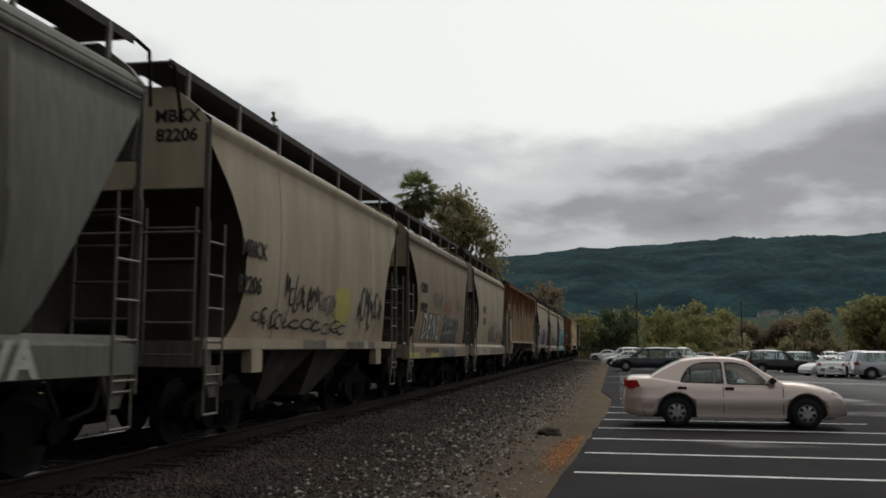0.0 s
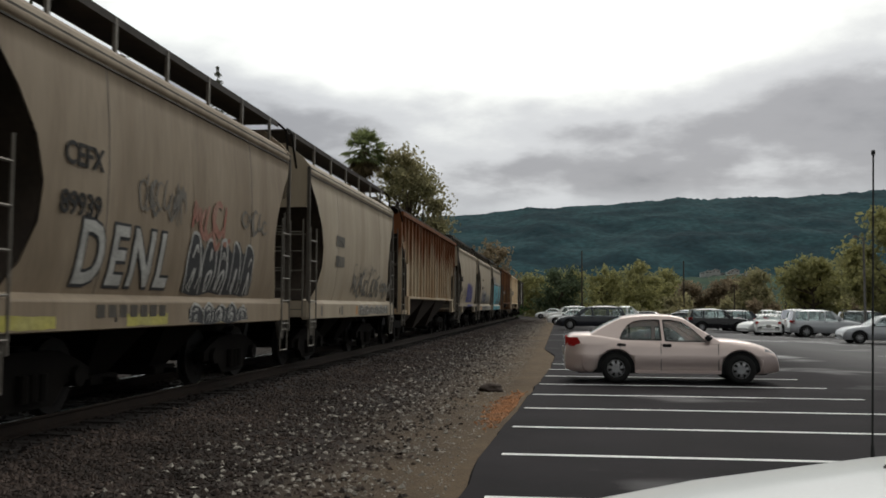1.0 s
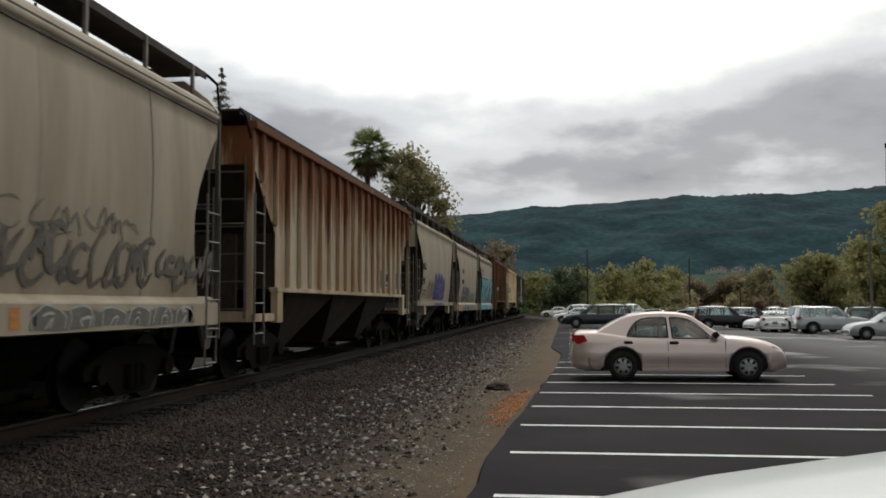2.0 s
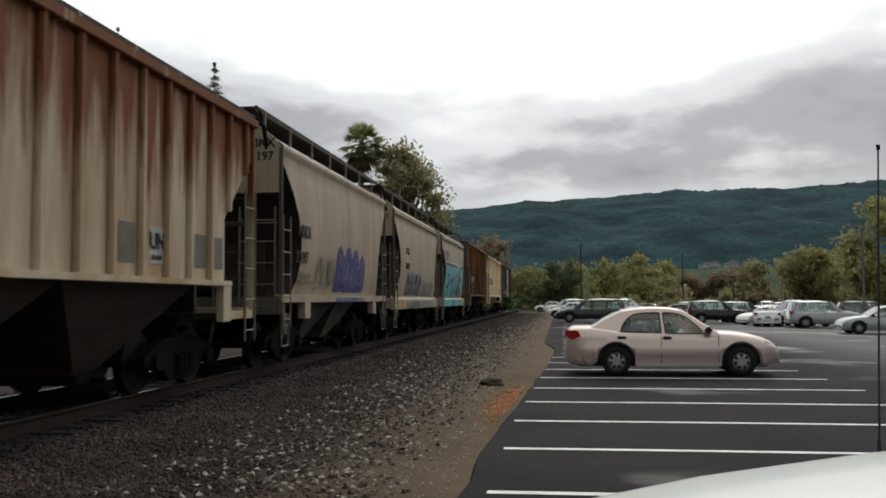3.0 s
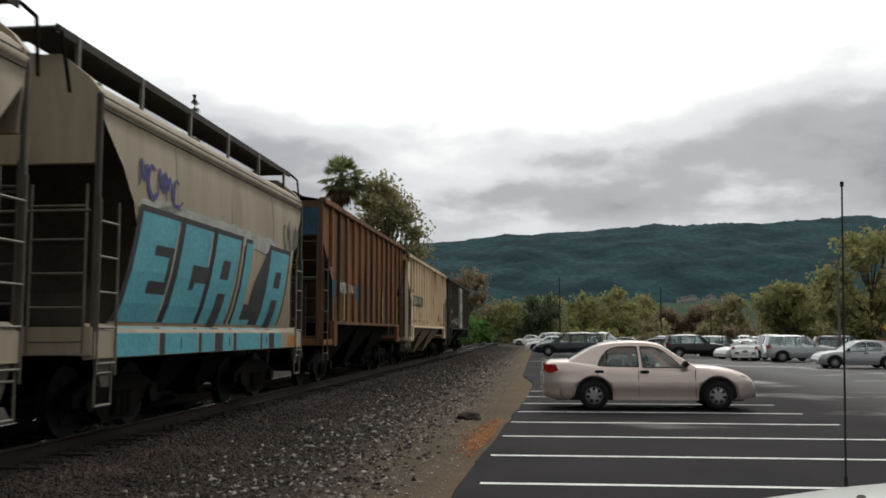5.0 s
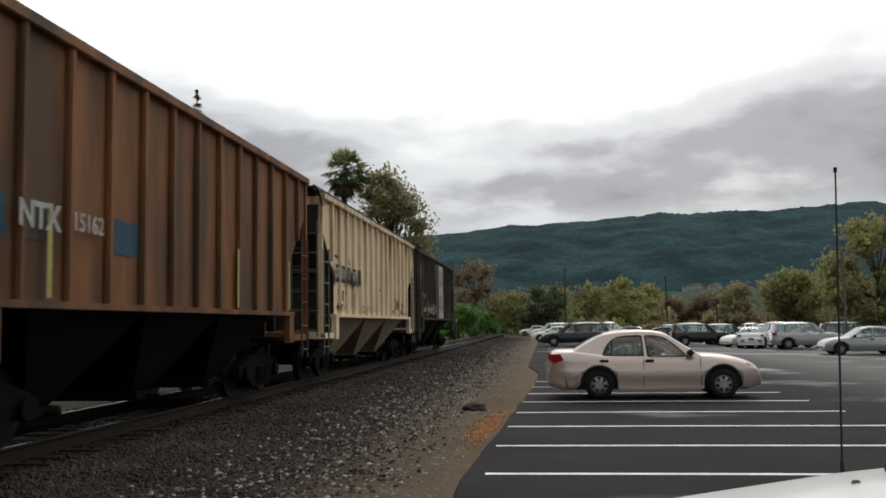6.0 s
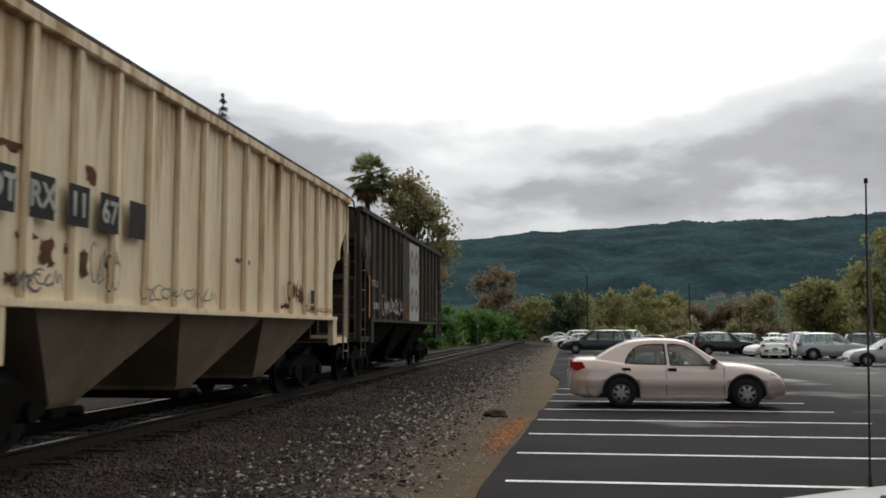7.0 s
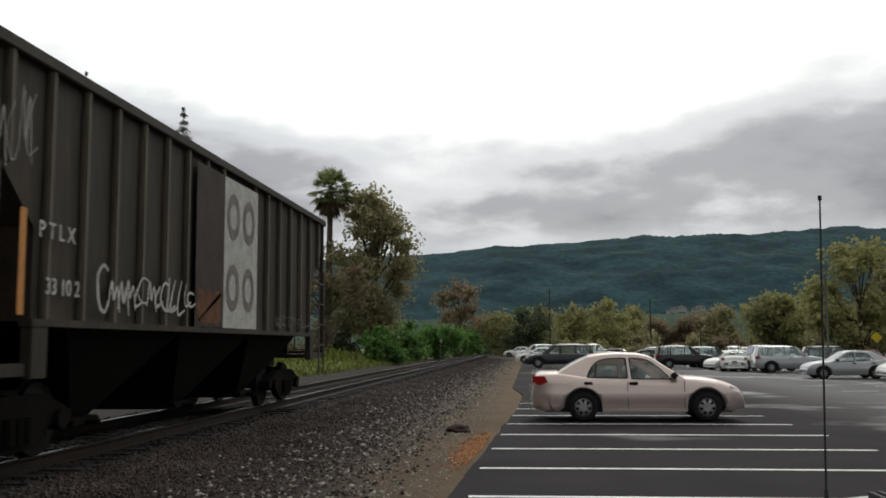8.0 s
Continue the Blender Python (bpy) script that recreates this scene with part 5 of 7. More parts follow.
# ---- road vehicles ----
# In a vehicle's own space +x is forward, y across, z from the ground.
KINDS = dict(
    sedan=dict(x0=-2.14, x1=2.11, ax=(-1.117, 1.351), w=0.845, r=0.295, sill=0.21, belt=0.87,
               top=[(-2.14, 0.60), (-2.12, 0.80), (-2.07, 0.94), (-1.98, 0.98), (-1.6, 0.99), (-0.9, 0.91), (0.6, 0.875), (0.9, 0.89), (1.2, 0.878), (1.4, 0.855), (1.6, 0.82), (1.8, 0.765), (1.95, 0.70), (2.04, 0.635), (2.09, 0.55), (2.11, 0.42)],
               roof=1.385, cols=[(-1.66, -1.02, 0.985), (-1.06, -0.93, 0.89), (-0.24, -0.20, 0.875), (-0.17, -0.13, 0.875), (0.62, 0.30, 0.87), (0.93, 0.28, 0.87)], glass=(1, 3), wr=0.585),
    suv=dict(x0=-2.25, x1=2.20, ax=(-1.30, 1.36), w=0.90, r=0.35, sill=0.30, belt=1.04,
             top=[(-2.25, 0.6), (-2.22, 1.02), (-2.1, 1.05), (0.6, 1.04), (0.85, 1.06), (1.4, 1.03), (1.95, 0.93), (2.12, 0.80), (2.20, 0.55)],
             roof=1.72, cols=[(-2.16, -1.98, 1.05), (-1.98, -1.86, 1.05), (-1.22, -1.18, 1.04), (-1.14, -1.10, 1.04), (-0.22, -0.18, 1.04), (-0.14, -0.10, 1.04), (0.58, 0.20, 1.04), (0.98, 0.30, 1.04)], glass=(1, 3, 5), wr=0.68),
    wagon=dict(x0=-2.45, x1=2.45, ax=(-1.45, 1.48), w=0.95, r=0.35, sill=0.27, belt=1.0,
               top=[(-2.45, 0.6), (-2.42, 0.98), (-2.3, 1.0), (0.7, 0.99), (1.0, 1.0), (1.6, 0.96), (2.15, 0.84), (2.36, 0.72), (2.45, 0.52)],
               roof=1.68, cols=[(-2.36, -2.05, 1.0), (-2.16, -1.92, 1.0), (-1.22, -1.18, 1.0), (-1.14, -1.10, 1.0), (-0.16, -0.12, 1.0), (-0.08, -0.04, 1.0), (0.72, 0.22, 1.0), (1.22, 0.34, 1.0)], glass=(1, 3, 5), wr=0.68),
    pickup=dict(x0=-2.7, x1=2.5, ax=(-1.65, 1.62), w=0.95, r=0.37, sill=0.36, belt=1.1,
                top=[(-2.7, 0.7), (-2.68, 1.06), (-2.6, 1.08), (-0.6, 1.08), (0.6, 1.10), (1.0, 1.12), (1.7, 1.08), (2.3, 1.0), (2.45, 0.85), (2.5, 0.6)],
                roof=1.78, cols=[(-0.72, -0.62, 1.08), (-0.62, -0.52, 1.08), (-0.02, 0.0, 1.1), (0.06, 0.08, 1.1), (0.74, 0.38, 1.1), (1.05, 0.45, 1.1)], glass=(1, 3), wr=0.70),
    van=dict(x0=-4.0, x1=0.62, ax=(-3.1, -0.35), w=0.91, r=0.35, sill=0.30, belt=1.12,
             top=[(-4.0, 0.6), (-3.96, 1.1), (-3.8, 1.14), (-1.35, 1.14), (-1.1, 1.215), (-0.75, 1.178), (-0.3, 1.108), (0.0, 1.043), (0.2, 0.975), (0.42, 0.86), (0.58, 0.7), (0.62, 0.5)],
             roof=1.72, cols=[(-3.9, -3.7, 1.14), (-3.75, -3.6, 1.14), (-2.9, -2.86, 1.13), (-2.82, -2.78, 1.13), (-2.1, -2.1, 1.13), (-2.02, -2.02, 1.13), (-1.55, -1.9, 1.14), (-1.18, -1.8, 1.14)], glass=(1, 3, 5), wr=0.70),
)


def wheel(car, x, y, s, r, hub):
    w = part("wheel", rod(bmesh.new(), (x, y - s * 0.19, r), (x, y - s * 0.02, r), r * 0.55, 14), M["plastic"], car)
    bm = bmesh.new()
    prof = [(0.60, -0.015), (0.72, 0.0), (0.93, -0.012), (1.0, -0.05), (1.0, -0.16), (0.93, -0.2), (0.6, -0.2)]
    rows = [[(x + r * k * math.cos(a), y + s * d, r + r * k * math.sin(a)) for k, d in prof] for a in [i * math.tau / 28 for i in range(29)]]
    grid(bm, rows)
    part("tyre", bm, M["tyre"], w, smooth=True)
    bm = bmesh.new()
    # a dished cover with seven openings
    n = 7
    for i in range(n):
        for a0, a1 in ((0.0, 0.55), (0.55, 1.0)):
            t0, t1 = (i + a0) * math.tau / n, (i + a1) * math.tau / n
            k0 = 0.30 if a0 == 0.0 else 0.46
            q = [(k0, t0), (0.62, t0), (0.62, t1), (k0, t1)]
            if a0:
                q = [(0.56, t0), (0.62, t0), (0.62, t1), (0.56, t1)]
            bm.faces.new([bm.verts.new((x + r * k * math.cos(t), y + s * (-0.03 + 0.03 * (0.62 - k) / 0.3), r + r * k * math.sin(t))) for k, t in q])
    rod(bm, (x, y - s * 0.06, r), (x, y + s * 0.002, r), r * 0.31, 16)
    part("wheel_cover", bm, hub, w)


# a sedan's roofline and door windows, seen from the side (x, z)
ROOFLINE = ((-1.66, 0.975), (-1.4, 1.135), (-1.15, 1.265), (-1.0, 1.322), (-0.75, 1.365), (-0.35, 1.388), (0.0, 1.372), (0.2, 1.335), (0.3, 1.295), (0.55, 1.125), (0.8, 0.965), (0.95, 0.872))
REAR_PANE = ((-1.03, 0.905), (-0.995, 1.0), (-0.93, 1.105), (-0.85, 1.185), (-0.75, 1.24), (-0.6, 1.27), (-0.3, 1.278), (-0.24, 1.265), (-0.215, 0.885), (-0.235, 0.876), (-1.0, 0.888))
FRONT_PANE = ((-0.165, 1.262), (-0.14, 1.276), (0.02, 1.27), (0.19, 1.238), (0.30, 1.18), (0.45, 1.065), (0.60, 0.925), (0.652, 0.862), (0.64, 0.853), (-0.10, 0.862), (-0.13, 0.875))


def sedan_cabin(car, P, w):
    """Pillars, rounded roof and curved panes of a small saloon."""
    rx, rz = [a for a, _ in ROOFLINE], [b for _, b in ROOFLINE]

    def side_y(z):
        return 0.93 * w - 0.42 * (z - 0.87)

    def rail(x):
        return float(np.interp(x, rx, rz)) - 0.035
    xs = list(np.linspace(-1.66, 0.95, 34))
    outer = [(x, rail(x)) for x in xs] + [(0.95, 0.80), (-1.66, 0.86)]
    for s in (-1, 1):
        loops = [[Vector((x, z, 0)) for x, z in loop] for loop in (outer, REAR_PANE, FRONT_PANE)]
        flat = [v for loop in loops for v in loop]
        b = bmesh.new()
        vs = [b.verts.new((v.x, s * side_y(v.y), v.y)) for v in flat]
        for t in geometry.tessellate_polygon(loops):
            b.faces.new([vs[i] for i in t])
        part("pillar", b, P, car)
        for loop in (REAR_PANE, FRONT_PANE):
            b = bmesh.new()
            b.faces.new([b.verts.new((x, s * (side_y(z) - 0.014), z)) for x, z in loop])
            g = part("side_window", b, M["glass"], car)
            g.visible_shadow = False
            cx, cz = sum(x for x, _ in loop) / len(loop), sum(z for _, z in loop) / len(loop)
            b = bmesh.new()
            grow = lambda x, z, k: (cx + (x - cx) * (1 + k), cz + (z - cz) * (1 + k * 1.8))
            rings = []
            for k, o in ((-0.035, -0.010), (-0.035, 0.005), (0.035, 0.005), (0.035, -0.004)):
                rings.append([(x, s * (side_y(z) + o), z) for x, z in (grow(x, z, k) for x, z in loop)])
            grid(b, rings, closed=True)
            part("window_seal", b, M["plastic"], g)
        # the quarter bar in the rear door
        part("window_bar", new_box(-0.86, -0.835, *sorted((s * (side_y(1.05) - 0.02), s * (side_y(1.05) + 0.006))), 0.9, 1.17), M["plastic"], car)
    fs = [(1, 0), (0.985, 0.014), (0.95, 0.024), (0.87, 0.032), (0.6, 0.044), (0.3, 0.05), (0, 0.052)]
    fs = fs + [(-f, d) for f, d in fs[-2::-1]]

    def sheet(a, b2, n, lo, hi, material, nm, drop=0.0):
        rows = []
        for x in np.linspace(a, b2, n):
            e = rail(x)
            rows.append([(x, f * side_y(e), e + d - drop) for f, d in fs[lo:hi]])
        b = bmesh.new()
        grid(b, rows)
        return part(nm, b, material, car, smooth=True)
    sheet(-1.0, 0.3, 14, 0, len(fs), P, "roof")
    for a, b2, nm in ((-1.66, -1.0, "rear_window"), (0.3, 0.95, "windshield")):
        m = 2 if nm == "rear_window" else 3
        sheet(a, b2, 8, 0, m + 1, P, "pillar"), sheet(a, b2, 8, len(fs) - m - 1, len(fs), P, "pillar")
        g = sheet(a, b2, 8, m, len(fs) - m, M["glass"], nm, 0.006)
        g.visible_shadow = False


def vehicle(name, kind, paint, at, heading, label, category="car", detail=True, hub="rim"):
    k = KINDS[kind]
    car = new(name)
    car.matrix_basis = pose(at[0], at[1], lot_z(at[0], at[1]) + 0.002, 0, 0, heading)
    tagged(car, label, category, "parked cars")
    P = M[paint]
    w, r, sill = k["w"], k["r"], k["sill"]
    tx, tz = [a for a, _ in k["top"]], [b for _, b in k["top"]]
    xs = sorted(set(list(np.linspace(k["x0"], k["x1"], 40 if detail else 24)) + [a + d * (r + 0.085) for a in k["ax"] for d in (-1, -0.97, -0.9, -0.75, -0.5, -0.2, 0.2, 0.5, 0.75, 0.9, 0.97, 1)] + tx))
    rows = []
    for x in xs:
        e = min((x - k["x0"]), (k["x1"] - x))
        plan = w * (1 - 0.16 * max(0, 1 - e / 0.45) ** 2 - 0.04 * max(0, 1 - e / 1.1))
        zt = float(np.interp(x, tx, tz))
        zb = sill + 0.05 * max(0, 1 - e / 0.3)
        for a in k["ax"]:
            d = abs(x - a)
            if d < r + 0.085:
                zb = max(zb, r + math.sqrt((r + 0.085) ** 2 - d * d) * 0.97)
        zb = min(zb, zt - 0.12)
        h = zt - zb
        f = lambda q: zb + h * q
        zmid = max(zb + 0.03, min(0.56 * k["belt"] / 0.87, zt - 0.1))
        half = [(plan * 0.93, zb), (plan * 0.975, zb + 0.3 * (zmid - zb)), (plan, zmid), (plan * 0.993, zmid + 0.02), (plan * 0.985, zmid + 0.45 * (zt - zmid)), (plan * 0.945, zt - 0.055), (plan * 0.90, zt - 0.02), (plan * 0.78, zt), (plan * 0.4, zt + 0.018), (0, zt + 0.024)]
        rows.append([(x, y, z) for y, z in half] + [(x, -y, z) for y, z in half[-2::-1]])
    bm = bmesh.new()
    vs = grid(bm, rows)
    bm.faces.new(vs[0]), bm.faces.new(vs[-1][::-1])
    part("body", bm, P, car, smooth=True)
    part("underbody", new_box(k["x0"] + 0.25, k["x1"] - 0.25, -w * 0.86, w * 0.86, sill - 0.02, sill + 0.16), M["plastic"], car)
    # arches in shade behind the tyres
    for a in k["ax"]:
        part("wheel_well", new_box(a - r - 0.08, a + r + 0.08, -w * 0.9, w * 0.9, sill + 0.1, r * 2 + 0.05), M["plastic"], car)
        for s in (-1, 1):
            wheel(car, a, s * w * 0.985, s, r, M[hub])
    # greenhouse: posts, roof and panes
    cols, R, wr = k["cols"], k["roof"], k["wr"]
    wb = w * 0.90
    zr = R - 0.10

    def sidept(i, q):
        xb, xr, zb = cols[i]
        bulge = 0.03 * math.sin(math.pi * q)
        return (xb + (xr - xb) * q, wb + (wr - wb) * q + bulge, zb - 0.02 + (zr - zb + 0.02) * q)
    steps = [0, 0.25, 0.5, 0.75, 1]
    saloon = kind == "sedan"
    if saloon:
        sedan_cabin(car, P, w)
    for s in (-1, 1):
        for i in range(0 if saloon else len(cols) - 1):
            rows = [[(p[0], s * (p[1] + o), p[2]) for p in (sidept(j, q) for j in (i, i + 1))] for q in steps for o in (0,)]
            if i in k["glass"]:
                b = bmesh.new()
                grid(b, [[(x, y - s * 0.012, z) for x, y, z in rr] for rr in rows])
                g = part("side_window", b, M["glass"], car, smooth=True)
                g.visible_shadow = False
                for q0, q1 in ((0.0, 0.045), (0.955, 1.0)) if detail else ():
                    b = bmesh.new()
                    rr = [[(p[0], s * (p[1] + 0.004), p[2]) for p in (sidept(j, q) for j in (i, i + 1))] for q in (q0, q1)]
                    grid(b, rr)
                    part("window_seal", b, M["plastic"], g)
            else:
                b = bmesh.new()
                grid(b, rows)
                part("pillar", b, P, car, smooth=True)
    xa, xz = cols[0][1], cols[-1][1]
    b = bmesh.new()
    rows = []
    for q in np.linspace(0, 1, 12):
        x = xa + (xz - xa) * q
        cr = 0.10 * (1 - abs(2 * q - 1) ** 2.4)
        rows.append([(x, y * wr, zr + cr * (1 - abs(y) ** 4) + 0.004 * (1 - abs(y))) for y in (-1.0, -0.97, -0.9, -0.7, -0.35, 0, 0.35, 0.7, 0.9, 0.97, 1.0)])
    grid(b, rows)
    b.free() if saloon else part("roof", b, P, car, smooth=True)
    for i, nm in () if saloon else ((0, "rear_window"), (len(cols) - 1, "windshield")):
        xb, xr, zb = cols[i]
        b = bmesh.new()
        grid(b, [[(xb + (xr - xb) * q + (0.06 if i else -0.05) * math.cos(y * 1.5) * (1 - 0.4 * q), y * (wb + (wr - wb) * q) * 0.97, zb - 0.02 + (zr - zb + 0.03) * q) for y in np.linspace(-1, 1, 9)] for q in steps])
        g = part(nm, b, M["glass"], car, smooth=True)
        g.visible_shadow = False
    # seats and shelf seen through the panes
    if detail:
        xs0 = cols[-2][0] - 0.57
        for x in (xs0, xs0 - 0.9):
            for y in (-0.36, 0.36):
                b = new_box(x - 0.12, x + 0.06, y - 0.24, y + 0.24, 0.45, k["belt"] + 0.08, bevel=0.05)
                box(b, x - 0.12, x - 0.02, y - 0.13, y + 0.13, k["belt"] + 0.1, k["belt"] + 0.27, bevel=0.04)
                part("seat", b, M["cabin"], car)
        part("dashboard", new_box(cols[-2][0] - 0.17, cols[-2][0] + 0.28, -w * 0.8, w * 0.8, k["belt"] - 0.2, k["belt"] - 0.03, bevel=0.04), M["cabin"], car)
    # lamps, bumpers, mirrors, handles and trim
    x0, x1 = k["x0"], k["x1"]
    zl = k["belt"] * 0.86
    for s in (-1, 1):
        b = bmesh.new()
        lo, hi = zl - 0.01, zl + 0.17
        grid(b, [[(x, s * (yy + 0.012), z) for x, yy in ((x0 + 0.005, w * 0.70), (x0 - 0.004 + 0.06, w * 0.80), (x0 + 0.13, w * 0.872), (x0 + 0.34 - 0.5 * (z - lo), w * 0.918))] for z in (lo, (lo + hi) / 2, hi)])
        part("tail_lamp", b, M["lens_red"], car, "red tail lamp", smooth=True)
        b = bmesh.new()
        lamp = []
        for xx, k2 in ((x1 - 0.075, 0.50), (x1 - 0.085, 0.70), (x1 - 0.14, 0.84), (x1 - 0.30, 0.915)):
            zt = float(np.interp(xx, tx, tz)) - 0.035
            lamp.append([(xx + 0.02 * g, s * (w * k2 + 0.012), zt - 0.11 * g) for g in (0, 0.5, 1)])
        grid(b, lamp)
        part("headlight", b, M["lens_clear"], car, "clear headlight", smooth=True)
        mx = cols[-2][0] + 0.08
        b = new_box(mx - 0.06, mx + 0.08, *sorted((s * (wb + 0.03), s * (wb + 0.2))), k["belt"] - 0.005, k["belt"] + 0.12, bevel=0.035)
        part("wing_mirror", b, M["plastic"] if kind == "sedan" else P, car)
        for x in (cols[2][0] - 0.02 - 0.75 + 0.0, cols[-2][0] - 0.72):
            b = new_box(x - 0.09, x + 0.09, *sorted((s * w * 0.972, s * (w * 0.972 + 0.025))), k["belt"] - 0.135, k["belt"] - 0.07, bevel=0.012)
            part("door_handle", b, M["plastic"] if kind == "sedan" else P, car, "dark door handle" if kind == "sedan" else "")
        if detail:
            # shut lines and the bumper seams
            for xl in (cols[1][0] + 0.02, cols[2][0] + 0.02, cols[-1][0] - 0.02):
                part("door_seam", new_box(xl - 0.005, xl + 0.005, *sorted((s * w * 0.975, s * w * 0.9925)), sill + 0.06, k["belt"] - 0.06), M["plastic"], car)
            part("sill_strip", new_box(k["ax"][0] + r + 0.09, k["ax"][1] - r - 0.09, *sorted((s * w * 0.95, s * w * 0.985)), sill - 0.01, sill + 0.06, bevel=0.012), P, car)
    for x, sg in ((x0, -1), (x1, 1)):
        b = bmesh.new()
        rows = []
        top_z = 0.40 if saloon and sg < 0 else 0.31
        for z, o in ((sill - 0.0, -0.10), (sill + 0.07, -0.02), (sill + 0.18, 0.022), (sill + top_z - 0.04, 0.028), (sill + top_z, -0.02)):
            rows.append([(x + sg * o - sg * 0.36 * abs(y) ** 4 - sg * 0.02 * (1 - math.cos(y)), y * w * 0.965, z) for y in np.linspace(-1, 1, 15)])
        grid(b, rows)
        part("bumper", b, P, car, smooth=True)
    part("number_plate", new_box(x0 - 0.06, x0 - 0.035, -0.16, 0.16, sill + 0.34, sill + 0.5), M["chalk"], car, "plain pale number plate")
    if kind in ("suv", "wagon"):
        for s in (-1, 1):
            b = rod(bmesh.new(), (xa + 0.1, s * wr * 0.86, R + 0.05), (xz - 0.1, s * wr * 0.86, R + 0.05), 0.018, 6)
            for x in (xa + 0.15, xz - 0.15):
                rod(b, (x, s * wr * 0.86, R - 0.05), (x, s * wr * 0.86, R + 0.05), 0.018, 6)
            part("roof_rail", b, M["plastic"], car)
    if kind == "pickup":
        part("bed_floor", new_box(x0 + 0.1, -0.8, -w * 0.8, w * 0.8, 1.10, 1.112), M["plastic"], car)
    return car


vehicle("sedan", "sedan", "beige_paint", (2.235, 20.08), 0, "beige metallic four-door sedan with silver wheel covers on the asphalt", "sedan")
near = vehicle("white_minivan", "van", "white_car", (0.05, 1.715), 180, "white vehicle with a broad bonnet and a thin mast aerial", "minivan")
b = rod(bmesh.new(), (-0.748, -0.80, 1.10), (-0.748, -0.80, 1.19), 0.007, 8, 0.005)
rod(b, (-0.748, -0.80, 1.19), (-0.770, -0.81, 1.94), 0.003, 6, 0.0022), rod(b, (-0.770, -0.81, 1.94), (-0.770, -0.81, 1.953), 0.005, 6)
part("aerial", b, M["plastic"], near, "thin black mast aerial")
for px, py in ((-0.70, -0.53), (-0.70, 0.53)):
    part("washer_nozzle", new_box(px - 0.006, px + 0.014, py - 0.005, py + 0.005, 1.165, 1.186, bevel=0.003), M["pole_grey"], near)
b = bmesh.new()
for k in range(10):
    gx, gz = -0.81 - 0.02 * k, 1.172 + 0.0021 * k
    box(b, gx - 0.006, gx + 0.006, -0.66, 0.66, gz, gz + 0.032)
part("cowl_grille", b, M["plastic"], near, "black slatted cowl below the windshield")
b = rod(bmesh.new(), (-1.05, -0.75, 1.16), (-1.1, 0.1, 1.2), 0.012, 6)
part("wiper", b, M["plastic"], near)

for nm, kd, pt, at, facing, lb, ct in [
    ("station_wagon", "wagon", "dark_car", (2.1, 66.0), 180, "dark blue-grey station wagon parked nose to the dirt strip", "station wagon"),
    ("suv", "suv", "silver_car", (16.3, 60.5), 0, "silver sport utility vehicle with roof rails", "suv"),
    ("sedan", "sedan", "silver_car", (15.7, 48.0), 180, "pale silver sedan at the end of a parking row", "sedan"),
    ("sedan", "sedan", "white_car", (18.2, 44.6), 180, "white sedan at the end of a parking row", "sedan"),
    ("pickup_truck", "pickup", "white_car", (15.6, 64.5), 15, "white pickup truck in a parking row", "pickup truck"),
    ("sedan", "sedan", "white_car", (14.3, 67.0), 205, "white sedan in a parking row", "sedan"),
    ("suv", "suv", "black_car", (11.5, 70.5), 0, "black sport utility vehicle in a parking row", "suv"),
    ("suv", "suv", "dark_car", (14.7, 77.0), 0, "dark blue sport utility vehicle in a parking row", "suv"),
    ("suv", "suv", "dark_car", (21.5, 68.0), 0, "dark blue sport utility vehicle in a parking row", "suv"),
    ("sedan", "sedan", "white_car", (13.6, 64.0), 80, "white sedan in a parking row", "sedan"),
    ("sedan", "sedan", "silver_car", (20.3, 52.5), 175, "pale silver sedan in a parking row", "sedan"),
    ("suv", "suv", "black_car", (19.6, 66.0), 80, "black sport utility vehicle in a parking row", "suv"),
    ("sedan", "sedan", "white_car", (0.9, 84.0), 180, "white sedan parked nose to the dirt strip", "sedan"),
    ("suv", "suv", "white_car", (0.6, 100.0), 180, "white sport utility vehicle parked nose to the dirt strip", "suv"),
    ("sedan", "sedan", "white_car", (-1.4, 128.0), 180, "white sedan at the far end of the lot", "sedan"),
]:
    vehicle(nm, kd, pt, at, facing, lb, ct, detail=False)
rr = random.Random(7)
for k in range(34):
    row, col = divmod(k, 12)
    x, y = 5.6 + 2.35 * col + rr.uniform(-0.5, 0.5) + row * 1.1, 80 + 11.5 * row + rr.uniform(-1.5, 1.5)
    kd = rr.choice(["sedan", "suv", "sedan", "wagon", "sedan", "pickup"])
    pt = rr.choice(["white_car", "silver_car", "white_car", "dark_car", "white_car", "silver_car", "black_car", "red_car"])
    if row == 0 and col > 6:
        x += 6
    word = {"white_car": "white", "silver_car": "silver", "dark_car": "dark blue", "black_car": "black", "red_car": "dark red"}[pt]
    noun = {"sedan": "sedan", "suv": "sport utility vehicle", "wagon": "station wagon", "pickup": "pickup truck"}[kd]
    vehicle({"sedan": "sedan", "suv": "suv", "wagon": "station_wagon", "pickup": "pickup_truck"}[kd], kd, pt, (x, y), rr.choice([0, 90, 90, 270]) + rr.uniform(-2, 2),
            f"{word} {noun} parked in a far row", {"suv": "suv"}.get(kd, noun), detail=False)

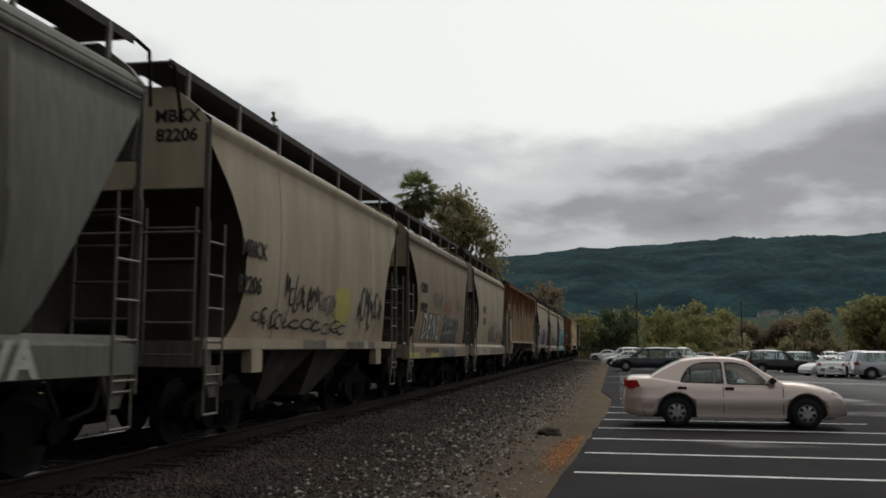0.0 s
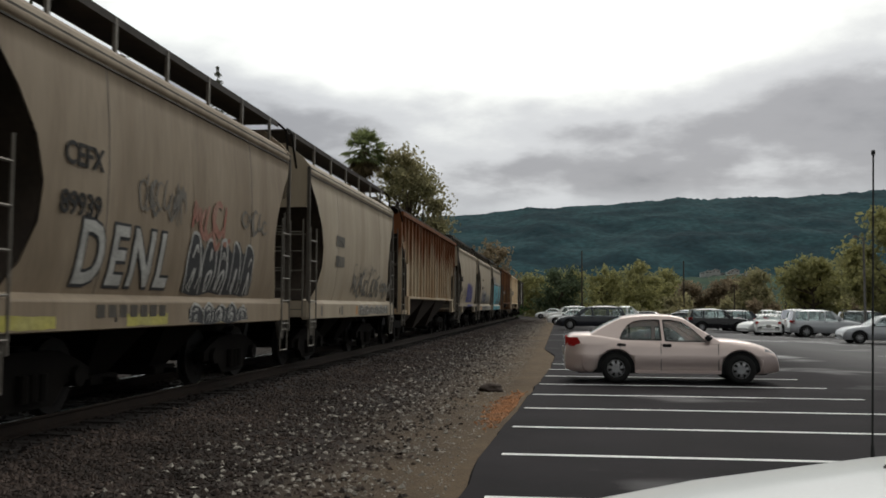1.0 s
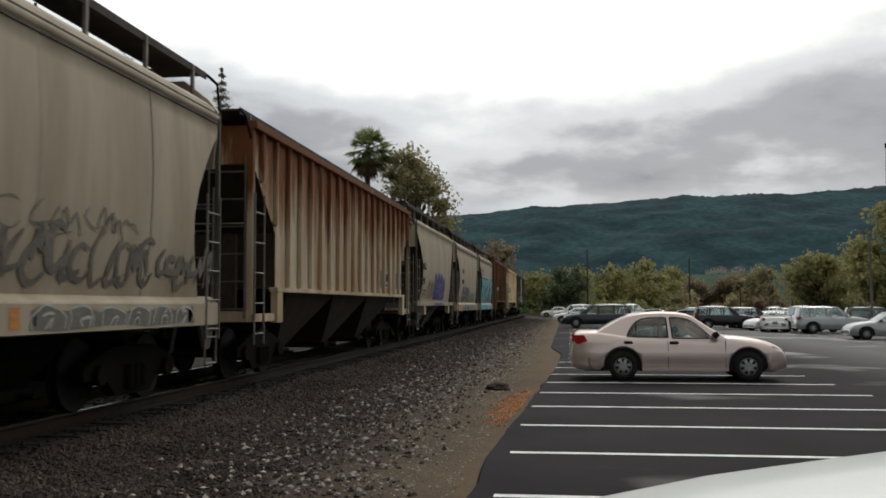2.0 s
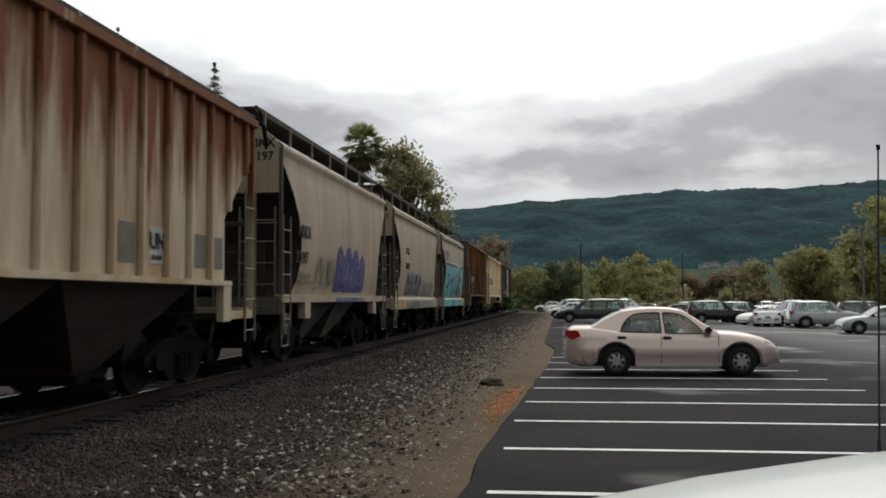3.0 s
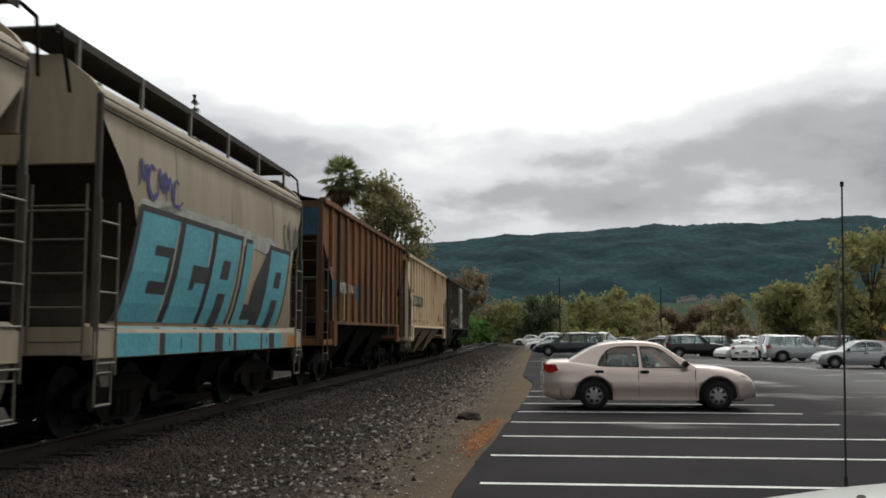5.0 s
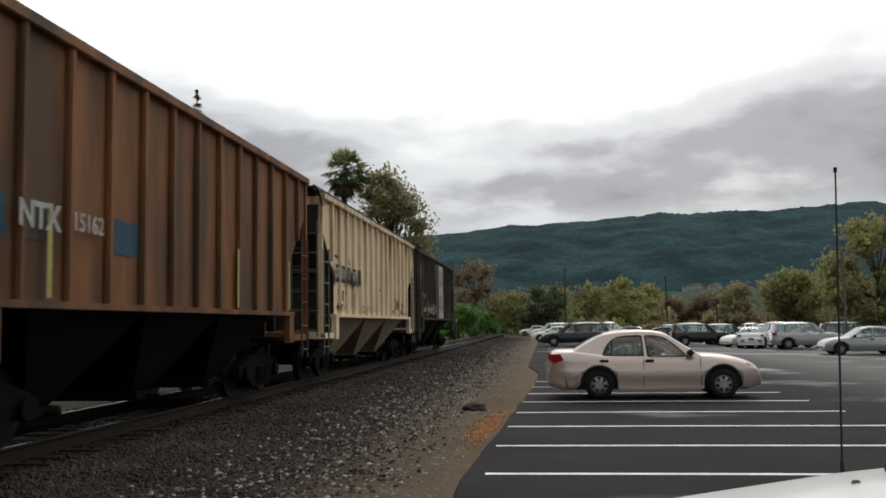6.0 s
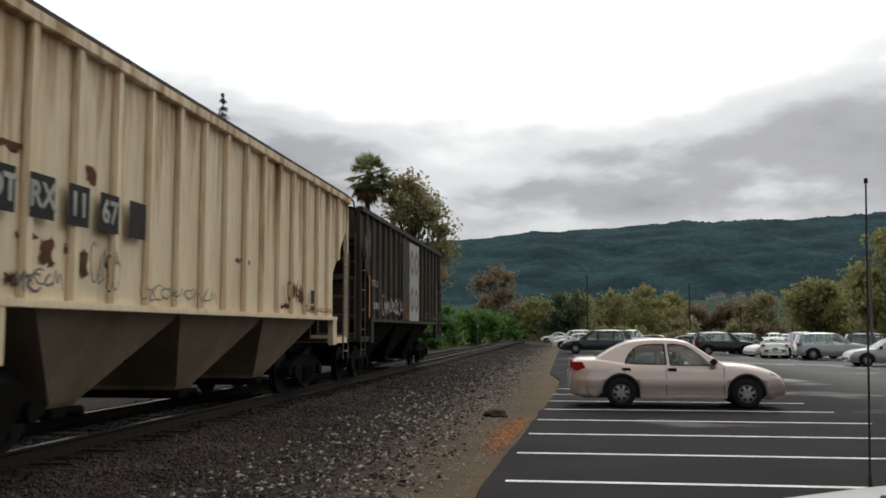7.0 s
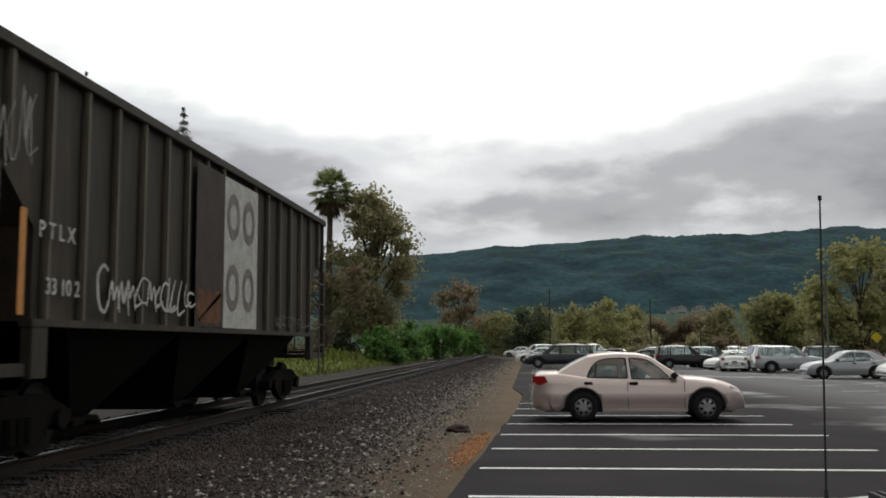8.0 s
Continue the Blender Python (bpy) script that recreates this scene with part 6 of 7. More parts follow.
# ---- lettering, graffiti and patches on the freight cars ----
def patch(car, y0, y1, z0, z1, material, name="paint_patch", x=1.556, ragged=0.0, seed=0, label="", lean=0.0):
    """A flat coat of paint with an uneven rim."""
    rng = random.Random(seed)
    bm = bmesh.new()
    n = 9
    rim = [(y0 + (y1 - y0) * i / n, z0) for i in range(n)] + [(y1, z0 + (z1 - z0) * i / n) for i in range(n)] + [(y1 - (y1 - y0) * i / n, z1) for i in range(n)] + [(y0, z1 - (z1 - z0) * i / n) for i in range(n)]
    vs = [bm.verts.new((x + side_bulge(z), y + lean * (z - z0) + rng.uniform(-1, 1) * ragged, z + rng.uniform(-1, 1) * ragged)) for y, z in rim]
    bm.faces.new(vs)
    return part(name, bm, M[material], car, label)


def side_bulge(z):
    return 0.0


def ribbon(path, weight, x):
    """One unbroken brush stroke along a smoothed path."""
    p = [Vector(q) for q in path]
    p = [p[0] * 2 - p[1]] + p + [p[-1] * 2 - p[-2]]
    pts = []
    for a, b, c, d in zip(p, p[1:], p[2:], p[3:]):
        for i in range(4):
            t = i / 4
            pts.append(0.5 * (2 * b + (c - a) * t + (2 * a - 5 * b + 4 * c - d) * t * t + (3 * b - a - 3 * c + d) * t ** 3))
    pts.append(p[-2])
    rows = []
    for i, q in enumerate(pts):
        d = pts[min(i + 1, len(pts) - 1)] - pts[max(i - 1, 0)]
        nv = Vector((-d.y, d.x)).normalized() * weight * 0.5 * (0.55 + 0.45 * math.sin(math.pi * (i + 0.8) / (len(pts) + 0.6)))
        rows.append([(x, q.x + nv.x, q.y + nv.y), (x, q.x - nv.x, q.y - nv.y)])
    bm = bmesh.new()
    grid(bm, rows)
    return bm


def scrawl(car, y0, y1, z0, z1, material, n, seed, x=1.562, weight=0.05, name="graffiti", label="", parent=None):
    """Loose looping strokes of spray paint or marker."""
    rng = random.Random(seed)
    w = (y1 - y0) / n
    for k in range(2 * n):
        c, h = y0 + w * (k * 0.5 + 0.5), z1 - z0
        top, bot = z1 - rng.uniform(0, 0.4) * h, z0 + rng.uniform(0, 0.35) * h
        c += rng.uniform(-0.2, 0.2) * w
        kind = rng.randrange(3)
        if kind == 0:
            pts = [(c + rng.uniform(0.25, 0.5) * w * math.cos(a), (top + bot) / 2 + 0.5 * (top - bot) * math.sin(a)) for a in [i * 4.9 / 6 + 0.9 for i in range(7)]]
        elif kind == 1:
            pts = [(c - 0.3 * w, bot + 0.1 * h), (c - 0.1 * w, top), (c + 0.02 * w, bot + 0.25 * h), (c + 0.22 * w, top - 0.1 * h), (c + 0.4 * w, bot)]
        else:
            pts = [(c + rng.uniform(-0.1, 0.3) * w, top + 0.05 * h), (c - 0.12 * w, (top + bot) / 2), (c + rng.uniform(-0.2, 0.2) * w, bot), (c + 0.45 * w, bot + 0.12 * h)]
        part(name, ribbon(pts, weight * rng.uniform(0.6, 1.15), x + 0.0007 * (k % 5)), M[material], parent or car, label)


def bars(car, y0, y1, z, h, material, n, x=1.562, name="lettering"):
    """Unreadable small writing as plain bars."""
    w = (y1 - y0) / n
    for k in range(n):
        part(name, new_box(x, x + 0.003, y0 + w * k, y0 + w * (k + 0.72), z - h / 2, z + h / 2), M[material], car)


BLOCK = dict(
    E=(((0, 0), (0, 1), (1, 1), (1, 0.72), (0.45, 0.72), (0.45, 0.62), (0.85, 0.62), (0.85, 0.38), (0.45, 0.38), (0.45, 0.26), (1, 0.26), (1, 0)), ()),
    G=(((0, 0), (0, 1), (1, 1), (1, 0.60), (0.45, 0.60), (0.45, 0.34), (0.62, 0.34), (0.62, 0.42), (1, 0.42), (1, 0)), ()),
    A=(((0, 0), (0.02, 1), (1, 1), (1, 0)), (((0.33, 0.50), (0.37, 0.72), (0.68, 0.72), (0.66, 0.50)), ((0.34, -0.03), (0.38, 0.34), (0.70, 0.34), (0.66, -0.03)))),
    L=(((0, 0), (0, 1), (0.48, 1), (0.48, 0.06), (1.25, 0.06), (1.25, 0)), ()),
)


def flat(car, pts, material, x, name="graffiti", label=""):
    bm = bmesh.new()
    bm.faces.new([bm.verts.new((x, y, z)) for y, z in pts])
    return part(name, bm, M[material], car, label)


def block_letter(car, ch, y0, y1, z0, z1, shear, fill, edge, x=1.560):
    """A square-shouldered spray letter: dark rim, coloured fill, dark counters and a white shine down one edge."""
    outline, holes = BLOCK[ch]

    def place(u, v, grow=0.0):
        v2 = v + (grow if v > 0.5 else 0) * 0.6
        return (y0 + (u + (grow if u > 0.5 else -grow)) * (y1 - y0) + shear * v2, z0 + v2 * (z1 - z0))
    flat(car, [place(u, v, 0.10) for u, v in ((0, 0), (0, 1), (1, 1), (1, 0))] if ch != "L" else [place(u, v, 0.08) for u, v in ((0, 0), (0, 1), (0.5, 1), (0.5, 0.25), (1.2, 0.25), (1.2, 0))], edge, x, label="charcoal graffiti rim")
    flat(car, [place(u, v) for u, v in outline], fill, x + 0.004, label="cyan block graffiti letter")
    for h in holes:
        flat(car, [place(u, v) for u, v in h], edge, x + 0.008)
    r = max(u for u, v in outline if v == 1)
    flat(car, [place(r - 0.05, 0.02), place(r - 0.04, 0.97), place(r, 0.97), place(r - 0.01, 0.02)] if ch != "G" else [place(r - 0.05, 0.62), place(r - 0.04, 0.97), place(r, 0.97), place(r, 0.62)], "chalk", x + 0.008)


def piece(car, y0, y1, z0, z1, fill, line, n, seed, x=1.558, weight=0.035, label="", accent=None):
    """A wild graffiti word: one ragged-topped field of colour with the letters' rims drawn over it."""
    rng = random.Random(seed)
    w, h = (y1 - y0) / n, z1 - z0
    top = []
    for k in range(n):
        peak = z1 - rng.uniform(0, 0.16) * h
        c = y0 + w * k
        top += [(c + 0.05 * w, peak - 0.22 * h), (c + 0.22 * w, peak - 0.05 * h), (c + rng.uniform(0.35, 0.6) * w, peak), (c + 0.72 * w, peak - 0.10 * h), (c + 0.90 * w, peak - 0.20 * h)]
    base = [(y1 - (y1 - y0) * i / 8, z0 + rng.uniform(-0.02, 0.03)) for i in range(9)]
    flat(car, top + base, fill, x, label=label)
    for k in range(n):
        c = y0 + w * k
        a, b2 = c + w * rng.uniform(0.02, 0.12), c + w * rng.uniform(0.82, 0.98)
        m1, t = c + w * rng.uniform(0.4, 0.6), top[5 * k + 2][1]
        paths = [[(a, z0 + 0.05 * h), (a + 0.04 * w, z0 + 0.5 * h), (a + 0.16 * w, t - 0.12 * h), (m1, t - 0.02 * h), (b2 - 0.1 * w, t - 0.18 * h), (b2, z0 + 0.45 * h), (b2 - 0.06 * w, z0 + 0.04 * h)],
                 [(m1 - 0.12 * w, z0 + 0.03 * h), (m1 - 0.05 * w, z0 + 0.35 * h), (m1 + 0.1 * w, z0 + 0.42 * h), (m1 + 0.08 * w, z0 + 0.05 * h)]]
        if rng.random() < 0.6:
            paths.append([(m1 - 0.1 * w, z0 + 0.55 * h), (m1, z0 + 0.72 * h), (m1 + 0.12 * w, z0 + 0.6 * h)])
        for q, path in enumerate(paths):
            path = [(y + rng.uniform(-0.09, 0.09) * w, z + rng.uniform(-0.06, 0.06) * h) for y, z in path]
            bm = ribbon(path, weight * rng.uniform(0.75, 1.25), x + 0.005 + 0.0006 * q)
            part("graffiti", bm, M[accent if accent and q == 2 else line], car)


# A: repainted patches and letters on the sill
patch(A, ha - 3.6, ha - 2.35, 2.0, 3.75, "hopper_grime", x=1.558)
patch(A, ha - 4.6, ha - 2.3, 1.45, 2.5, "hopper_grime", x=1.548, seed=2)
piece(A, ha - 5.6, ha - 2.6, 1.42, 1.95, "tag_dark", "chalk", 4, 3)
letters("OVA", 0.42, M["chalk"], A, (1.532, ha - 2.35, 1.1), bold=0.02, width=1.25, name="sill_lettering")
# B
face(B, "MBKX", -hb + 1.5, 2.52, 0.33, "ink", 1.566, bold=0.004), face(B, "82206", -hb + 1.42, 2.04, 0.33, "ink", 1.566, bold=0.004)
for s, t in ((4.04, "MBKX"), (3.80, "82206")):
    letters(t, 0.22, M["ink"], B, (1.08, -hb + 0.115, s), turn=(90, 0, 0), bold=0.006)
scrawl(B, -2.35, -0.75, 1.75, 2.35, "ink", 5, 21, weight=0.055, label="black spray scrawl")
scrawl(B, -0.7, 0.15, 1.75, 2.2, "tag_grey", 3, 25, weight=0.05, label="dark grey spray scrawl")
scrawl(B, 1.7, 3.3, 1.55, 2.4, "tag_dark", 4, 22, weight=0.075, label="dark grey spray scrawl")
scrawl(B, -3.5, -2.0, 1.45, 1.85, "ink", 4, 23, weight=0.035)
scrawl(B, -1.9, 0.9, 1.42, 1.72, "tag_dark", 4, 24, weight=0.04)
for k in range(7):
    a = k * math.tau / 7
    flat(B, [(0.72 + 0.22 * math.cos(a) + (0.34 + 0.05 * math.sin(3 * q + k)) * math.cos(q * math.tau / 14), 1.96 + 0.10 * math.sin(a) + (0.25 + 0.03 * math.cos(2 * q + k)) * math.sin(q * math.tau / 14)) for q in range(14)], "tag_yellow", 1.556 + 0.0008 * k, name="paint_patch", label="yellow sprayed patch" if k == 0 else "")
for y0, y1 in ((-1.4, -0.2), (1.0, 2.2), (2.5, 3.0)):
    patch(B, y0, y1, 1.20, 1.33, "tag_grey", x=1.534, ragged=0.01, seed=int(y1 * 10))
# C
face(C, "CEFX", -hc + 1.8, 2.72, 0.33, "ink", 1.566, bold=0.006), face(C, "89939", -hc + 1.78, 2.22, 0.33, "ink", 1.566, bold=0.006)
for k, (ch, y) in enumerate((("D", 2.05), ("E", 2.65), ("N", 3.25), ("L", 3.85))):
    letters(ch, 0.92, M["tag_dark"], C, (1.558, -hc + y, 1.72), bold=0.055, width=0.85, shear=0.1, name="graffiti_outline")
    letters(ch, 0.92, M["chalk"], C, (1.563, -hc + y, 1.72), bold=0.02, width=0.85, shear=0.1, name="graffiti_letter", label="white graffiti letter")
piece(C, -0.1, 2.6, 1.36, 2.2, "tag_dark", "chalk", 5, 31, weight=0.045, label="charcoal graffiti word with a white outline")
piece(C, 0.0, 2.3, 0.96, 1.24, "tag_dark", "chalk", 5, 32, x=1.529, weight=0.035)
scrawl(C, -hc + 4.5, -hc + 5.9, 2.0, 2.75, "tag_red", 3, 33, weight=0.12, label="faded red spray scrawl")
scrawl(C, -hc + 3.0, -hc + 4.3, 2.2, 2.8, "tag_grey", 5, 34, weight=0.05)
scrawl(C, -hc + 6.5, -hc + 7.6, 2.3, 2.75, "tag_grey", 3, 35, weight=0.06)
for y in (0.3, 2.9, 5.2):
    patch(C, -hc + y, -hc + y + 1.1, 0.97, 1.1, "tag_yellow", x=1.528, ragged=0.01, seed=int(y * 10))
bars(C, -hc + 2.2, -hc + 4.0, 1.14, 0.14, "hopper_grime", 7, 1.528)
# D
bars(D, -hd + 2.15, -hd + 2.95, 2.62, 0.24, "tag_grey", 4), bars(D, -hd + 2.15, -hd + 3.0, 2.18, 0.24, "tag_grey", 5)
scrawl(D, -hd + 3.9, -hd + 8.9, 1.42, 2.05, "tag_grey", 10, 41, weight=0.10, label="faint grey spray scrawl")
scrawl(D, -hd + 4.0, -hd + 6.5, 1.9, 2.3, "tag_grey", 4, 42, weight=0.03)
piece(D, -0.1, 3.7, 0.98, 1.22, "tag_grey", "chalk", 6, 43, x=1.529, weight=0.03)
for y in (1.0, 2.8, 4.3, 8.2):
    patch(D, -hd + y, -hd + y + 0.16, 1.0, 1.2, "orange" if y in (4.3,) else "tag_grey", x=1.529)
# E
for k, (y, m) in enumerate(((2.95, "tag_grey"), (3.75, "chalk"), (5.15, "tag_grey"), (5.8, "tag_grey"))):
    patch(E_, y - 0.2, y + 0.2, 1.68, 2.14, m, x=1.478, name="stencil_panel")
letters("UN", 0.28, M["ink"], E_, (1.484, 3.75, 1.95), bold=0.008)
bars(E_, 3.6, 3.9, 1.76, 0.06, "ink", 3, 1.482)
letters("MBKX", 0.22, M["ink"], F_, (1.08, -hf + 0.115, 4.04), turn=(90, 0, 0), bold=0.006)
letters("82197", 0.22, M["ink"], F_, (1.08, -hf + 0.115, 3.80), turn=(90, 0, 0), bold=0.006)
# F
face(F_, "MBKX", -hf + 1.44, 2.53, 0.33, "ink", 1.566, bold=0.004), face(F_, "82197", -hf + 1.32, 2.03, 0.33, "ink", 1.566, bold=0.004)
bars(F_, -hf + 1.2, -hf + 2.0, 1.72, 0.07, "tag_grey", 6, 1.53), bars(F_, -hf + 1.2, -hf + 1.9, 1.6, 0.06, "tag_grey", 5, 1.52)
piece(F_, -0.95, 2.1, 1.40, 2.48, "tag_blue", "tag_violet", 4, 51, weight=0.055, label="violet-blue graffiti word", accent="tag_red")
scrawl(F_, -0.8, 1.9, 1.45, 2.2, "chalk", 5, 55, x=1.568, weight=0.022)
piece(F_, -0.95, 2.05, 1.20, 1.335, "tag_blue", "chalk", 5, 52, x=1.535, weight=0.03)
scrawl(F_, -hf + 2.3, -hf + 4.0, 1.45, 2.2, "tag_grey", 6, 53, weight=0.05)
scrawl(F_, -hf + 1.9, -hf + 3.2, 1.5, 1.8, "rust_paint", 3, 54, weight=0.06)
# G
face(G, "CEFX", -hg + 2.3, 2.78, 0.28, "ink", 1.566, bold=0.004), face(G, "85870", -hg + 2.3, 2.3, 0.28, "ink", 1.566, bold=0.004)
for z, t in ((3.98, "CEFX"), (3.74, "85870")):
    letters(t, 0.22, M["ink"], G, (1.08, -hg + 0.115, z), turn=(90, 0, 0))
piece(G, -2.75, 0.45, 1.38, 2.2, "tag_dark", "chalk", 4, 61, weight=0.085, label="charcoal graffiti word with a broad white outline", accent="tag_violet")
piece(G, 0.7, 3.4, 1.38, 2.0, "tag_grey", "chalk", 4, 65, weight=0.07, label="faded grey graffiti word with a white outline")
scrawl(G, -hg + 2.2, -hg + 4.6, 1.5, 2.3, "tag_blue", 5, 64, x=1.568, weight=0.025)
piece(G, -2.7, 0.6, 0.95, 1.25, "tag_dark", "chalk", 5, 63, x=1.529, weight=0.06)
piece(G, 0.7, 3.5, 0.95, 1.24, "tag_grey", "chalk", 5, 66, x=1.529, weight=0.05)
patch(G, -hg + 1.2, -hg + 1.9, 0.98, 1.2, "orange", x=1.529, ragged=0.02)
# H: large letters carried down over the sill
for k in range(9):
    flat(H, [(-2.6 + 0.53 * k + 0.95 * math.cos(q * math.tau / 12) + 0.05 * math.sin(5 * q + k), 2.80 + 0.15 * math.sin(q * math.tau / 12) + 0.03 * math.sin(3 * q + k)) for q in range(12)], "chalk", 1.5545 + 0.0004 * k, label="white overspray behind the letters" if k == 0 else "")
flat(H, [(0.85, 1.37), (1.15, 2.05), (2.1, 2.85), (2.2, 1.37)], "tag_dark", 1.559)
for ch, y0, y1 in (("E", -3.85, -2.65), ("G", -2.45, -1.35), ("A", -1.18, -0.05), ("L", 0.26, 0.98), ("A", 1.66, 2.86)):
    block_letter(H, ch, y0, y1, 1.37, 2.74, 0.44, "tag_cyan", "tag_dark")
for y0, y1, m in ((-4.0, -2.75, "tag_cyan"), (-2.75, -2.55, "tag_dark"), (-2.55, -1.35, "tag_cyan"), (-1.35, -1.22, "tag_dark"), (-1.22, -0.68, "tag_cyan"), (-0.68, -0.3, "tag_dark"), (-0.3, 0.18, "tag_cyan"), (0.18, 0.34, "tag_dark"), (0.34, 1.63, "tag_cyan"), (1.63, 1.75, "tag_dark"), (1.75, 2.15, "tag_cyan"), (2.15, 2.5, "tag_dark"), (2.5, 3.0, "tag_cyan")):
    patch(H, y0, y1, 0.955, 1.23, m, x=1.529, seed=int(y0 * 100))
    # the letters run on over the bevel of the sill
    bm = bmesh.new()
    bm.faces.new([bm.verts.new(v) for v in ((1.529, y0, 1.23), (1.529, y1, 1.23), (1.43, y1 + 0.01, 1.306), (1.43, y0 + 0.01, 1.306))])
    part("graffiti", bm, M[m], H)
    if m == "tag_cyan":
        patch(H, y1 - 0.05, y1, 0.96, 1.24, "chalk", x=1.533)
patch(H, hh - 1.15, hh - 0.55, 0.98, 1.18, "orange", x=1.529, ragged=0.03, seed=3)
scrawl(H, hh - 1.6, hh - 0.7, 2.7, 3.4, "tag_grey", 3, 71, weight=0.07)
scrawl(H, -hh + 0.9, -hh + 2.2, 2.9, 3.4, "tag_blue", 3, 72, weight=0.06)
# I
part("end_panel", new_box(-1.42, 1.42, -hi + 0.09, -hi + 0.118, 3.48, 4.12), M["blue_panel"], I, "blue painted end panel")
letters("INT", 0.30, M["chalk"], I, (0.72, -hi + 0.085, 3.92), turn=(90, 0, 0), bold=0.012)
patch(I, -4.52, -3.9, 2.12, 2.55, "hopper_grime", x=1.4785, ragged=0.01, seed=11)
face(I, "NTX", -4.18, 2.34, 0.36, "chalk", 1.553, bold=0.012), face(I, "15162", -3.2, 2.36, 0.28, "chalk", 1.553, bold=0.004)
patch(I, -hi + 1.3, -hi + 1.75, 2.1, 2.5, "blue_panel", x=1.478, ragged=0.03, seed=1), patch(I, -hi + 3.9, -hi + 4.6, 2.1, 2.5, "blue_panel", x=1.478, ragged=0.03, seed=2)
for y in (2.35, 8.1, 11.1):
    patch(I, -hi + y, -hi + y + 0.09, 1.55, 2.5, "tag_yellow", x=1.549, name="reflective_strip")
for y in (2.0, 2.9, 3.8):
    for z in (3.2,):
        letters("E", 0.72, M["faint"], I, (1.4765, y, z), bold=0.035, name="ghost_letter", label="ghost of an old painted letter")
# J
for y, t in ((-5.93, "DT"), (-5.28, "RX"), (-4.62, "11"), (-3.98, "67"), (-3.32, "")):
    patch(J, y - 0.21, y + 0.21, 2.28, 2.70, "ink", x=1.552, name="number_panel")
    if t:
        face(J, t, y, 2.49, 0.34, "chalk", 1.556, bold=0.01)
part("end_panel", new_box(0.15, 1.42, -hj + 0.09, -hj + 0.118, 3.30, 3.98), M["ink"], J, "black end panel")
letters("DTRX", 0.27, M["chalk"], J, (0.78, -hj + 0.085, 3.80), turn=(90, 0, 0), bold=0.01)
letters("1167", 0.27, M["chalk"], J, (0.78, -hj + 0.085, 3.47), turn=(90, 0, 0), bold=0.01)
for k, (y, z, w, h) in enumerate(((-5.05, 1.98, 0.12, 0.26), (-4.4, 1.92, 0.12, 0.28), (-4.25, 2.86, 0.1, 0.16), (-5.4, 2.1, 0.16, 0.05), (-4.6, 2.05, 0.14, 0.05), (3.6, 1.85, 0.12, 0.22), (2.6, 1.66, 0.25, 0.07), (4.5, 1.66, 0.2, 0.08), (-5.6, 1.7, 0.12, 0.1), (0.4, 2.3, 0.3, 0.04), (-5.7, 2.9, 0.25, 0.05))):
    patch(J, y - w, y + w, z - h / 2, z + h / 2, "oxide", x=1.478, ragged=0.035, seed=80 + k, name="rust_stain")
scrawl(J, -4.35, -3.75, 1.6, 2.2, "ink", 3, 85, x=1.555, weight=0.02), scrawl(J, -5.8, -5.0, 1.58, 1.85, "tag_grey", 3, 86, x=1.555, weight=0.03)
scrawl(J, 2.3, 3.4, 1.7, 2.15, "oxide", 3, 88, x=1.555, weight=0.05), patch(J, 4.0, 4.26, 1.74, 2.0, "ink", x=1.555, name="stencil_panel"), scrawl(J, 3.5, 5.6, 1.57, 1.7, "oxide", 6, 89, x=1.555, weight=0.02)
scrawl(J, -3.4, -1.0, 1.58, 1.8, "tag_grey", 7, 87, x=1.555, weight=0.02)
# K
patch(K, -0.28, 1.55, 1.53, 4.0, "chalk", x=1.551, name="white_panel", label="white painted panel")
def panel_ring(y, z):
    """A worn oval painted mark."""
    b = bmesh.new()
    grid(b, [[(1.557, y + r_ * math.cos(a), z + 1.15 * r_ * math.sin(a)) for r_ in (0.19, 0.34)] for a in np.linspace(0, math.tau, 19)])
    part("panel_mark", b, M["tag_grey"], K, "grey mark on the white panel")


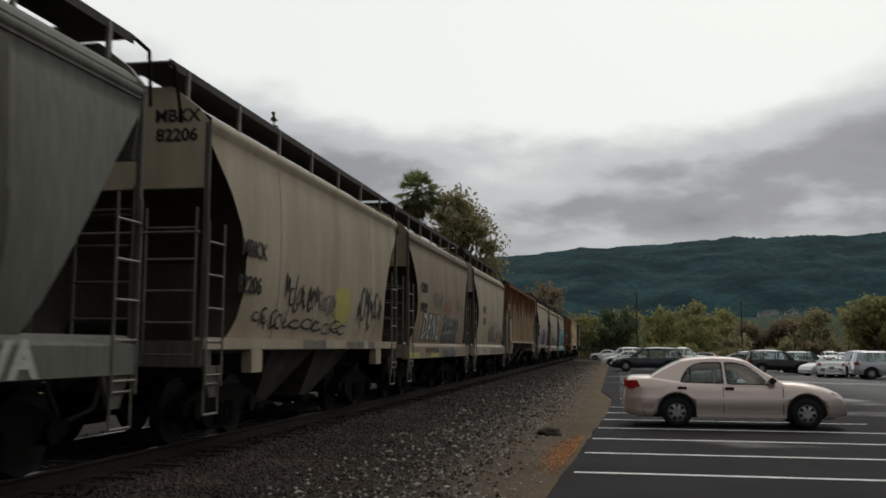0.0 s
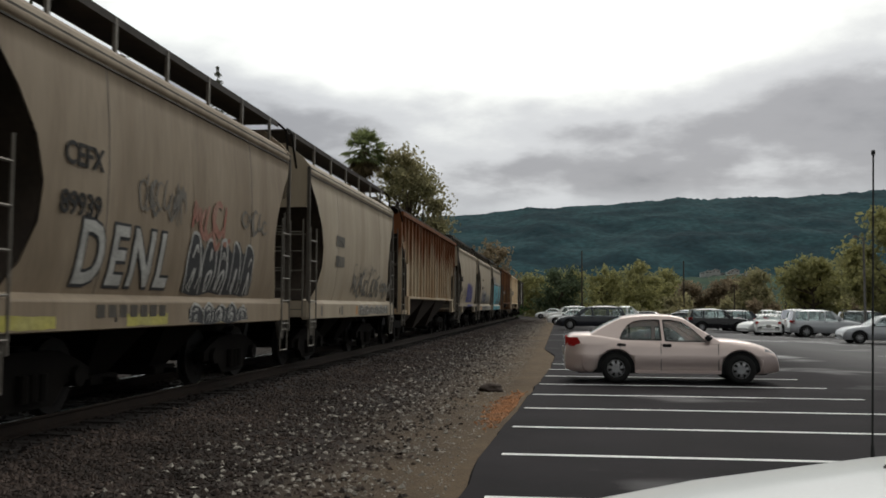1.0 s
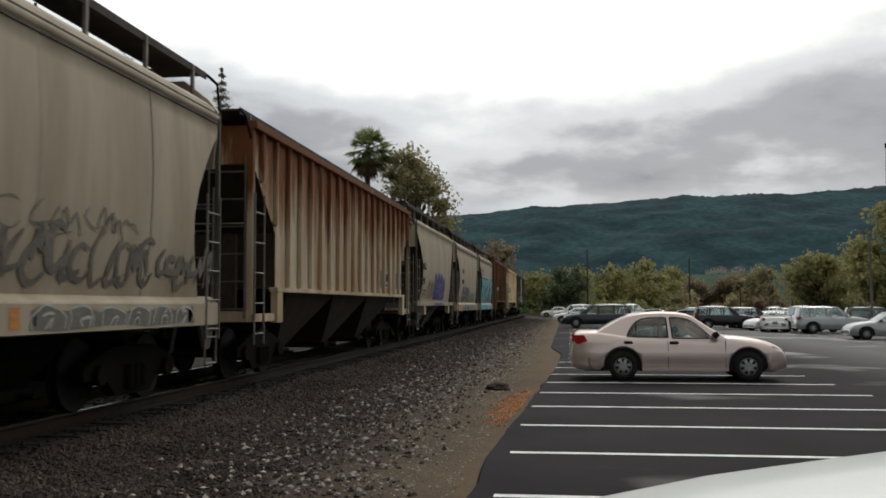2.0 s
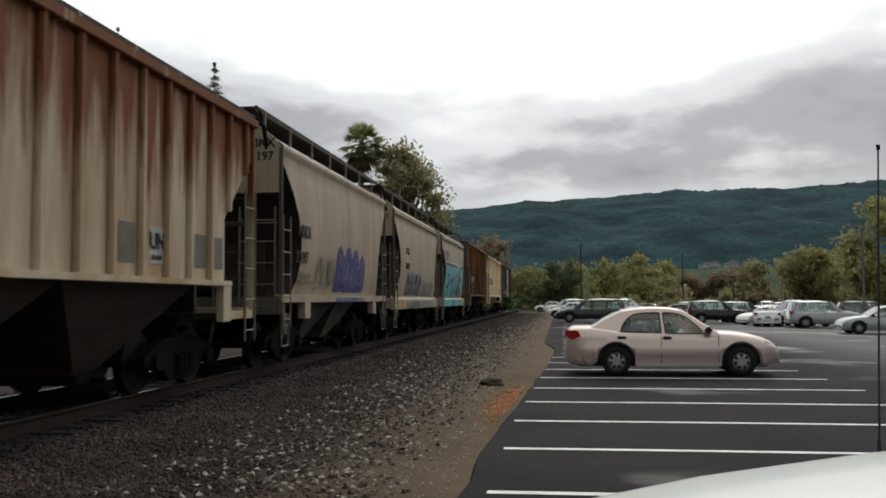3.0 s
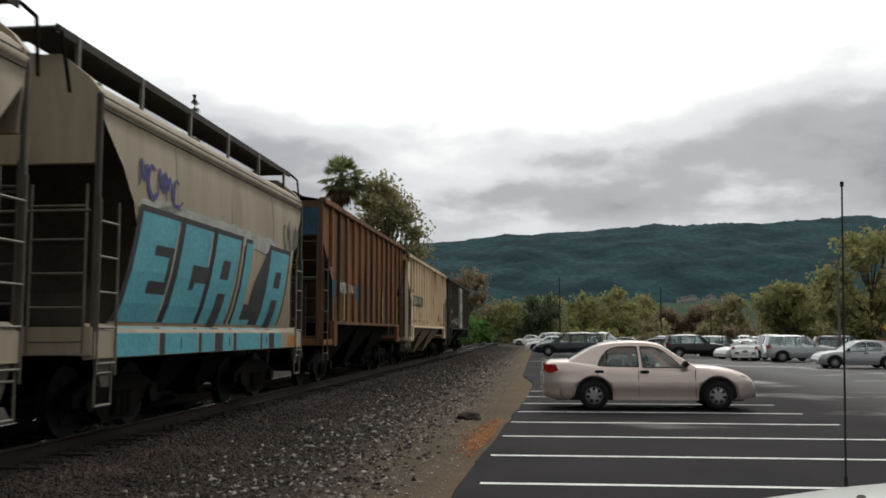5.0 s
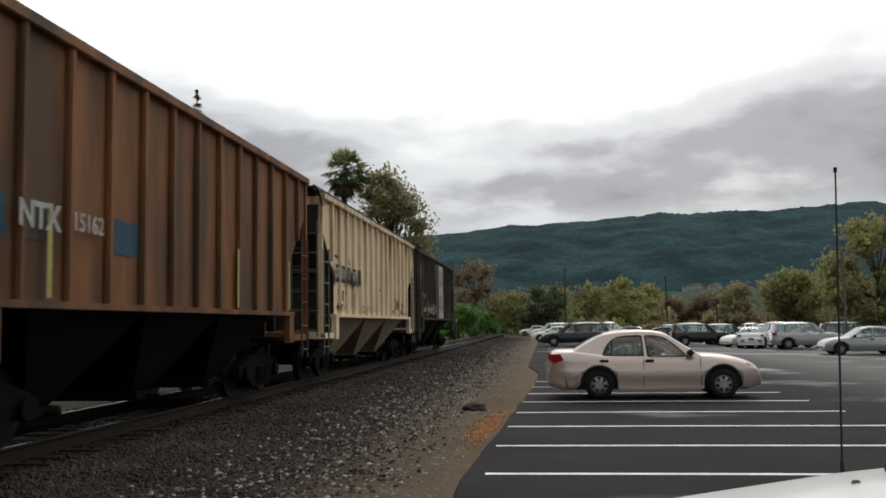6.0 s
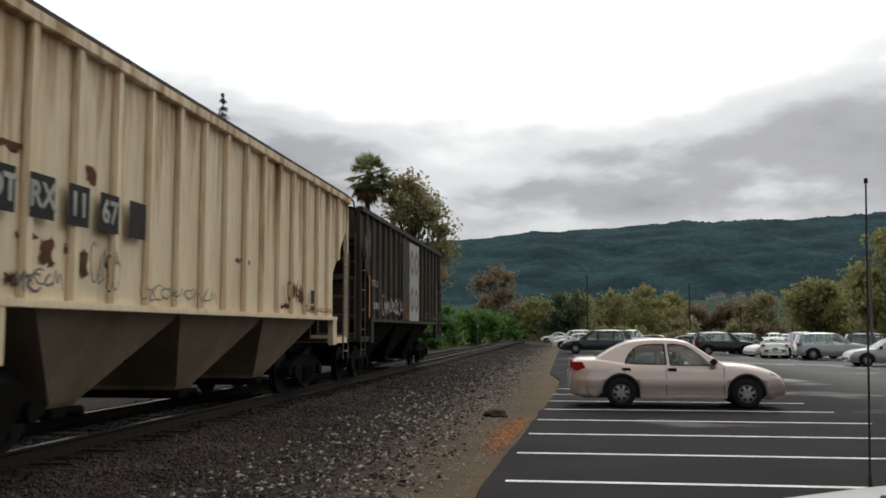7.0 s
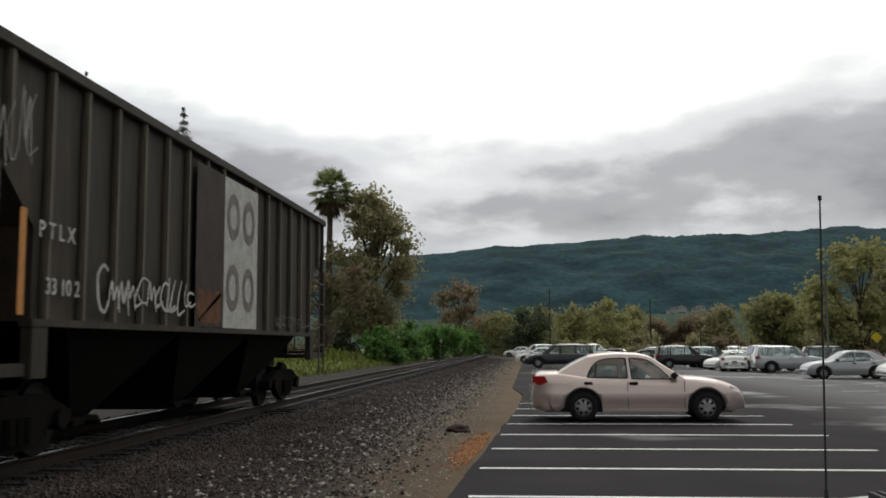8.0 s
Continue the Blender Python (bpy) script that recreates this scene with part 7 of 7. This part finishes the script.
for z in (3.38, 2.2):
    for y in (0.17, 1.02):
        panel_ring(y, z)
patch(K, -1.55, -0.3, 1.53, 4.0, "slope", x=1.551, name="brown_panel", ragged=0.0)
patch(K, -1.45, -0.4, 1.6, 2.1, "oxide", x=1.554, name="rust_stain", ragged=0.06, seed=9)
face(K, "P T L X", -5.6, 2.42, 0.24, "chalk", 1.556, bold=0.004), face(K, "33 10 2", -5.45, 1.85, 0.24, "chalk", 1.556, bold=0.004)
patch(K, -6.32, -6.2, 1.55, 2.6, "orange", x=1.552, name="reflective_strip")
scrawl(K, -4.75, -1.65, 1.60, 2.2, "chalk", 7, 91, x=1.556, weight=0.05, label="white marker scrawl")
scrawl(K, 2.6, 6.5, 1.6, 1.85, "tag_grey", 8, 92, x=1.556, weight=0.02)
scrawl(K, -6.9, -6.2, 2.9, 3.8, "chalk", 2, 94, x=1.556, weight=0.018)


# paint on the bulging cars follows the curve of the side sheets
KNOTS = [(1.32, 1.40), (1.6, 1.475), (2.0, 1.53), (2.4, 1.55), (2.8, 1.555), (3.2, 1.54), (3.6, 1.51), (3.82, 1.48)]


def hug(ob):
    bm = bmesh.new()
    bm.from_mesh(ob.data)
    for z, _ in KNOTS:
        bmesh.ops.bisect_plane(bm, geom=bm.verts[:] + bm.edges[:] + bm.faces[:], plane_co=(0, 0, z), plane_no=(0, 0, 1))
    for v in bm.verts:
        v.co.x = float(np.interp(v.co.z, [k for k, _ in KNOTS], [x for _, x in KNOTS])) + max(v.co.x - 1.55, 0.005) + 0.003
    bm.to_mesh(ob.data)
    bm.free()


for car in (A, B, C, D, F_, G, H):
    for ob in car.children_recursive:
        if ob.name.split(".")[0] in ("lettering", "graffiti", "graffiti_glow", "graffiti_outline", "graffiti_letter", "letter_shape", "fill", "paint_patch"):
            xs = [v.co.x for v in ob.data.vertices]
            if min(xs) > 1.54 and min(v.co.z for v in ob.data.vertices) > 1.25:
                hug(ob)

SPEED = 14.25


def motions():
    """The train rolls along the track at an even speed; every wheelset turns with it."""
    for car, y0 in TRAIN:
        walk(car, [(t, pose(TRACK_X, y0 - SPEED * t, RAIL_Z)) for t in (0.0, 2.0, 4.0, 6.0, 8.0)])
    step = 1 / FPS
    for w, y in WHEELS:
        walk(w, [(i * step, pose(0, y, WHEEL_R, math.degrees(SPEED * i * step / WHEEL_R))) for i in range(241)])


motions()
